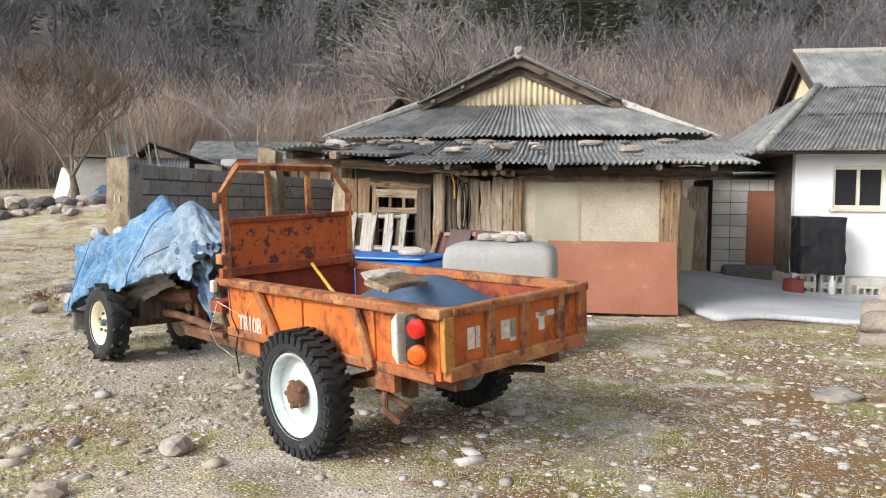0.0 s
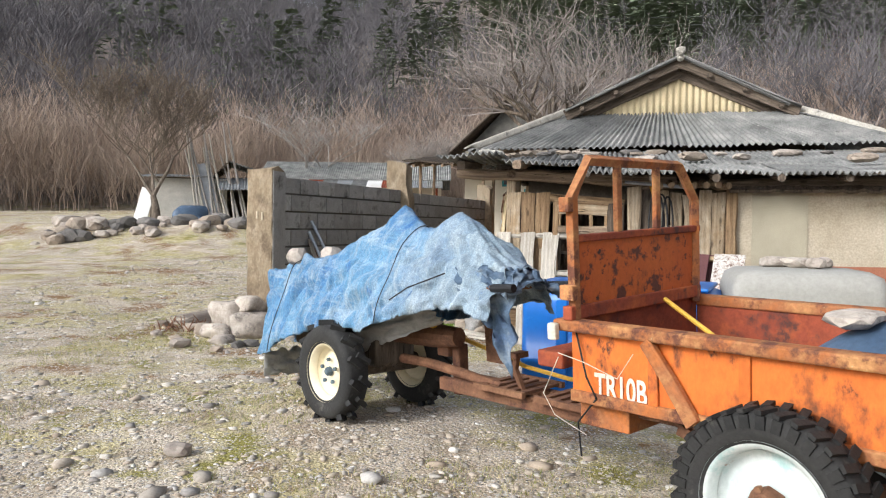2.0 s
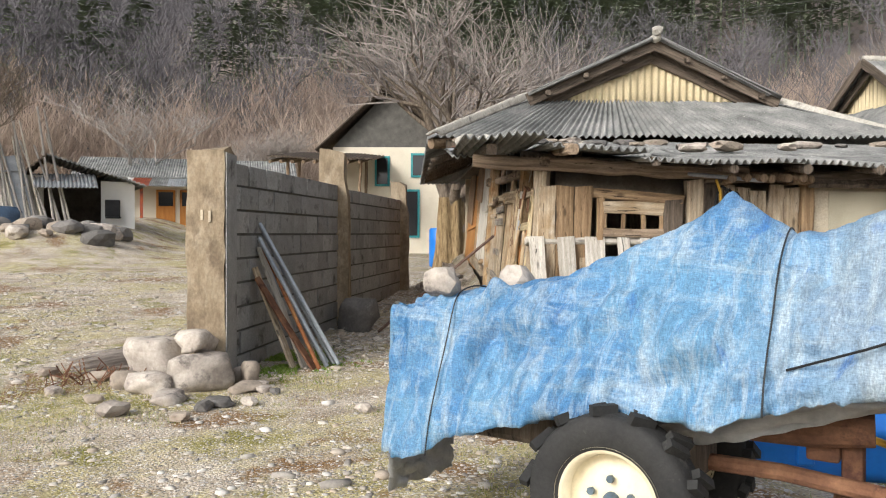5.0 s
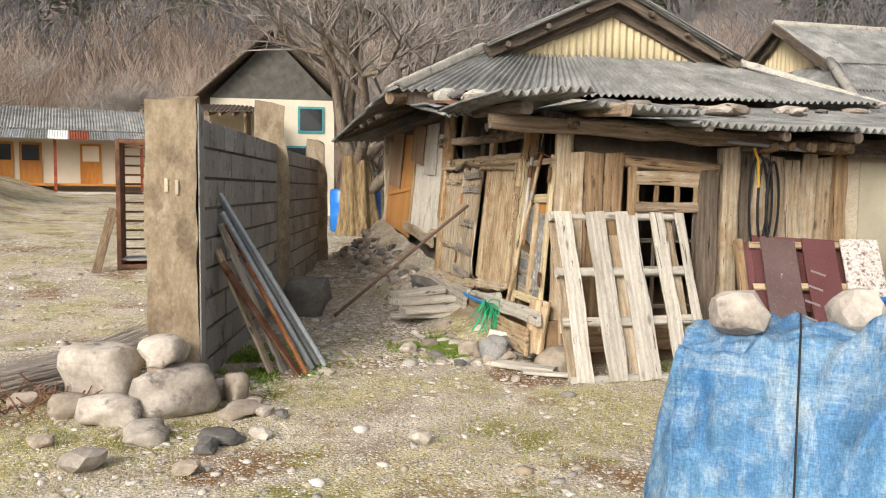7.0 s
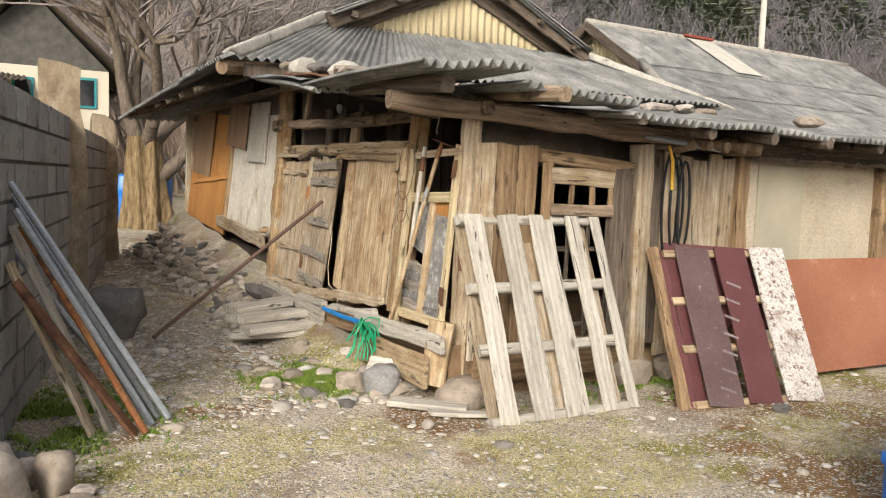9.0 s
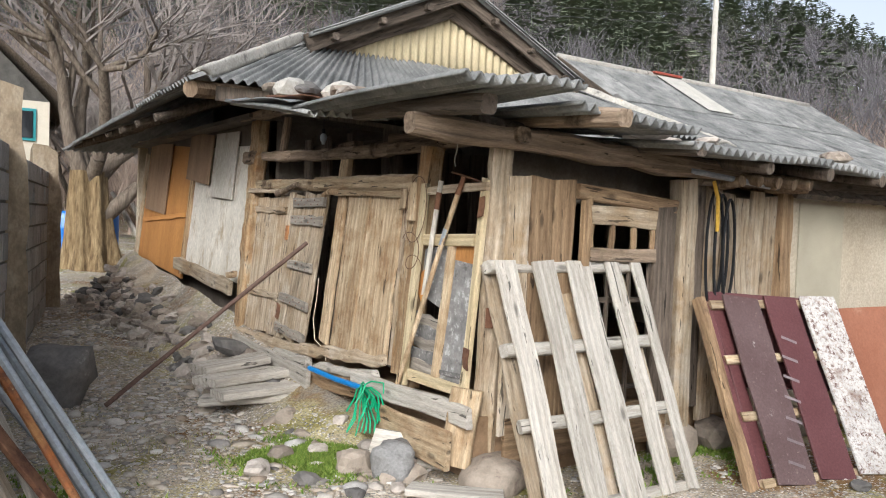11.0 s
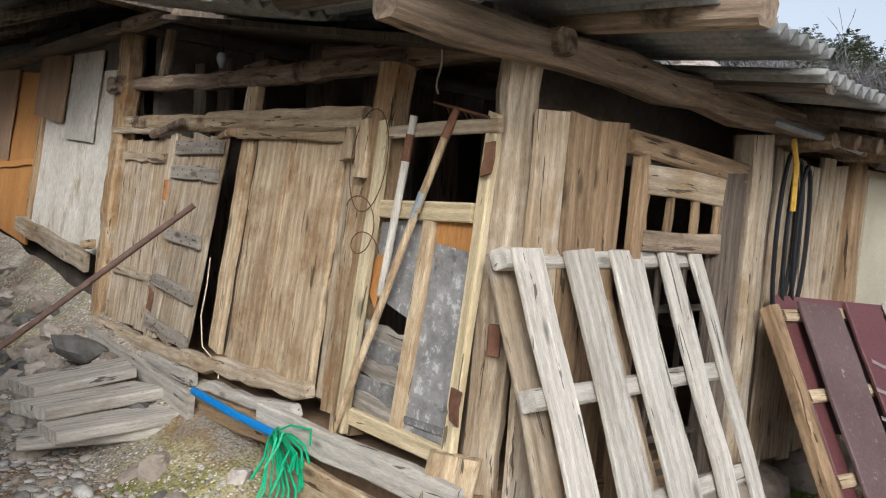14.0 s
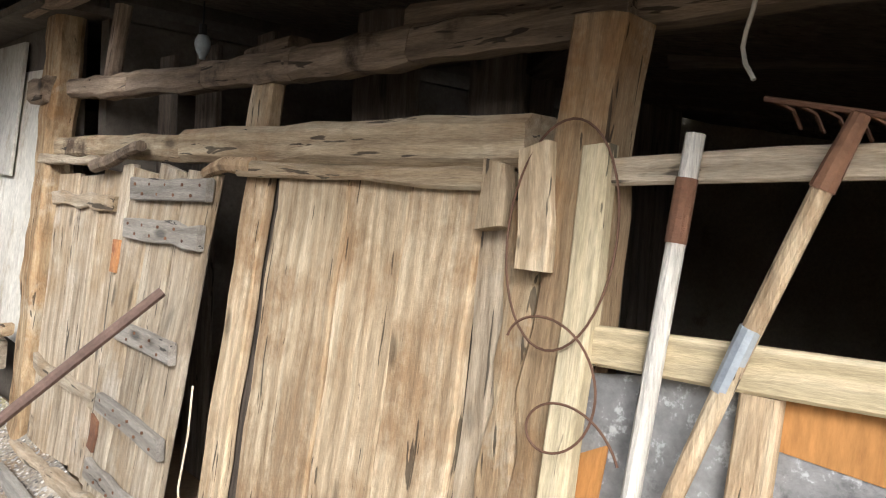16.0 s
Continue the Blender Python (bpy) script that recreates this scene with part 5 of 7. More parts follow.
def cover(u, v):
    """The tarpaulin: u from the front to the handlebars, v from the near hem over the top to the far hem."""
    f = 5.18 - 2.48 * u
    top = np.interp(f, [2.7, 2.85, 3.0, 3.22, 3.4, 3.54, 3.65, 3.76, 4.0, 4.4, 4.76, 5.1, 5.35], [1.14, 1.22, 1.36, 1.48, 1.4, 1.37, 1.42, 1.5, 1.35, 1.2, 1.1, 1.07, 1.0])
    hem = np.interp(f, [2.7, 2.9, 3.2, 3.4, 3.72, 4.1, 4.4, 4.64, 5.0, 5.35], [.88, .92, .9, .84, .74, .72, .66, .58, .42, .38])
    half = np.interp(f, [2.7, 3.2, 3.8, 4.4, 5.0, 5.35], [.27, .34, .36, .38, .36, .24])
    s = 2 * v - 1
    a = abs(s)
    flat = np.interp(f, [2.7, 3.2, 3.8, 4.5, 5.35], [.35, .06, .05, .3, .5])
    if a < flat:
        x, z = half * 1.4 * a, top - .015 * (a / flat) ** 2
    else:
        t = (a - flat) / (1 - flat)
        x0 = half * 1.4 * flat
        x = x0 + (half - x0) * min(1, t ** .8 * 1.05)
        z = top - .015 + (hem - top + .015) * t ** 1.15
    w = .035 * noise.noise((f * 3.1, s * 2.2, 1)) + .06 * (abs(noise.noise((f * 4.5 + s * 1.5, s * 2.5 - f, 4))) - .2) + .04 * (abs(noise.noise((f * 11 + s * 2, s * 5, 6))) - .2) + .008 * noise.noise((f * 26, s * 12, 2))
    for fp in (3.22, 3.76, 4.9):
        ang, far = math.atan2(f - fp, a * .9 + .02), math.hypot(f - fp, a * .9)
        w += .05 * (abs(noise.noise((ang * 3.4, fp, s * .6))) - .22) * min(1, far * 5) * math.exp(-far * 1.3)
    n = Vector((math.copysign(min(1, a * 1.4), s), 0, 1 - a)).normalized()
    hemw = .03 * noise.noise((f * 6, s, 9)) + .014 * noise.noise((f * 34, s, 7)) if a > .96 else 0
    return Vector((.25 + math.copysign(x, s), f, z + hemw)) + n * w * (1.6 if a > .3 else .8)
tc = Build().grid(cover, 210, 90)
front_ring = [cover(0, k / 90) for k in range(91)]
def front_fold(a, b):
    p = front_ring[int(round(a * 90))]
    q = Vector((.25 + (p.x - .25) * .2, 5.24, .45))
    return p + (q - p) * b * .9 + Vector((0, .05 * math.sin(math.pi * b * .5) + .03 * noise.noise((a * 9, b * 5, 3)) * b, 0))
tc.grid(front_fold, 90, 10)
tarp = thing("blue_tarpaulin", tc, M_TARP, "faded blue woven tarpaulin draped over the power tiller", "tarpaulin", m=tiller.matrix_basis, smooth=True, thick=.003)
rag = Build().grid(lambda a, b: (.05 + .4 * a + .06 * noise.noise((a * 9, b * 9, 1)), 2.95 - .34 * b + .07 * noise.noise((a * 9, b * 11, 3)), 1.1 - .1 * b + .1 * math.sin(math.pi * a) + .09 * (abs(noise.noise((a * 8, b * 9, 5))) - .15)), 40, 34)
bunch = empty("bunched_sheeting", tiller.matrix_basis, "torn grey and blue sheeting bunched round the handlebars", "sheeting")
part("crumpled_sheet", rag, M_TARPG, bunch, smooth=True, thick=.004)
part("hanging_strip", Build().grid(lambda a, b: (.02 + .06 * noise.noise((a * 6, b * 6, 11)) + .1 * a, 3.0 - .35 * a + .05 * noise.noise((a * 5, b * 7, 13)), 1.16 - (.22 + .36 * a ** 2.2) * b - .02 + .04 * noise.noise((a * 9, b * 4, 3))), 24, 20), M_TARPG, bunch, "torn strip of dark sheeting", smooth=True, thick=.004)
film_sheet = Build().grid(lambda a, b: (.0 + .05 * noise.noise((a * 5, b * 5, 1)) + .1 * b, 4.15 - .95 * a, .78 + .12 * a - (.28 - .2 * a) * b + .02 * noise.noise((a * 9, b * 6, 2))), 30, 14)
thing("plastic_film", film_sheet, M_CLEAR, "dusty clear plastic film hanging below the tarpaulin", "plastic film", m=tiller.matrix_basis, smooth=True, thick=.002)
film_sheet = Build().grid(lambda a, b: (-.02 + .5 * a, 5.15 + .03 * noise.noise((a * 7, b * 7, 2)), .42 - .2 * b + .04 * noise.noise((a * 8, b * 8, 6))), 14, 10)
thing("plastic_film", film_sheet, M_CLEAR, "crumpled clear plastic film hanging at the tiller front", "plastic film", m=tiller.matrix_basis, smooth=True, thick=.002)
def strap(f, name_mat=M_HOSE, off=.008):
    pts = [cover((5.18 - f) / 2.48, k / 40) for k in range(41)]
    mid = Vector((.25, f, .8))
    for _k in range(6):
        pts = [pts[0]] + [(a + b * 2 + c) / 4 for a, b, c in zip(pts, pts[1:], pts[2:])] + [pts[-1]]
    return [p + (p - mid).normalized() * (off + .022) for p in pts]
for f in (3.56, 4.85):
    part("cord", Build().tube(strap(f), .0032, 6), M_HOSE, tarp, "thin black cord")
part("cord", Build().tube([cover(.675, .1) + Vector((-.03, 0, 0)), cover(.675, .1).lerp(cover(.86, .16), .5) + Vector((-.1, 0, .01)), cover(.86, .16) + Vector((-.04, 0, .02))], .0045, 6), M_HOSE, tarp, "thin black cord")
for f, x, sx in ((5.02, .2, .085), (4.7, .3, .105)):
    p = cover((5.18 - f) / 2.48, .5)
    thing("weight_stone", stone_shape(int(f * 10), sx, .09, .075), M_STONE, "pale stone weighing down the blue tarpaulin", "stone", m=tiller.matrix_basis @ pose(x, f, p.z + .05, 0, 0, 20), group="stones on the tarpaulin")
yh = [(.2, 3.5, .78), (.55, 3.35, .62), (.72, 3.1, .5), (.74, 2.75, .47), (.6, 2.45, .52), (.4, 2.3, .6), (.3, 2.2, .62)]
thing("yellow_hose", Build().tube([tiller.matrix_basis @ Vector(p) for p in yh], .014, 8), M_YELLOW, "long yellow hose slung from tiller to trailer", "hose")

# ---- block wall with pillars ----
def gz(x, y):
    return height(x, y)

def pillar(x0, y0, w, d, top, turn, seed, notch=0.0):
    b = Build()
    n = 12
    r = random.Random(seed)
    for i in range(n + 1):
        z = -.15 + (top + .15) * i / n
        for cx, cy in ((0, 0), (.5, 0), (1, 0), (1, .5), (1, 1), (.5, 1), (0, 1), (0, .5)):
            k = .012
            dz = r.uniform(-.04, .04) if i == n else 0
            cut = notch * (1 if (i >= n - 2 and cx > .6) else 0)
            b.v.append(Vector((cx * w - cut + r.uniform(-k, k), cy * d + r.uniform(-k, k), z + dz - (notch * 1.2 if i == n and cx > .6 else 0))))
    for i in range(n):
        for k in range(8):
            b.f.append((i * 8 + k, i * 8 + (k + 1) % 8, (i + 1) * 8 + (k + 1) % 8, (i + 1) * 8 + k))
    b.f.append(tuple(n * 8 + k for k in range(8)))
    return b, pose(x0, y0, 0, 0, 0, turn)

yard_wall = empty("yard_wall", pose(-4.62, 12.2, 0), "grey cement block wall between rough concrete pillars", "wall")
for x0, y0, w, d, top, seed, notch in ((-4.9, 11.93, .34, .36, 2.12, 1, 0), (-3.6, 15.78, .4, .4, 2.55, 2, .06), (-2.1, 20.0, .36, .36, 2.35, 3, .05)):
    b, m = pillar(x0, y0, w, d, top, -10, seed, notch)
    part("pillar", b, M_CONC, yard_wall, m=yard_wall.matrix_basis.inverted() @ m)
PIL = yard_wall.matrix_basis.inverted() @ pose(-4.9, 11.93, 0, 0, 0, -10)
part("render_coat", Build().box((.352, .0, 0), (.362, .36, 2.08)), M_BLOCK, yard_wall, "grey cement coat on the pillar side", m=PIL)
for x, z, h in ((.13, 1.47, .09), (.2, 1.45, .1)):
    part("pale_patch", Build().box((x, -.018, z), (x + .022, -.006, z + h)), M_CLAY, yard_wall, "pale plaster mark", m=PIL)
block_me = {}
def block_row(a, b, top):
    a, b = Vector(a), Vector(b)
    d = (b - a)
    ang = math.degrees(math.atan2(d.y, d.x))
    L = d.length
    base = pose(a.x, a.y, 0, 0, 0, ang)
    part("mortar_core", Build().box((0, -.055, -.1), (L, .055, top - .02)), M_MORTAR, yard_wall, m=yard_wall.matrix_basis.inverted() @ base)
    bl, bh = .46, .235
    j = 0
    z = -.06
    while z < top - .05:
        x = -(bl / 2) * (j % 2)
        while x < L - .05:
            x0, x1 = max(0, x), min(L, x + bl - .02)
            if x1 - x0 > .08:
                h = min(bh - .022, top - z)
                key = (round(x1 - x0, 2), round(h, 2))
                if key not in block_me:
                    w, hh = key
                    bb = Build()
                    bb.box((0, -.07, 0), (w, .07, hh))
                    me = bb.mesh("block", M_BLOCK)
                    block_me[key] = me
                ob = new("block", block_me[key])
                ob.parent = yard_wall
                ob.matrix_basis = yard_wall.matrix_basis.inverted() @ base @ pose(x0, rng.uniform(-.007, .007), z, 0, 0, rng.uniform(-.6, .6))
            x += bl
        z += bh
        j += 1
block_row((-4.6, 12.27), (-3.4, 15.8), 2.02)
block_row((-3.3, 16.15), (-1.95, 20.05), 2.0)

# ---- stones by the pillar ----
def boulder(x, y, w, h, k, seed, d=None, z=None, label="rounded pale boulder lying at the wall pillar", sub=3, group="boulders by the pillar"):
    ob = thing("boulder" if w > .3 else "stone", stone_shape(seed, w / 1.95, (d or w * .8) / 1.95, h / 1.7, sub, .3), k, label, "stone", m=pose(x, y, (gz(x, y) if z is None else z) + h * .4, 0, 0, seed * 47), group=group, smooth=sub > 2)
    return ob
boulder(-5.2, 12.18, .6, .42, M_STONE, 11, d=.5)
boulder(-4.74, 11.6, .58, .35, M_STONE, 12, d=.4)
boulder(-4.79, 11.78, .44, .2, M_STONE, 13, d=.3, z=.31, label="rounded stone resting on the boulders")
boulder(-4.33, 11.68, .2, .24, M_STONEB, 14, label="egg-shaped brown stone among the boulders")
boulder(-5.13, 11.5, .42, .18, M_STONE, 15, d=.3)
boulder(-4.32, 11.35, .36, .09, M_STONEB, 16, d=.22, label="flat grey slab stone by the boulders")
boulder(-4.93, 11.08, .42, .1, M_STONE, 17, d=.28)
boulder(-4.52, 10.85, .32, .06, M_STONED, 18, d=.2)
boulder(-4.42, 11.88, .18, .16, M_STONE, 20)
boulder(-4.4, 12.05, .16, .14, M_STONED, 21)
boulder(-5.4, 11.75, .26, .16, M_STONEB, 19)
boulder(-3.1, 15.3, .62, .48, M_STONED, 22, label="dark lichen-spotted boulder by the block wall")
small = [(-3.42, 10.4, .17), (-4.75, 10.35, .16), (-5.25, 10.6, .26), (-4.62, 10.68, .18), (-4.28, 10.85, .16), (-5.5, 11.1, .16), (-4.2, 11.3, .14), (-4.1, 11.2, .12), (-4.22, 11.6, .13), (-5.7, 12.1, .22), (-2.64, 12.9, .2), (-2.5, 12.6, .17), (-2.1, 13.1, .15), (-2.35, 13.15, .18), (-2.14, 12.2, .12), (-2.4, 12.25, .12), (-5.9, 11.5, .18), (-6.2, 12.4, .2), (-2.2, 11.6, .1), (.2, 10.6, .14), (-3.0, 5.4, .24), (-1.9, 4.2, .2), (-1.5, 4.9, .22), (-2.9, 4.6, .16), (-3.6, 6.4, .17)]
for i, (x, y, w) in enumerate(small):
    boulder(x, y, w, w * .45, (M_STONE, M_STONEB, M_STONE, M_STONED)[i % 4], 60 + i, sub=2, label="loose stone lying on the yard", group="loose stones")
# rubble foundation along the house side
HM = house.matrix_basis
r3 = random.Random(21)
for i in range(290):
    v = r3.uniform(2.2, 8.8) if i > 16 else r3.uniform(.2, 1.8)
    rise = max(0, (v - 2.2)) * .075
    t = r3.random() ** .8
    u = -.24 - (.34 + .05 * v) * t
    zt = (.26 + rise) * (1 - t) + rise * .5 * t - (.02 if v > 1.6 else .14)
    p = HM @ Vector((u, v, 0))
    zz = max(gz(p.x, p.y) - .01, min(zt, .85))
    w = r3.uniform(.07, .19) * (1.35 if r3.random() > .85 else 1)
    ob = thing("rubble_stone", stone_shape(200 + i, w / 1.5, w * r3.uniform(.55, .9) / 1.5, w * r3.uniform(.35, .65) / 1.5, 2, .5), (M_STONEB, M_STONE, M_STONEB, M_STONE, M_STONED)[i % 5], "rubble stone in the bank below the house", "stone", m=pose(p.x, p.y, zz, r3.uniform(-30, 30), r3.uniform(-30, 30), r3.uniform(0, 360)), group="rubble bank stones")
def bank_point(a, b):
    p = HM @ Vector((-.05 - .85 * a + .08 * noise.noise((a * 3, b * 9, 2)), .5 + 8.4 * b, 0))
    up = (.26 + .05 * 8.3 * b) * (1 - a) ** 1.1 * smooth01(b * 5) + .06 * noise.noise((a * 4, b * 14, 1)) * (1 - a)
    return (p.x, p.y, gz(p.x, p.y) + up - .05 * a - .015)
bank = Build().grid(bank_point, 16, 60)
tagged(thing("earth_bank", bank, M_GROUND, "bank of bare earth and rubble below the house wall", "ground", smooth=True), kind="structure")
thing("post_stone", stone_shape(31, .24, .2, .13, 3, .25), M_STONEB, "broad flat stone under the corner post", "stone", m=HM @ pose(.05, -.02, .06, 0, 0, 20), smooth=True)
thing("foot_slate", stone_shape(37, .22, .13, .09, 2, .5), M_STONED, "dark angular slab at the end of the foot board", "stone", m=HM @ pose(-.42, 3.25, .34, 10, 12, 30))
thing("brick_stone", stone_shape(38, .09, .07, .07, 2, .3), M_EARTH, "orange-brown lump under the dark slab", "stone", m=HM @ pose(-.45, 3.0, .23, 0, 0, 30))
boulder(-2.0, 12.42, .27, .22, M_BLOCK, 33, label="grey pointed stone by the threshold")
boulder(-2.15, 12.62, .24, .16, M_STONEB, 34, sub=2)
for i, (a, b, w) in enumerate((((-.92, 2.6, .3), (-.3, 2.75, .33), .27), ((-.94, 2.38, .24), (-.28, 2.45, .26), .26), ((-.9, 2.18, .17), (-.25, 2.2, .19), .24), ((-.98, 2.3, .12), (-.3, 2.15, .13), .2))):
    board("old_plank", None, HM @ Vector(a), HM @ Vector(b), w, .065, M_WHITE, (0, 0, 1), "split bleached plank stacked on the rubble", category="plank", group="stacked planks", wobble=.006, ragged=.05, step=.25)
board("old_plank", None, (-2.13, 12.12, gz(-2.13, 12.12) + .04), (-1.78, 11.72, gz(-1.78, 11.72) + .05), .16, .04, M_WHITE, (0, 0, 1), "bleached board lying on the ground", category="plank", group="fallen boards")
board("old_plank", None, (-2.05, 11.78, gz(-2.05, 11.78) + .03), (-1.65, 11.55, gz(-1.65, 11.55) + .03), .08, .03, M_WHITE, (0, 0, 1), "bleached board lying on the ground", category="plank", group="fallen boards")
board("old_plank", None, (-1.92, 12.75, .12), (-1.62, 12.35, .1), .2, .05, M_WHITE, (-.6, -.5, .6), "bleached board propped at the threshold", category="plank", group="fallen boards")

# leaning iron rod, broom, rake and hoe
log("iron_rod", None, (-2.86, 14.85, .06), (-1.42, 14.4, 1.33), .019, .019, M_IRON, "long brown iron rod leaning on the stable door", .01, 8, "rod")
broom = empty("garden_broom", Matrix.Translation((-1.64, 13.95, .38)), "green bristle broom with a blue pipe handle on the sill", "broom")
part("handle", Build().tube([(0, 0, 0), (-.07, -.45, .0), (-.14, -.88, .02)], .02, 8), M_BLUEP, broom)
br = Build()
for i in range(26):
    a, c = r3.uniform(-.13, .13), r3.uniform(-.16, .12)
    br.tube([(-.14, -.86, .02), (-.17 + a * .5, -.95, .02 + c * .5), (-.2 + a, -1.02 - r3.uniform(0, .05), -.03 + c), (-.23 + a * 1.3, -1.06, -.1 + c)], .006, 4)
part("bristles", br, M_GREEN, broom)
rake = empty("garden_rake", HM @ pose(0, 0, 0), "long wooden rake leaning on the pine door", "rake")
part("handle", Build().tube([S(.765, .46, -.15), S(.6, .96, -.14), S(.44, 1.46, -.13), S(.35, 1.72, -.125)], .0165, 10), M_STRAW, rake)
part("socket", Build().tube([S(.352, 1.715, -.125), S(.312, 1.825, -.12)], [.0195, .014], 10), M_RUST, rake, "rusty red iron socket")
part("rake_head", Build().tube([S(.46, 1.857, -.115), S(.31, 1.828, -.115), S(.135, 1.79, -.115)], .005, 6), M_RUST, rake)
for k in range(9):
    v = .445 - k * .036
    part("tine", Build().tube([S(v, 1.853 - k * .0075, -.115), S(v - .012, 1.843 - k * .0075, -.07), S(v - .02, 1.815 - k * .0075, -.05)], .003, 4), M_RUST, rake)
part("tape", Build().tube([S(.463, 1.395, -.131), S(.428, 1.5, -.13)], .0178, 10), M_GALV, rake, "silvery tape wrap")
hoe = empty("garden_hoe", HM @ pose(0, 0, 0), "bleached wooden hoe handle leaning on the pine door", "hoe")
part("handle", Build().tube([S(.607, 1.07, -.125), S(.59, 1.45, -.12), S(.572, 1.805, -.115)], .0165, 10), M_WHITE, hoe)
part("sleeve", Build().tube([S(.582, 1.62, -.118), S(.577, 1.73, -.116)], .0185, 10), M_RUST, hoe)
bulb = empty("light_bulb", HM @ pose(.27, 2.97, 2.26), "clear light bulb hanging under the eaves", "bulb")
part("glass", Build().lathe([(.001, -.05), (.022, -.045), (.032, -.025), (.033, -.005), (.026, .02), (.014, .04), (.013, .05)], 14, pose(0, 0, 0, 0, 90, 0)), M_BULB, bulb, smooth=True)
part("socket", Build().tube([(0, 0, .045), (0, 0, .09)], .016, 8).tube([(0, 0, .09), (0, 0, .4)], .004, 4), M_HOSE, bulb)
thing("hanging_rope", Build().tube([HM @ Vector(p) for p in [S(.56 - .02 * math.sin(k * .8) - .006 * k, 2.14 - .03 * k, -.05 - .01 * math.sin(k)) for k in range(9)]], .0045, 5), M_ROPE, "frayed pale rope hanging under the eaves", "rope")
coil = Build().tube([HM @ Vector(S(.82 + .13 * math.sin(a), 1.62 + .22 * math.cos(a), -.13)) for a in [k * .15 for k in range(44)]], .0026, 5)
thing("wire_loop", coil, M_WIRE, "rusty wire loop hung on the door post", "wire")
thing("wire_tail", Build().tube([HM @ Vector(S(v, z, -.16)) for v, z in [(.8 + .09 * math.cos(a * .17) - .002 * a, 1.42 + .08 * math.sin(a * .17) - .004 * a) for a in range(54)]], .0026, 5), M_WIRE, "rusty wire tail on the door post", "wire")
thing("door_string", Build().tube([HM @ Vector(S(v, z, -.12)) for v, z in ((2.21, 1.05), (2.2, .9), (2.22, .72), (2.15, .56), (1.92, .5), (1.91, .43))], .0035, 5), M_TAN, "pale string hanging in the door gap", "string")
# hoses and pipe on the front
for i, (u, d, k) in enumerate(((1.87, .1, M_HOSE), (1.93, .08, M_HOSE), (2.0, .07, M_HOSE))):
    thing("hung_hose", Build().tube([HM @ Vector((u + d * math.sin(a) * (1 if a < math.pi else .8), -.09 - .012 * i, 1.42 + (.42 - .03 * i) * math.cos(a))) for a in [k2 * .33 for k2 in range(20)]], .012, 6), k, "coil of black hose hanging on the plank wall", "hose", group="hung hoses")
thing("yellow_hose_end", Build().tube([HM @ Vector(p) for p in ((1.8, -.12, 1.9), (1.84, -.13, 1.78), (1.85, -.13, 1.55))], .014, 6), M_YELLOW, "yellow hose end hanging on the plank wall", "hose")
thing("eaves_pipe", Build().tube([HM @ Vector((1.5, -.16, 1.95)), HM @ Vector((2.2, -.28, 1.88))], .02, 8), M_GALV, "grey pipe sticking out under the eaves", "pipe")
hasp = thing("rusty_hasp", Build().box((-.012, -.025, -.06), (0, .025, .06)), M_RUST, "rusty iron hasp on the corner post", "hasp", m=HM @ pose(.045, .072, .98, 0, 0, 35), bevel=.004)

# ---- stones on the lower roof ----
r4 = random.Random(8)
for i in range(34):
    u = r4.uniform(-.55, 5.3) if i > 12 else r4.uniform(-.6, 2.0)
    v = r4.uniform(1.7, 2.85) if i % 3 else r4.uniform(.2, 1.6)
    z = 2.05 + .13 * (v + .6) + .06 + (.02 if u < 1 else 0)
    w = r4.uniform(.14, .34)
    thing("roof_stone", stone_shape(400 + i, w / 1.5, w * .7 / 1.5, w * .3 / 1.5, 2, .35), (M_STONEB, M_STONED, M_STONE, M_STONEB)[i % 4], "stone weighing down the corrugated roof", "stone", m=HM @ pose(u, v, z + .03, 0, 0, r4.uniform(0, 360)), group="stones on the roof")
for u, v in ((-.5, 1.9), (-.3, 1.45)):
    thing("concrete_lump", stone_shape(int(u * 50) + 90, .17, .12, .1, 2, .2), M_GREYB, "pale concrete lump on the loose tin", "concrete", m=HM @ pose(u, v, 2.2 + .13 * v + .03, 0, 0, 30), group="lumps on the roof")

# ---- pallets ----
pallet = empty("white_pallet", Matrix.Translation((-1.8, 11.4, 0)), "bleached wooden pallet leaning on the house front", "pallet")
PB, PTL, PTR = Vector((0, 0, 0)), Vector((.09, .56, 1.33)), Vector((1.29, .385, 1.33))
pu, pv = PTR - PTL, PTL - PB
pn = pu.cross(pv).normalized()
if pn.y > 0:
    pn = -pn
for a, b in ((.03, .15), (.25, .39), (.47, .63), (.74, .84), (.93, 1.0)):
    p = PB + pu * ((a + b) / 2) + Vector((0, 0, 0))
    board("slat", pallet, p, p + pv, pu.length * (b - a), .022, M_WHITE, pn, wobble=.007)
for t in (.015, .345, .64, .985):
    p = PB + pv * t - pn * .05
    board("crosspiece", pallet, p - pu * .005, p + pu * 1.01, .06 if t in (.345, .64) else .07, .075, M_WHITE, pv.normalized() * (1 if t > .5 else -1), wobble=.005)
for a, b in ((.0, .1), (.44, .54), (.86, .94)):
    p = PB + pu * ((a + b) / 2) - pn * .1
    board("back_slat", pallet, p, p + pv, pu.length * (b - a), .02, M_GREY, pn)

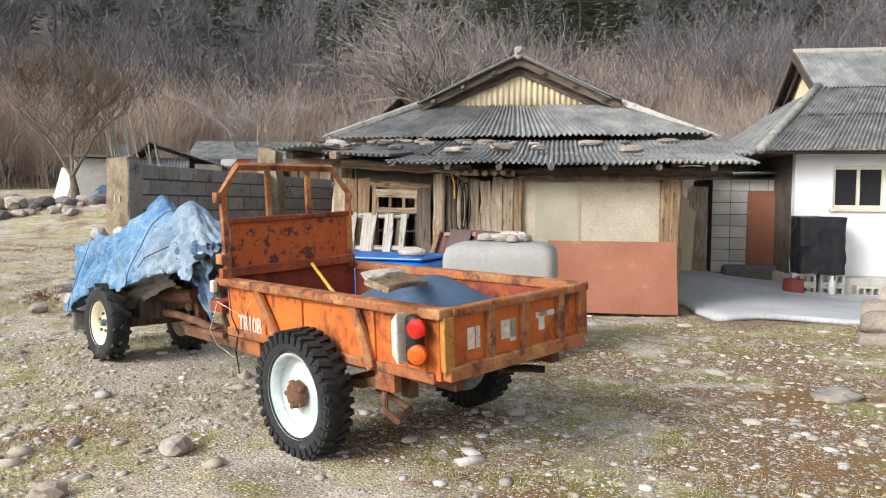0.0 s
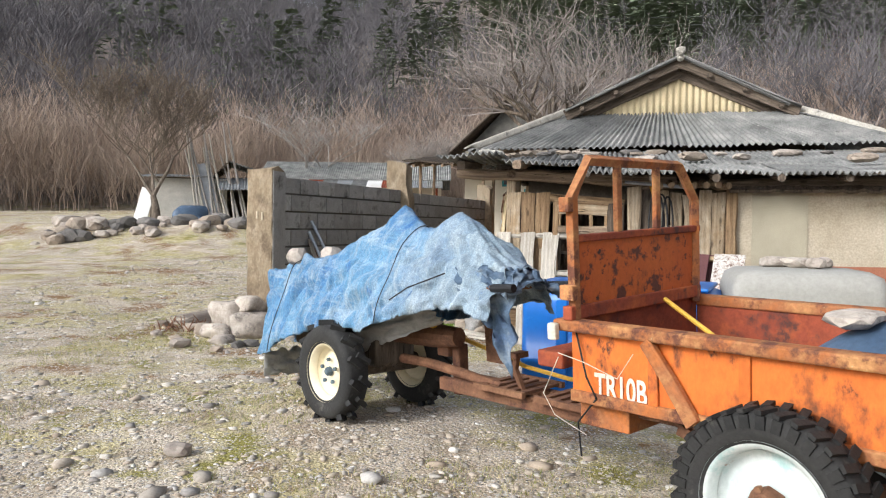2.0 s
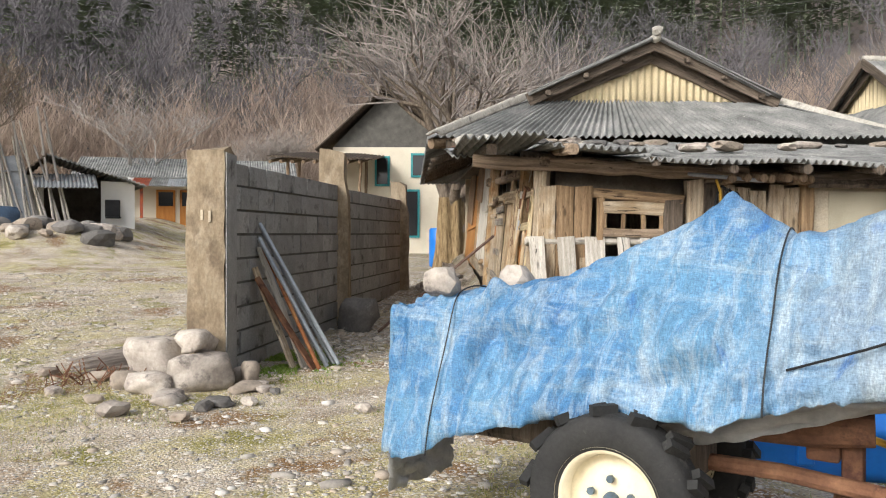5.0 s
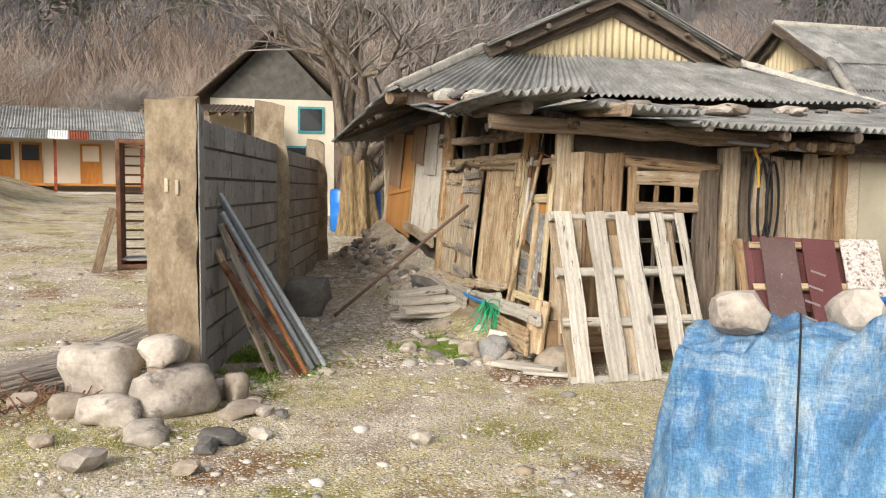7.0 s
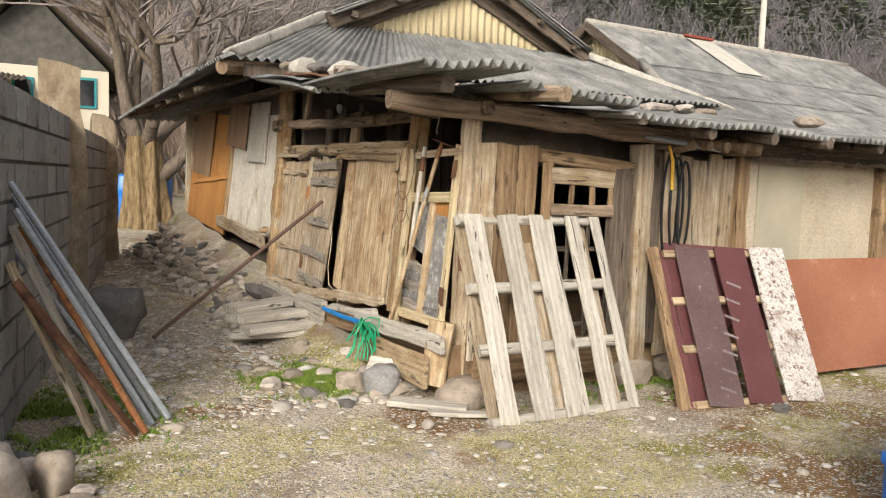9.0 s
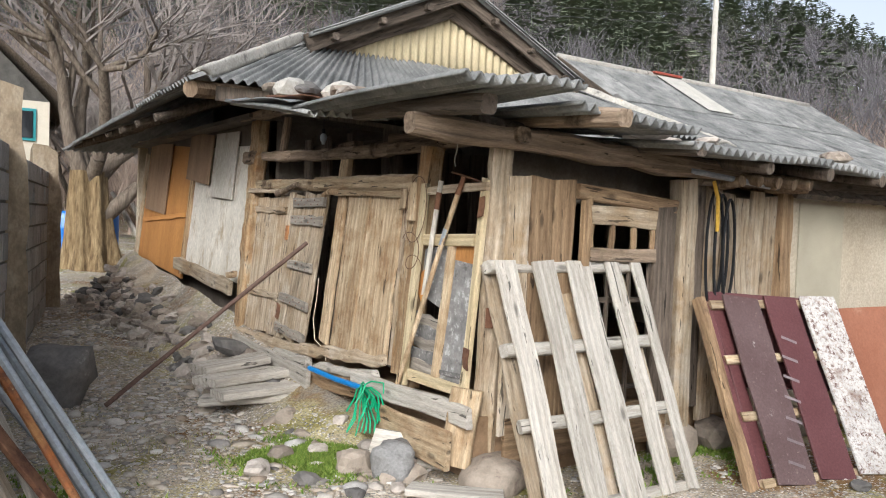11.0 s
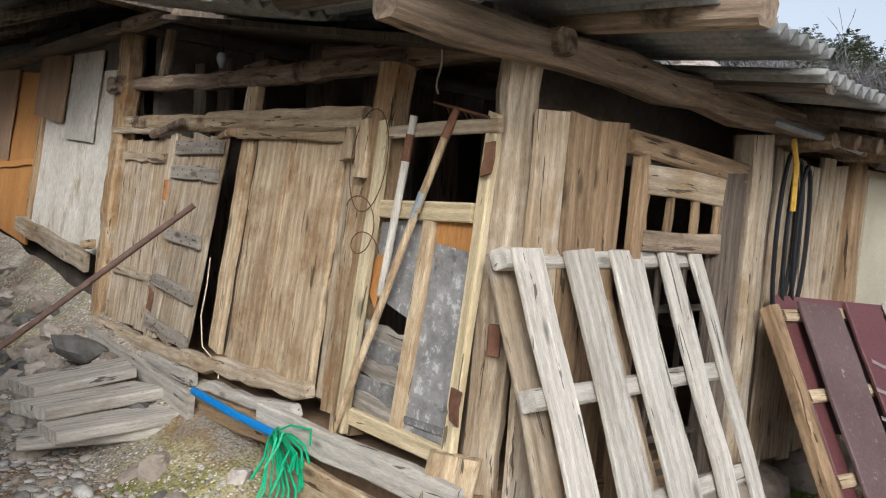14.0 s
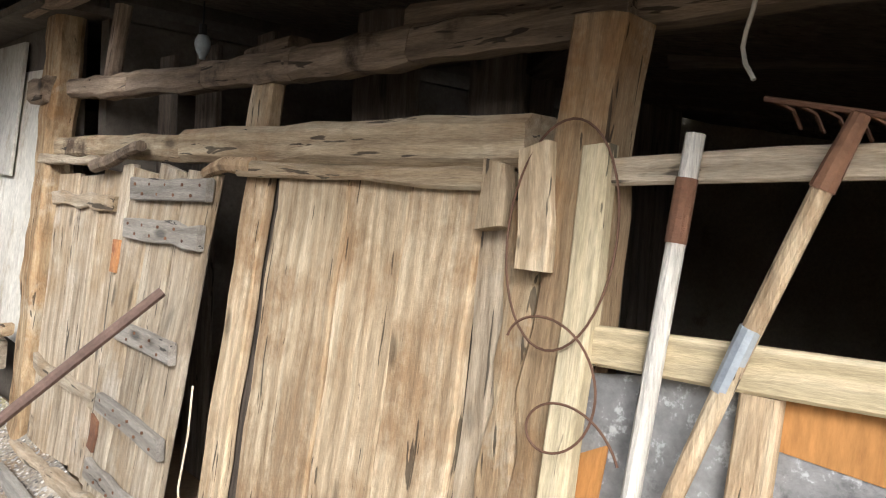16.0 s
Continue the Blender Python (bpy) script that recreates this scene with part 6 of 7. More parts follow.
pallet2 = empty("form_board_pallet", Matrix.Translation((-.12, 11.64, 0)), "pallet of purple form boards leaning on the house", "pallet")
QB, QT = Vector((-.27, -.65, .0)), Vector((.03, -.05, 1.1))
qu = Vector((1.21, -.39, 0.0))
qv = QT - QB
qn = qu.cross(qv).normalized()
if qn.y > 0:
    qn = -qn
for a, b, k, nm, lb in ((.17, .41, M_PURPLE, "form_board", "dark purple film-faced board with worn print"), (.46, .69, M_PURPLE2, "form_board", "plain maroon board"), (.73, 1.0, M_PEEL, "form_board", "board with peeling white paint")):
    p = QB + qu * ((a + b) / 2)
    ob = board(nm, pallet2, p, p + qv, qu.length * (b - a), .02, k, qn, lb, .003)
    if k is M_PURPLE:
        for j in range(7):
            part("print_bar", Build().box((-.07, -.0125, .12 + j * .15), (.06, -.0115, .14 + j * .15), Matrix.Rotation(radians(0), 4, "X")), mat("grey_print", [(.2, .16, .16)], 5, .6, 0), ob, m=pose(0, 0, 0, 0, 18, 0))
for t in (.03, .36, .66, .97):
    p = QB + qv * t - qn * .05
    board("crosspiece", pallet2, p + qu * .1, p + qu * 1.0, .045, .06, M_STRAW, qv.normalized(), wobble=.004)
p = QB - qn * .03
board("side_stud", pallet2, p + qu * .02, p + qu * .02 + qv, .07, .08, M_BROWN, qn)
for a in (.08, .16):
    board("back_board", pallet2, QB + qu * a - qn * .07, QB + qu * a + qv - qn * .07, .1, .02, M_PURPLE2, qn)
board("back_board", pallet2, QB + qu * .55 + qv * .5 - qn * .12, QB + qu * .55 + qv * 1.05 - qn * .12, 1.0, .02, M_PURPLE2, qn)
plate = Build().grid(lambda a, b: HM @ Vector((3.17 + 1.72 * a, -.52 + .3 * b + .012 * math.sin(a * 7), .03 + .95 * b)), 12, 6)
thing("rusty_steel_plate", plate, M_PLATE, "large rust-brown steel plate leaning on the clay wall", "steel plate", thick=.008)

# ---- tanks ----
def rounded_tank(lx, ly, lz, r, ribs):
    b = Build()
    prof = [(0, 0, r * .4), (0, r, 0)]
    n = 10
    rows = []
    for z, ins in ((0, r * .6), (r * .35, r * .15), (r, 0), (lz * .3, 0), (lz * .31, -.012), (lz * .36, -.012), (lz * .37, 0), (lz * .7, 0), (lz - r, 0), (lz - r * .3, r * .2), (lz, r * .75), (lz + .01, r * 1.6)):
        ring = []
        for cx, cy, a0 in ((1, 1, 0), (-1, 1, 90), (-1, -1, 180), (1, -1, 270)):
            for k in range(6):
                a = radians(a0 + k * 18)
                hx, hy = lx / 2 - ins - r * .7, ly / 2 - ins - r * .7
                ring.append(Vector((cx * hx + r * .7 * math.cos(a), cy * hy + r * .7 * math.sin(a), z)))
        rows.append(ring)
    for ring in rows:
        b.v += ring
    m = len(rows[0])
    for i in range(len(rows) - 1):
        for k in range(m):
            b.f.append((i * m + k, i * m + (k + 1) % m, (i + 1) * m + (k + 1) % m, (i + 1) * m + k))
    b.f += [tuple(m - 1 - k for k in range(m)), tuple((len(rows) - 1) * m + k for k in range(m))]
    return b
blue = empty("blue_water_tank", pose(-.68, 8.62, .02, 0, 0, -20), "large blue plastic water tank standing behind the trailer", "tank")
part("body", rounded_tank(1.5, 1.0, .88, .1, True), M_BLUE, blue, smooth=True)
for x in (-.45, .35):
    part("rib", Build().box((x, -.515, .1), (x + .09, -.49, .8)), M_BLUE, blue, bevel=.01)
part("lid", Build().box((-.7, -.45, .89), (.7, .45, .92)), M_BLUE, blue, bevel=.02)
thing("tank_stone", stone_shape(71, .17, .1, .06), M_STONE, "flat pale stone lying on the blue tank", "stone", m=blue.matrix_basis @ pose(.45, -.1, .96))
beige = empty("beige_tank", pose(.62, 8.35, 0, 0, 0, -10), "beige plastic tub standing upside down", "tank")
part("body", rounded_tank(1.08, 1.0, 1.08, .14, False), M_BEIGE, beige, smooth=True)
part("rim", rounded_tank(1.16, 1.08, .1, .06, False), M_BEIGE, beige, smooth=True)
for i, (x, y, w) in enumerate(((-.15, .1, .14), (.02, .05, .16), (.2, .12, .13), (.1, -.12, .1))):
    thing("tank_stone", stone_shape(73 + i, w, w * .7, .05), M_STONE, "pale stone lying on the beige tub", "stone", m=beige.matrix_basis @ pose(x, y, 1.13, 0, 0, 40 * i), group="stones on the tub")

# ---- pipes and bundle by the wall ----
for i, (tx, ty, tz, bx, by, w, k) in enumerate(((-4.3, 12.95, 1.45, -3.5, 12.55, .022, M_GALV), (-4.28, 13.05, 1.38, -3.55, 12.6, .02, M_GALV), (-4.3, 12.8, 1.3, -3.62, 12.5, .024, M_GALV), (-4.26, 12.85, 1.2, -3.7, 12.35, .02, M_RAIL), (-4.3, 13.1, 1.1, -3.6, 12.7, .018, M_GALV))):
    zb = gz(bx, by)
    thing("leaning_pipe", Build().tube([(tx, ty, tz), (bx, by, zb + .01)], w, 8), k, "metal pipe leaning on the block wall" if k is M_GALV else "rust-orange pipe leaning on the block wall", "pipe", group="leaning pipes")
for i, (tx, ty, tz, bx, by, k) in enumerate(((-4.34, 12.75, 1.0, -3.95, 12.5, M_GREY), (-4.3, 12.9, 1.2, -3.85, 12.55, M_WHITE), (-4.32, 12.7, .9, -3.75, 12.4, M_RUST))):
    board("leaning_plank", None, (bx, by, gz(bx, by)), (tx, ty, tz), .09, .025, k, (.8, -.5, .3), "weathered plank leaning on the block wall", category="plank", group="leaning planks")
r5 = random.Random(31)
tw = Build()
for i in range(90):
    a = r5.uniform(-.25, .25)
    x0, y0 = -5.75 + r5.uniform(-.3, .2), 12.55 + r5.uniform(-.3, .3)
    z0 = gz(x0, y0) + r5.uniform(.02, .16)
    tw.tube([(x0, y0, z0), (x0 + .5, y0 + .1 + a * .4, z0 + .08), (x0 + 1.0, y0 + .22 + a, z0 + r5.uniform(.05, .3))], r5.uniform(.004, .008), 4)
tagged(thing("brushwood_bundle", tw, M_TWIG, "bundle of grey brushwood sticks on the ground by the pillar", "brushwood"), kind="stuff")
rl = Build()
for i in range(60):
    x0, y0 = -5.7 + r5.uniform(-.35, .4), 12.0 + r5.uniform(-.25, .3)
    z0 = gz(x0, y0)
    rl.tube([(x0, y0, z0 + .02), (x0 + r5.uniform(-.15, .15), y0 + r5.uniform(-.15, .15), z0 + r5.uniform(.04, .18))], .006, 4)
tagged(thing("rusty_scrap_litter", rl, M_RUST, "rust-brown scrap and dead fern litter by the boulders", "litter"), kind="stuff")
# rusty metal frame standing behind the pillar, with machine
fr = empty("rusty_rack", pose(-5.2, 19.4, gz(-5.1, 19.4), 0, 0, -6) @ Matrix.Scale(1.25, 4), "tall rusty steel frame with mesh sides standing in the yard", "rack")
for x in (0, .62):
    for y in (0, .5):
        part("upright", Build().box((x, y, 0), (x + .05, y + .05, 1.62)), M_RUST, fr)
for z in (.02, 1.58):
    for y in (0, .5):
        part("rail", Build().box((.05, y, z), (.62, y + .05, z + .05)), M_RUST, fr)
    for x in (0, .62):
        part("rail", Build().box((x, .05, z), (x + .05, .5, z + .05)), M_RUST, fr)
for k in range(13):
    part("mesh_bar", Build().box((.02, .05, .1 + k * .12), (.03, .5, .125 + k * .12)), M_RUST, fr)
    part("mesh_bar", Build().box((.05, .51, .1 + k * .12), (.62, .52, .125 + k * .12)), M_RUST, fr)
for k in range(4):
    part("mesh_bar", Build().box((.018, .12 + k * .1, .06), (.028, .14 + k * .1, 1.58)), M_RUST, fr)
part("side_sheet", Build().box((.034, .052, .08), (.042, .498, 1.57)), M_RUST, fr, "rusty sheet side")
part("shelf", Build().box((.05, .05, .12), (.62, .5, .14)), M_TIN, fr)
board("leaning_plank", None, (-5.5, 19.1, gz(-5.5, 19.1)), (-5.24, 19.5, gz(-5.2, 19.5) + .95), .13, .05, M_LOG, (0, -1, 0), "slab of wood leaning on the rusty frame", category="plank")
mill = empty("blue_machine", pose(-4.1, 20.6, gz(-4.1, 20.6), 0, 0, 10) @ Matrix.Scale(1.2, 4), "blue grain milling machine standing behind the wall", "machine")
part("drum", Build().tube([(0, 0, .9), (0, 0, 1.1), (0, .05, 1.5), (0, .05, 1.55)], [.2, .25, .25, .15], 14), M_BLUE, mill, smooth=True)
part("frame", Build().box((-.2, -.15, .15), (.2, .25, .9)), M_BLUE, mill, bevel=.03)
part("bucket", Build().tube([(-.35, .1, 1.0), (-.35, .1, 1.5)], [.12, .16], 12), M_AMBER, mill, "orange plastic bucket")
part("sack", stone_shape(55, .3, .25, .35, 2, .2), M_TAN, mill, m=pose(-.15, -.2, .35))

# ---- white house with its yard ----
white = empty("white_farmhouse", pose(6.8, 15.85, -.2, 0, 0, -8), "white plastered farmhouse with a grey corrugated hip roof", "house")
part("front_wall", Build().box((0, 0, .35), (.7, .2, 2.75)).box((.7, 0, .35), (1.66, .2, 1.65)).box((.7, 0, 2.48), (1.66, .2, 2.75)).box((1.66, 0, .35), (11, .2, 2.75)), M_WALLW, white, "white plastered wall")
# dark brown side, much darker than the white front
part("side_wall", Build().box((-.02, .2, .2), (.16, 8.8, 2.75)), M_DARKWALL, white, "dark brown side wall")
part("rear_wall", Build().box((0, 8.8, .2), (11, 9.0, 2.75)), M_WALLW, white)
part("far_wall", Build().box((10.9, .2, .2), (11, 8.8, 2.75)), M_WALLW, white)
part("plinth", Build().box((-.1, -.5, -.1), (11, 8.9, .36)), M_GREYB, white, "rough concrete plinth", bevel=.03)
win = part("window", Build().box((.7, .06, 1.65), (.76, .16, 2.48)).box((1.6, .06, 1.65), (1.66, .16, 2.48)).box((.76, .06, 1.65), (1.6, .16, 1.72)).box((.76, .06, 2.41), (1.6, .16, 2.48)).box((1.15, .07, 1.72), (1.21, .15, 2.41)), M_CREAMP, white, "cream-framed sliding window")
for a, b in ((.76, 1.15), (1.21, 1.6)):
    part("pane", Build().box((a, .1, 1.72), (b, .106, 2.41)), M_GLASS, win)
part("window_sill", Build().box((.64, -.05, 1.6), (1.72, .1, 1.65)), M_CREAMP, win)
part("curtain_wall", Build().box((.5, 1.5, .3), (2.6, 1.55, 2.7)), M_CREAMW, white)
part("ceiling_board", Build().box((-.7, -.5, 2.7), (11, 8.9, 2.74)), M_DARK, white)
roof_sheets(white, "roof_sheet", (-.8, -.65, 2.72), (11.3, -.65, 2.72), (1.4, 3.1, 4.42), (10.5, 3.1, 4.42), 10, 2, M_SLATE, seed=31)
roof_sheets(white, "roof_sheet", (1.2, 3.0, 4.38), (11, 3.0, 4.38), (1.2, 4.8, 5.52), (11, 4.8, 5.52), 9, 1, M_SLATE, seed=32)
roof_sheets(white, "roof_sheet", (11, 6.6, 4.38), (1.2, 6.6, 4.38), (11, 4.8, 5.52), (1.2, 4.8, 5.52), 9, 1, M_SLATE, seed=33)
roof_sheets(white, "roof_sheet", (-.8, 9.6, 2.7), (-.8, -.65, 2.72), (1.45, 6.6, 4.4), (1.45, 3.0, 4.4), 8, 1, M_SLATE, seed=34)
part("gable_sheet", Build().grid(lambda a, b: (1.55 + .015 * math.sin(a * 150), 3.0 + 3.6 * a, 4.3 + (1.18 - abs(a - .5) * 2.34) * b), 100, 2), M_GABLE, white, "cream gable cladding")
for s in (-1, 1):
    board("bargeboard", white, (1.18, 4.8 + s * 1.95, 4.22), (1.18, 4.8, 5.45), .2, .05, M_DARK, SIDE)
    board("bargeboard", white, (1.4, 4.8 + s * 1.8, 4.22), (1.4, 4.8, 5.35), .2, .05, M_DARK, SIDE)
part("ridge_cap", Build().tube([(1.2 + k * 1.2, 4.8, 5.53) for k in range(9)], .09, 8), M_CAP, white, smooth=True)
part("hip_cap", Build().tube([(-.82 + 2.1 * t, -.66 + 3.7 * t, 2.74 + 1.7 * t) for t in (0, .25, .5, .75, 1)], .09, 8), M_CAP, white, smooth=True)
part("patch_sheet", Build().grid(lambda a, b: (4.3 + .9 * a, 3.1 + 1.6 * b, 4.47 + 1.0 * b + .06), 3, 3), M_GREYB, white, "bright patch sheet on the roof", thick=.01)
part("red_ridge_tile", Build().box((4.2, 4.65, 5.56), (5.2, 4.95, 5.62)), M_REDB, white, bevel=.02)
shed_m = pose(5.35, 17.5, -.2, 0, 0, -8)
annex = empty("block_annex", shed_m, "pale concrete block annex with a rusty door", "annex")
part("core_wall", Build().box((.4, .03, 0), (1.9, 2.5, 2.3)), M_MORTAR, annex)
for j in range(9):
    for i in range(4):
        part("block", Build().box((.4 + i * .38 - (.0 if j % 2 else .0), 0, .02 + j * .25), (.4 + i * .38 + .365, .05, .02 + j * .25 + .235)), M_GREYB, annex)
part("door_leaf", Build().box((1.1, -.12, .45), (1.85, -.06, 2.0)), M_PLATE, annex, "rust-brown sheet metal door", bevel=.01)
part("plank_door", Build().box((-.1, -.05, .2), (.3, -.01, 2.1)), M_GREY, annex)
part("ledge", Build().box((.6, -.4, 0), (2.0, -.05, .45)), M_STONED, annex, bevel=.06)
part("lean_roof", corrugated((-.3, -.3, 2.35), (2.2, -.3, 2.4), (-.3, 2.6, 2.5), (2.2, 2.6, 2.5)), M_SLATE, annex, thick=.012)
board("yellow_sheet", None, (5.05, 17.2, -.18), (5.25, 17.5, 1.6), .35, .03, M_GABLE, (0, -1, 0), "pale yellow panel leaning between the houses", category="sheet")
wash = Build()
def bag(a, b):
    th = a * 2 * math.pi
    z = .36 + 1.06 * min(1, b * 1.25)
    k = 1 if b < .8 else max(0, 1 - (b - .8) / .2)
    sq = 1 / max(abs(math.cos(th)), abs(math.sin(th))) ** .75
    w = .03 * noise.noise((math.cos(th) * 3, math.sin(th) * 3, b * 7)) + .02 * noise.noise((math.cos(th) * 8, math.sin(th) * 8, b * 5))
    return Vector(((.44 * sq * k + w) * math.cos(th), (.32 * sq * k + w) * math.sin(th), z + (.03 * noise.noise((a * 8, b, 1)))))
wash.grid(bag, 56, 30)
thing("wrapped_machine", wash, M_BLACK, "appliance wrapped in shiny black plastic sheeting", "appliance", m=white.matrix_basis @ pose(.3, -.5, .08), smooth=True)
for i in range(2):
    blk = Build().box((0, 0, 0), (.42, .2, .05)).box((0, 0, .16), (.42, .2, .21)).box((0, 0, .05), (.04, .2, .16)).box((.13, 0, .05), (.16, .2, .16)).box((.26, 0, .05), (.29, .2, .16)).box((.38, 0, .05), (.42, .2, .16)).box((0, .15, .05), (.42, .2, .16))
    for j in range(2):
        thing("hollow_block", blk, M_GREYB, "hollow cement block stacked under the wrapped appliance", "block", m=white.matrix_basis @ pose(-.2 + i * .5, -.75, .02 + j * .215), group="hollow blocks")
thing("hollow_block", blk, M_GREYB, "hollow cement block lying by the white house", "block", m=white.matrix_basis @ pose(.95, -.7, .02), group="hollow blocks")
thing("gas_bottle", Build().tube([(0, 0, 0), (0, 0, .3), (0, 0, .36), (0, 0, .42)], [.06, .06, .03, .025], 10), M_WALLW, "small white bottle by the blocks", "bottle", m=white.matrix_basis @ pose(.45, -.9, .0), smooth=True)
tub = Build().tube([(0, 0, 0), (0, 0, .38)], [.19, .17], 18, caps=False).tube([(0, 0, .02), (0, 0, .03)], .18, 18)
thing("red_tub", tub, M_REDB, "dark red plastic tub standing on the concrete", "tub", m=white.matrix_basis @ pose(-.25, -1.0, -.02), thick=.008)
slab = Build().grid(lambda a, b: (lambda x, y: (x, y, height(x, y, False) + .035))(3.5 + 9.5 * a + .25 * noise.noise((b * 6, 0, 1)) * (1 - a), 10.4 + .5 * noise.noise((a * 7, 1, 0)) * (1 - b) + 9 * b), 30, 30)
thing("concrete_yard", slab, M_SLAB, "pale concrete slab of the yard before the white house", "pavement", kind="structure", smooth=True, thick=.06)
for i, (x, y, w, h) in enumerate(((5.3, 9.9, .6, .4), (5.75, 10.1, .6, .5), (5.1, 9.5, .5, .3), (5.6, 9.6, .55, .35), (5.9, 9.3, .5, .3), (5.5, 9.9, .4, .3), (4.6, 8.7, .4, .14), (3.0, 6.3, .4, .07))):
    boulder(x, y, w, h, M_STONE if i % 2 else M_STONEB, 120 + i, z=gz(x, y) + (.3 if i == 5 else 0), label="stone of the heap by the concrete yard", group="heap stones")

# ---- far houses and sheds ----
def wall_house(name, m, lx, ly, zw, zr, over, wall_mat, roof_mat, label, ridge_x=True):
    h = empty(name, m, label, "house")
    part("wall", Build().box((0, 0, -.6), (lx, .15, zw)).box((0, ly - .15, -.6), (lx, ly, zw)).box((0, .15, -.6), (.15, ly - .15, zw)).box((lx - .15, .15, -.6), (lx, ly - .15, zw)), wall_mat, h)
    if ridge_x:
        part("roof", corrugated((-over, -.02, zw + .12), (lx + over, -.02, zw + .12), (-over, ly / 2, zr), (lx + over, ly / 2, zr), pitch=.12), roof_mat, h, thick=.03)
        part("roof", corrugated((lx + over, ly + over, zw - .1), (-over, ly + over, zw - .1), (lx + over, ly / 2, zr), (-over, ly / 2, zr), pitch=.12), roof_mat, h, thick=.03)
        for x in (0, lx - .1):
            part("gable", Build().prism([(x, 0, zw), (x, ly, zw), (x, ly / 2, zr)], (.1, 0, 0)), wall_mat, h)
    else:
        part("roof", corrugated((-over, ly + over, zw - .15), (-over, -over, zw - .15), (lx / 2, ly + over, zr), (lx / 2, -over, zr), pitch=.12), roof_mat, h, thick=.03)
        part("roof", corrugated((lx + over, -over, zw - .15), (lx + over, ly + over, zw - .15), (lx / 2, -over, zr), (lx / 2, ly + over, zr), pitch=.12), roof_mat, h, thick=.03)
        part("gable", Build().prism([(0, 0, zw), (lx, 0, zw), (lx / 2, 0, zr - .1)], (0, .1, 0)), M_MORTAR, h)
    return h
longh = wall_house("long_house", pose(-13.5, 43.2, 1.25, 0, 0, 3.5), 9.2, 5, 2.5, 3.7, .5, M_CREAMW, M_SLATE, "low cream house with orange doors and a tin porch roof")
for x in (1.2, 3.2, 4.25, 6.55):
    d = part("door", Build().box((x, -.04, .35), (x + .85, -.005, 2.05)), M_DOOR, longh, "orange wooden door")
    part("pane", Build().box((x + .1, -.06, 1.3), (x + .75, -.045, 1.95)), M_GLASS if x != 6.55 else M_CREAMW, d)
for x in (.2, 2.6, 5.55, 8.9):
    part("porch_post", Build().box((x, -1.0, -.1), (x + .12, -.88, 2.3)), M_REDRUST, longh)
part("porch_floor", Build().box((0, -.9, .25), (9.2, -.05, .35)), M_DOOR, longh)
part("porch_base", Build().box((-.3, -1.2, -.5), (9.5, -.0, .0)), M_GREYB, longh)
for i in range(12):
    part("porch_sheet", corrugated((i * .78 - .1, -1.5, 2.15), (i * .78 + .68, -1.5, 2.15), (i * .78 - .1, .1, 2.6), (i * .78 + .68, .1, 2.6), pitch=.1), (M_TIN, M_SLATE, M_WALLW, M_REDRUST, M_SLATE)[i % 5], longh, thick=.02)
backh = wall_house("back_house", pose(-2.7, 31.2, 1.0, 0, 0, -12), 3.7, 6, 3.2, 5.2, .5, M_CREAMW, M_DARK, "cream house with teal windows and a dark steep roof", False)
for x, z, w, h in ((1.4, 1.9, .5, 1.0), (2.6, 2.2, .8, .8), (2.2, .2, .7, 1.6)):
    f = part("window", Build().box((x, -.05, z), (x + w, -.005, z + h)), M_TEAL, backh, "teal painted window frame")
    part("pane", Build().box((x + .07, -.07, z + .07), (x + w - .07, -.055, z + h - .07)), M_GLASS, f)
lean = empty("pole_lean_to", pose(-4.2, 29.0, .7, 0, 0, -10), "rickety pole lean-to with stacked timber", "lean-to")
for x, y in ((0, 0), (2.2, 0), (0, 2), (2.2, 2)):
    log("pole", lean, (x, y, -.3), (x + .05, y, 2.9 + .2 * (y > 1)), .06, .05, M_LOG)
for k in range(9):
    log("roof_pole", lean, (-.4 + k * .33, -.5, 2.75), (-.3 + k * .33, 2.6, 3.15), .05, .04, M_LOG)
part("roof_sheet", corrugated((-.5, -.4, 2.9), (2.8, -.4, 2.85), (-.5, 2.5, 3.3), (2.8, 2.5, 3.25), pitch=.12, rough=.03), M_DARK, lean, thick=.03)

shed = empty("tumbledown_shed", pose(-15.2, 31.9, 1.5, 0, 0, 17), "tumbledown grey shed with propped poles and tin roof", "shed")
part("wall", Build().box((.4, 0, -.5), (3.2, .1, 1.7)), M_GREYB, shed)
part("wall", Build().box((5.0, .6, -.5), (6.1, .7, 1.6)), M_WALLW, shed)
part("wall", Build().box((0, 2.8, -.5), (6.1, 2.9, 1.9)).box((6.0, .7, -.5), (6.1, 2.8, 1.6)).box((.3, .1, -.5), (.4, 2.8, 1.7)), M_DARKWALL, shed)
part("roof", corrugated((2.6, -.3, 1.75), (3.3, -.3, 2.4), (2.6, 3, 1.75), (3.3, 3, 2.4), pitch=.15), M_DARK, shed, thick=.04)
part("roof", corrugated((6.4, -.2, 1.45), (3.3, -.2, 2.4), (6.4, 3, 1.45), (3.3, 3, 2.4), pitch=.15), M_SLATE, shed, thick=.04)
part("roof", corrugated((0, -.3, 1.75), (2.7, -.3, 1.8), (0, 3, 2.0), (2.7, 3, 2.0), pitch=.15), M_TIN, shed, thick=.03)
part("porch_roof", corrugated((2.9, -.9, 1.25), (4.8, -.9, 1.3), (2.9, .3, 1.75), (4.8, .3, 1.8), pitch=.12), M_TIN, shed, thick=.02)
part("tarp_cover", stone_shape(91, .8, .5, .5, 3, .25), M_TARPD, shed, m=pose(1.9, -.35, .2), smooth=True)
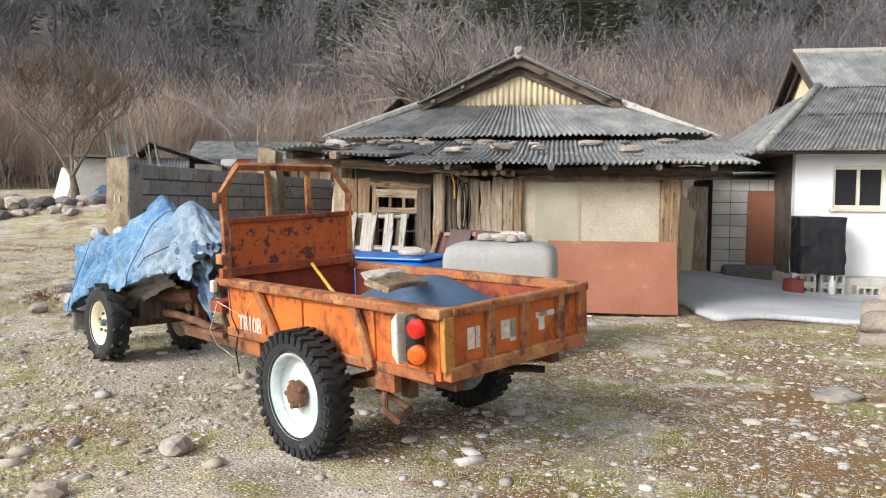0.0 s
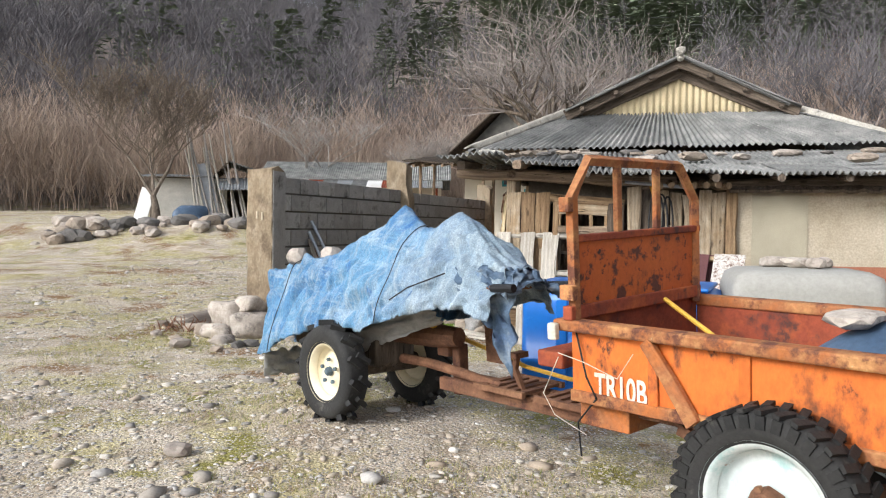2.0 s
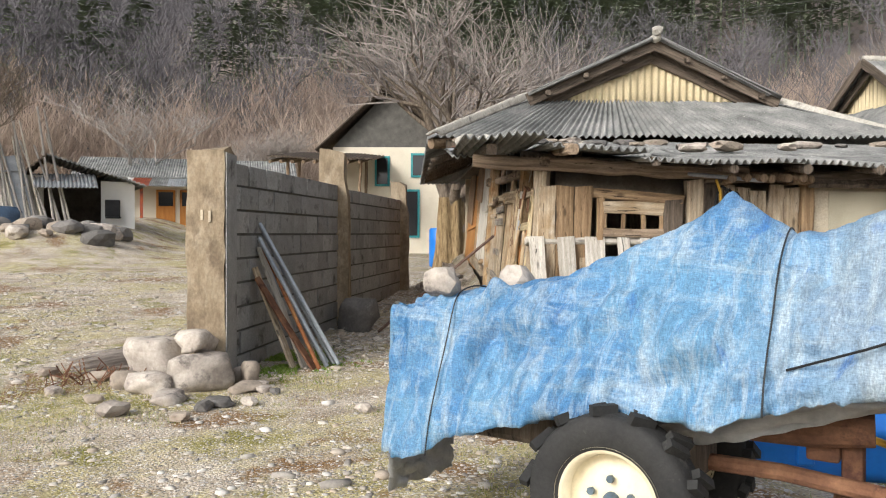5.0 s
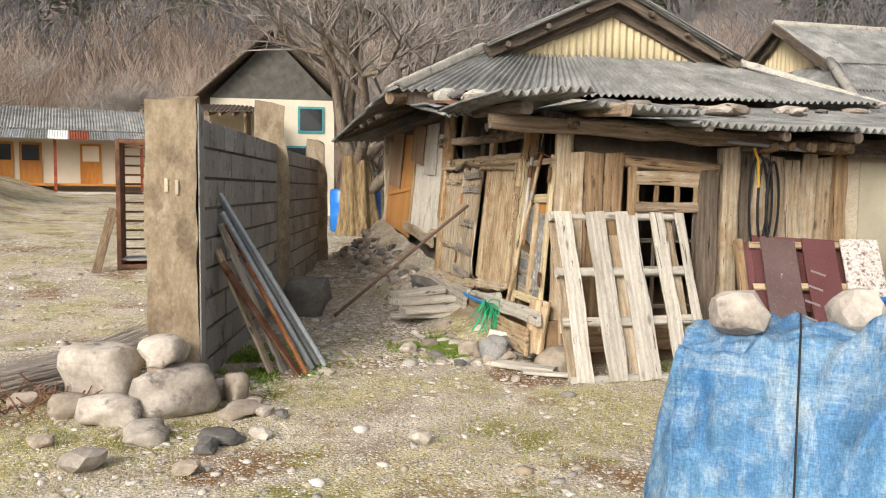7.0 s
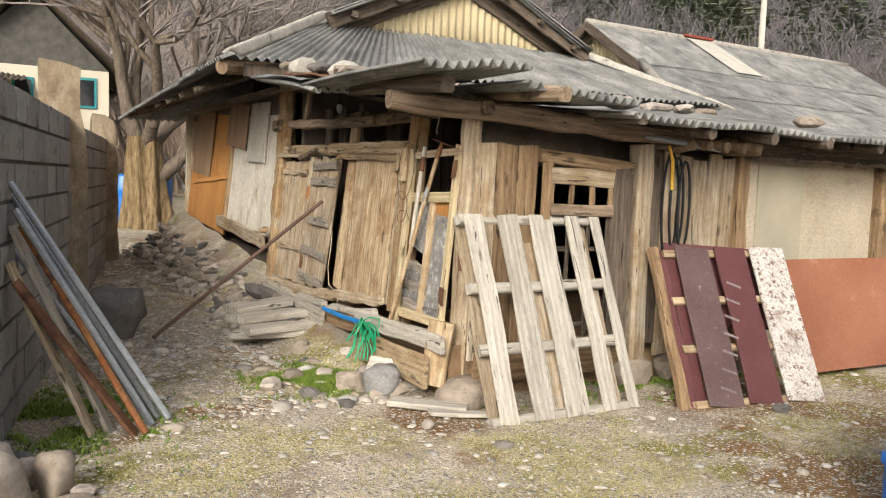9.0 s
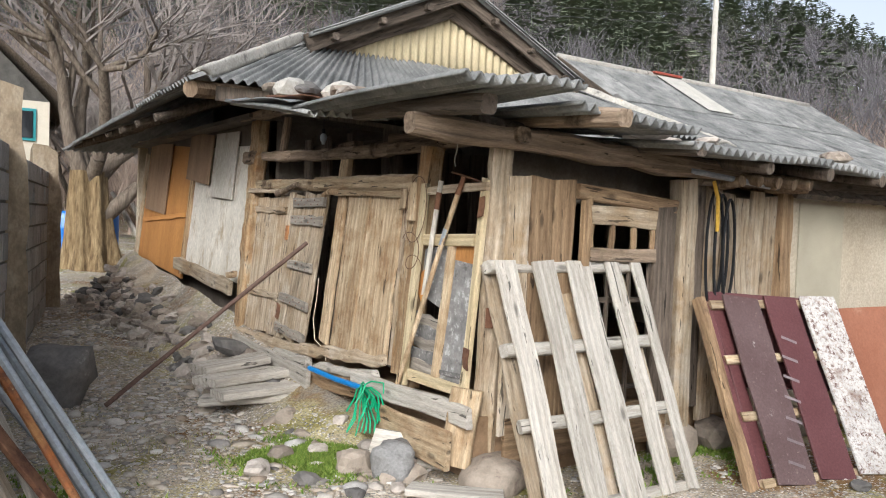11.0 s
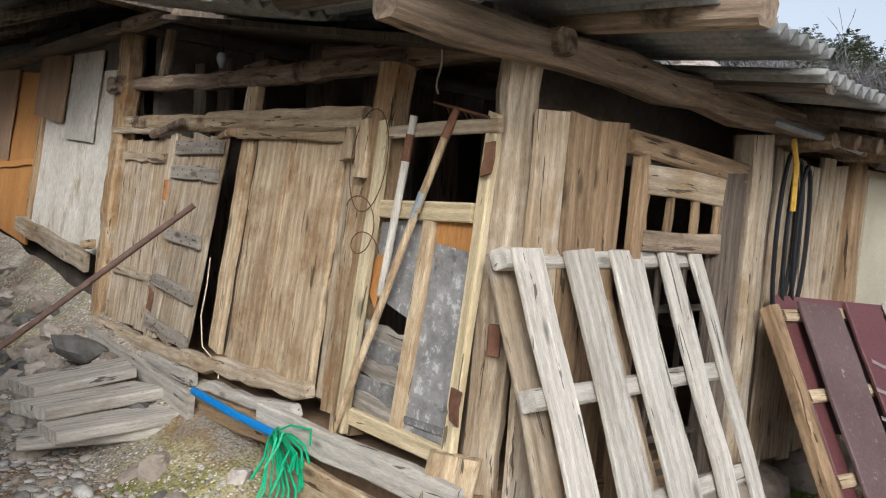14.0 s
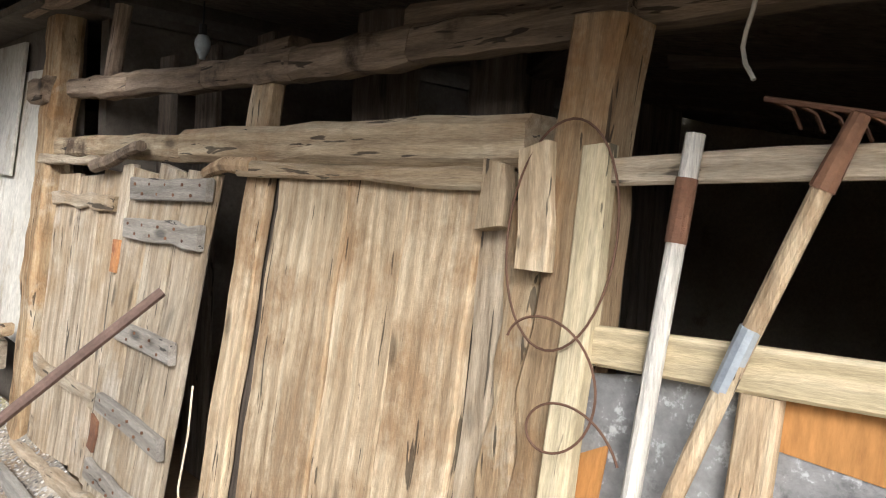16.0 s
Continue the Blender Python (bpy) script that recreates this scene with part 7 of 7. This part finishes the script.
part("chair_back", Build().box((5.1, .3, .35), (5.6, .38, .95)).box((5.1, -.05, .3), (5.6, .35, .36)), M_BLACK, shed, bevel=.05)
for i in range(16):
    x = 1.6 + i * .13 + r5.uniform(-.05, .05)
    log("propped_pole", shed, (x + .5, -.6, -.2), (x - .2 + r5.uniform(-.2, .2), .0, r5.uniform(2.2, 4.1)), .045, .03, M_TWIGL if i % 3 else M_WHITE)
board("propped_sheet", shed, (2.7, -.6, -.2), (2.3, -.1, 2.3), .5, .02, M_TIN, FRONT)
board("white_board", None, (-14.5, 30.0, 1.2), (-14.2, 30.3, 2.7), .5, .04, M_WALLW, (0, -1, 0), "white board leaning against the tree", category="board")
for i in range(70):
    x = r5.uniform(-16.5, -9.2)
    y = 28.6 + (x + 12) * .25 + r5.uniform(-1.0, 1.3)
    w = r5.uniform(.25, .75)
    thing("bank_stone", stone_shape(600 + i, w / 1.5, w * .8 / 1.5, w * .6 / 1.5, 2, .25), (M_STONE, M_STONED, M_STONEB)[i % 3], "field stone piled on the bank by the shed", "stone", m=pose(x, y, gz(x, y) + w * .12, r5.uniform(-20, 20), 0, i * 53), group="bank stones")
barrel = Build().lathe([(.001, 0), (.26, 0), (.29, .05), (.29, .3), (.3, .33), (.29, .36), (.29, .6), (.3, .63), (.29, .66), (.29, .88), (.26, .93), (.001, .93)], 20, pose(0, 0, 0, 0, -90, 0))
for x, y in ((-.12, 25.2), (.55, 25.3)):
    thing("blue_barrel", barrel, M_BLUE, "blue plastic barrel standing behind the gnarled tree", "barrel", m=pose(x, y, gz(x, y)) @ Matrix.Scale(1.12, 4), smooth=True, group="blue barrels")
for i in range(7):
    log("stacked_pole", None, (1.2 + i * .12, 24.0, gz(1.2, 24)), (.6 + i * .2, 24.9, gz(1, 24) + 1.5 - i * .1), .05, .04, M_LOG if i % 2 else M_WHITE, "old pole leaning behind the tree", category="pole")
up = empty("utility_pole", pose(33.9, 31.3, height(33.9, 31.3) - .3), "grey concrete utility pole on the hillside", "pole")
part("shaft", Build().tube([(0, 0, 0), (0, 0, 15)], [.2, .14], 12), M_GREYB, up)
for x in (-.4, .1):
    thing("overhead_wire", Build().tube([(33.9 + x * .2, 31.3, 13 + x), (15, 50, 14 + x), (-10, 75, 20 + x)], .012, 4), M_HOSE, "thin overhead wire crossing the hillside", "wire", group="overhead wires")

# ---- trees ----
def limbs(r, base, height_, spread, levels, trunk_r, upward=.35, crook=.25, first=.3, kids=(3, 5), side_kids=(1, 2), boost=1.0):
    """Segments (p0, p1, r0, r1, level) of a bare tree."""
    out = []
    def grow(p, d, length, rad, lev):
        n = 4 if lev == 0 else 3
        for i in range(n):
            d2 = (d + Vector((r.uniform(-1, 1), r.uniform(-1, 1), r.uniform(-.6, 1) * .7)) * crook).normalized()
            q = p + d2 * length / n
            r2 = rad * (.86 if lev < levels else .6)
            out.append((p, q, rad, r2, lev))
            if lev < levels and (lev > 0 or i >= n * first):
                for _ in range(r.randint(*kids) if i == n - 1 else r.randint(*side_kids)):
                    a = r.uniform(0, 2 * math.pi)
                    side = Vector((math.cos(a), math.sin(a), 0)) * spread + Vector((0, 0, upward)) + d2 * .5
                    grow(q, side.normalized(), length * r.uniform(.55, .85) * (boost if lev == 0 else 1), r2 * r.uniform(.5, .72), lev + 1)
            p, d, rad = q, d2, r2
    grow(Vector(base), Vector((0, 0, 1)), height_, trunk_r, 0)
    return out

def bare_tree(name, x, y, segs, bark, twig, label, group=""):
    t = empty(name, pose(x, y, gz(x, y) - .1), label, "tree", group)
    tr, cr = Build(), Build()
    for p, q, a, b, lev in segs:
        if lev <= 1:
            tr.tube([p, q], [a, b], 8 if lev == 0 else 6, caps=False)
        else:
            cr.tube([p, q], [max(a, .011), max(b, .008)], 3, caps=False)
    part("trunk", tr, bark, t, smooth=True)
    part("crown", cr, twig, t)
    return t
rt = random.Random(3)
def fitted(segs, tall, wide):
    """Scales a bare tree to its height and crown width."""
    top = max(q.z for p, q, a, b, lev in segs)
    reach = sorted(math.hypot(q.x, q.y) for p, q, a, b, lev in segs)[int(len(segs) * .97)]
    kz, kr = tall / top, wide / 2 / reach
    fit_ = lambda p: Vector((p.x * kr, p.y * kr, p.z * kz))
    return [(fit_(p), fit_(q), a, b, lev) for p, q, a, b, lev in segs]
bare_tree("bare_tree", -13.6, 29.6, fitted(limbs(rt, (0, 0, 0), 1.1, .9, 5, .2, .5, .2, .4, (3, 4), (0, 1), 2.6), 7.0, 7.6), M_BARK, M_BARK, "bare spreading tree by the tumbledown shed")
bare_tree("bare_tree", -11.7, 46.3, fitted(limbs(rt, (0, 0, 0), 1.1, .9, 5, .2, .55, .2, .4, (2, 3), (0, 1), 2.6), 7.2, 8.4), M_TWIGL, M_TWIGL, "pale grey bare tree below the hill")
for x, y, h in ((3.2, 34, 3.2), (6.5, 33, 3.0), (1.2, 37, 3.4), (5.0, 41, 3.6), (-6, 50, 3.4), (9, 38, 3), (13, 36, 3.2)):
    bare_tree("fruit_tree", x, y, fitted(limbs(rt, (0, 0, 0), h, 1.0, 4, .14, .55, .26, .2, (3, 4)), h * 1.9, h * 2.1), M_BARK, M_TWIG, "bare twiggy fruit tree behind the houses", "fruit trees")
# gnarled tree by the barn
gn = empty("gnarled_tree", pose(.1, 24.4, gz(.1, 24.4) - .05), "gnarled tree with a thick fluted trunk and bare crown", "tree")
def flute(a, b):
    th = a * 2 * math.pi
    rad = (.37 - .1 * b) * (1 + .2 * abs(math.sin(th * 2.5 + b * 1.6)) + .17 * math.sin(th * 7 - b * 1.5) + .08 * noise.noise((th * 2, b * 5, 3))) * (1 + .25 * (1 - b) ** 4)
    return (rad * math.cos(th) - .12 * b, rad * math.sin(th), 1.9 * b)
part("trunk", Build().grid(flute, 60, 16), M_BARKY, gn, smooth=True)
gl, gt = Build(), Build()
gl.tube([(.1, -.1, 1.0), (.45, -.2, 1.35), (.7, -.25, 1.62), (1.15, -.3, 1.75), (1.5, -.3, 1.72)], [.17, .14, .12, .1, .07], 9)
for dx, dy, l, r0 in ((.9, .1, 2.6, .17), (-.8, .2, 2.6, .16), (.1, -.8, 2.4, .15), (-.2, .6, 2.8, .16), (1.0, -.4, 2.2, .12)):
    sub = limbs(rt, (-.1 + dx * .12, dy * .1, 1.75), l, .95, 3, r0, .5, .28, .2, (3, 4))
    rot = Matrix.Translation((-.1, 0, 1.75)) @ Matrix.Rotation(.55, 4, Vector((-dy, dx, 0))) @ Matrix.Translation((.1, 0, -1.75))
    for p, q, a, b, lev in sub:
        (gl if lev <= 1 else gt).tube([rot @ p, rot @ q], [max(a, .007), max(b, .005)], 6 if lev <= 1 else 3, caps=False)
part("limb", gl, M_BARK, gn, smooth=True)
part("crown", gt, M_TWIG, gn)

# ---- woods on the hills ----
def fast_mesh(name, verts, quads, material):
    me = bpy.data.meshes.new(name)
    k = quads.shape[1]
    me.vertices.add(len(verts))
    me.vertices.foreach_set("co", verts.astype(np.float32).ravel())
    me.loops.add(quads.size)
    me.loops.foreach_set("vertex_index", quads.astype(np.int32).ravel())
    me.polygons.add(len(quads))
    me.polygons.foreach_set("loop_start", np.arange(0, quads.size, k, dtype=np.int32))
    me.update(calc_edges=True)
    me.materials.append(material)
    return me

def ribbons(segs, seed):
    """Flat tapered strips for far branches."""
    r = random.Random(seed)
    v = []
    for p, q, a, b, lev in segs:
        d = (q - p).normalized()
        s = d.cross(Vector((r.uniform(-1, 1), r.uniform(-1, 1), r.uniform(-1, 1)))).normalized()
        v += [p - s * a, p + s * a, q + s * b, q - s * b]
    return np.array([tuple(x) for x in v])

def strew(name, shapes, spots, material, label, category, k=4):
    vs, n = [], 0
    rs = np.random.RandomState(len(spots))
    for i, (x, y, s, sz) in enumerate(spots):
        t = shapes[i % len(shapes)]
        a = rs.uniform(0, 6.28)
        c, sn = math.cos(a), math.sin(a)
        w = np.empty_like(t)
        w[:, 0] = (t[:, 0] * c - t[:, 1] * sn) * s + x
        w[:, 1] = (t[:, 0] * sn + t[:, 1] * c) * s + y
        w[:, 2] = t[:, 2] * sz + height(x, y, False) - .1
        vs.append(w)
    verts = np.concatenate(vs)
    quads = np.arange(len(verts)).reshape(-1, k)
    ob = new(name, fast_mesh(name, verts, quads, material))
    return tagged(ob, label, category, kind="stuff")

rw = random.Random(17)
def thick(segs, mn):
    return [(p, q, max(a, mn), max(b, mn * .6), lev) for p, q, a, b, lev in segs]
brush_shapes = [ribbons(thick(limbs(rw, (0, 0, 0), 2.3, .7, 2, .028, .7, .26, .0, (2, 3)), .009), i) for i in range(8)]
wood_shapes = [ribbons(thick(limbs(rw, (0, 0, 0), 3.6, .8, 3, .1, .6, .26, .35, (2, 3)), .018), i) for i in range(8)]
def pine_shape(seed):
    r = random.Random(seed)
    v = []
    for i in range(70):
        t = r.random() ** .8
        z = 2.0 + 6.5 * t
        a = r.uniform(0, 6.283)
        reach = (1 - t) * 2.3 + .45
        for j in range(5):
            k = r.uniform(.35, 1)
            c = Vector((math.cos(a) * reach * k, math.sin(a) * reach * k, z - .25 * k * reach + r.uniform(-.15, .25)))
            s = Vector((r.uniform(-1, 1), r.uniform(-1, 1), r.uniform(-.12, .12))) * .4
            u = Vector((r.uniform(-1, 1), r.uniform(-1, 1), r.uniform(.0, .22))) * .36
            v += [c - s, c + u * .5, c + s, c - u * .6]
    for b in range(3):
        a = b * 2.1
        v += [Vector((.12 * math.cos(a), .12 * math.sin(a), 0)), Vector((-.12 * math.cos(a), -.12 * math.sin(a), 0)), Vector((0, 0, 7.5)), Vector((0.02, 0, 7.5))]
    return np.array([tuple(x) for x in v])
pines = [pine_shape(i) for i in range(6)]
def polar(lo, hi, r0, r1):
    th = radians(rw.uniform(lo, hi))
    r = math.sqrt(rw.uniform(r0 * r0, r1 * r1))
    return HC[0] + r * math.sin(th), HC[1] + r * math.cos(th), math.degrees(th), r
spots_b, spots_w, spots_p = [], [], []
while len(spots_b) < 7500:
    x, y, th, r = polar(-48, 88, 47, 92)
    if (abs(x + 9) < 7 and y < 52) or noise.noise((x * .05, y * .05, 4)) < -.25 or r > 56 + 18 * smooth01((th + 9) / 10):
        continue
    s = rw.uniform(.7, 1.5)
    spots_b.append((x, y, s, s * rw.uniform(.8, 1.25)))
while len(spots_w) < 2800:
    x, y, th, r = polar(-62, 95, 56, 225)
    if th > -7 and r > 70 and rw.random() > .3:
        continue
    s = rw.uniform(.8, 1.35)
    spots_w.append((x, y, s, s * rw.uniform(.9, 1.2)))
while len(spots_p) < 2300:
    x, y, th, r = polar(-45, 95, 66, 230)
    want = smooth01((th + 14) / 14) * .9 + .12
    if r < 72 + 28 * noise.noise((x * .03, y * .03, 7)) + rw.uniform(-6, 6) or rw.random() > want or noise.noise((x * .022, y * .022, 9)) < -.18 + (.35 if th > 55 and r < 150 else 0):
        continue
    s = rw.uniform(.95, 1.6)
    spots_p.append((x, y, s, s * rw.uniform(.85, 1.2)))
strew("hillside_brush", brush_shapes, spots_b, M_BRUSH, "thicket of russet bare saplings at the foot of the hill", "brush")
strew("bare_woodland", wood_shapes, spots_w, M_WOODS, "grey leafless woodland covering the hillside", "woods")
strew("pine_forest", pines, spots_p, M_PINE, "dark green pines on the upper hillside", "pines")

# ---- gravel, chips and grass ----
def island_material(name, cols, rough=.9):
    m = bpy.data.materials.new(name)
    m.use_nodes = True
    nt = m.node_tree
    g = nt.nodes.new("ShaderNodeNewGeometry")
    ramp = nt.nodes.new("ShaderNodeValToRGB")
    for i, c in enumerate(cols):
        el = ramp.color_ramp.elements[i] if i < 2 else ramp.color_ramp.elements.new(i / (len(cols) - 1))
        el.position, el.color = i / (len(cols) - 1), (*c, 1)
    nt.links.new(g.outputs["Random Per Island"], ramp.inputs["Fac"])
    co = nt.nodes.new("ShaderNodeTexCoord")
    n = nt.nodes.new("ShaderNodeTexNoise")
    n.inputs["Scale"].default_value = 60
    nt.links.new(co.outputs["Object"], n.inputs["Vector"])
    h = nt.nodes.new("ShaderNodeHueSaturation")
    mr = nt.nodes.new("ShaderNodeMapRange")
    mr.inputs["To Min"].default_value, mr.inputs["To Max"].default_value = .65, 1.35
    nt.links.new(n.outputs["Fac"], mr.inputs["Value"])
    nt.links.new(mr.outputs[0], h.inputs["Value"])
    nt.links.new(ramp.outputs[0], h.inputs["Color"])
    b = nt.nodes["Principled BSDF"]
    nt.links.new(h.outputs[0], b.inputs["Base Color"])
    b.inputs["Roughness"].default_value = rough
    b.inputs["Specular IOR Level"].default_value = .2
    return m
M_CHIPS = island_material("stone_chips", [(.2, .18, .16), (.5, .46, .4), (.34, .27, .2), (.62, .59, .54), (.28, .26, .24), (.45, .38, .29)])
M_BLADES = island_material("grass_blades", [(.4, .33, .17), (.5, .43, .25), (.28, .26, .08), (.18, .22, .05), (.45, .37, .2)])
M_GREENS = island_material("weed_leaves", [(.1, .17, .025), (.17, .25, .04), (.24, .29, .07)])

def chip(seed):
    s = stone_shape(seed, 1, 1, 1, 1, .3)
    return np.array([tuple(p) for p in s.v]), np.array(s.f)
chips = [chip(900 + i) for i in range(10)]
vs, fs, off = [], [], 0
rc = np.random.RandomState(4)
count = 0
while count < 52000:
    x, y = rc.uniform(-11, 6.5), rc.uniform(.3, 24) if rc.rand() > .25 else rc.uniform(.5, 9)
    if rc.rand() < .16:
        y = rc.uniform(12.3, 20)
        x = rc.uniform(-4.2 + (y - 12.3) * .3, -2.0 + (y - 12.3) * .15)
    d = noise.noise((x * .45, y * .45, 6)) + (.35 if x < -2 else -.05)
    if rc.rand() > .35 + .6 * d:
        continue
    lx, ly = (x + 1.65) * .99 - (y - 12) * .139, (x + 1.65) * .139 + (y - 12) * .99
    if lx > -.05 and ly > -.1 and lx < 5:
        continue
    if x > 3.3 and y > 10.2:
        continue
    w = .009 + .024 * rc.rand() ** 3 + (.03 * rc.rand() if rc.rand() > .93 else 0) + (.03 + .04 * rc.rand() if rc.rand() > .992 else 0)
    v, f = chips[rc.randint(10)]
    a = rc.uniform(0, 6.28)
    sc = np.array([w * rc.uniform(.8, 1.5), w * rc.uniform(.6, 1), w * rc.uniform(.25, .5)])
    q = v * sc
    q = np.stack([q[:, 0] * math.cos(a) - q[:, 1] * math.sin(a), q[:, 0] * math.sin(a) + q[:, 1] * math.cos(a), q[:, 2]], 1)
    q += np.array([x, y, height(x, y) + w * .12])
    vs.append(q)
    fs.append(f + off)
    off += len(v)
    count += 1
ob = new("gravel", fast_mesh("gravel", np.concatenate(vs), np.concatenate(fs), M_CHIPS))
tagged(ob, "loose stone chips and gravel strewn over the yard", "gravel", kind="stuff")

def blades(n, place, hgt, wid, material, name, label, category):
    out = []
    made = 0
    while made < n:
        x, y, ok = place()
        if not ok:
            continue
        z = height(x, y)
        for _ in range(4):
            a, l = rc.uniform(0, 6.28), hgt * rc.uniform(.5, 1.4)
            bx, by = x + rc.uniform(-.03, .03), y + rc.uniform(-.03, .03)
            dx, dy = math.cos(a), math.sin(a)
            lean_ = rc.uniform(.3, 1.5) * l
            out += [(bx - dy * wid, by + dx * wid, z - .003), (bx + dy * wid, by - dx * wid, z - .003), (bx + dx * lean_, by + dy * lean_, z + l)]
        made += 1
    v = np.array(out)
    tagged(new(name, fast_mesh(name, v, np.arange(len(v)).reshape(-1, 3), material)), label, category, kind="stuff")
def yard_spot():
    x, y = rc.uniform(-9, 6), rc.uniform(.5, 14)
    k = noise.noise((x * .6, y * .6, 0)) + .5 * noise.noise((x * 1.7, y * 1.7, 2))
    inhouse = (x + 1.65) * .139 + (y - 12) * .99 > -.2 and (x + 1.65) * .99 - (y - 12) * .139 > -.1
    return x, y, k > .12 and not inhouse and not (x > 3.3 and y > 10.2)
blades(21000, yard_spot, .024, .003, M_BLADES, "dry_grass", "short dry grass and moss tufts in the yard", "grass")
def weed_spot():
    x, y = rc.normal(-2.15, .22), rc.normal(13.02, .24)
    if rc.rand() > .75:
        x, y = rc.normal(-4.0, .25), rc.normal(12.9, .35)
    elif rc.rand() > .85:
        x, y = rc.normal(.2, .5), rc.normal(11.6, .15)
    return x, y, noise.noise((x * 3, y * 3, 5)) > -.15
blades(5600, weed_spot, .026, .009, M_GREENS, "green_weeds", "patches of low green weeds by the walls", "weeds")
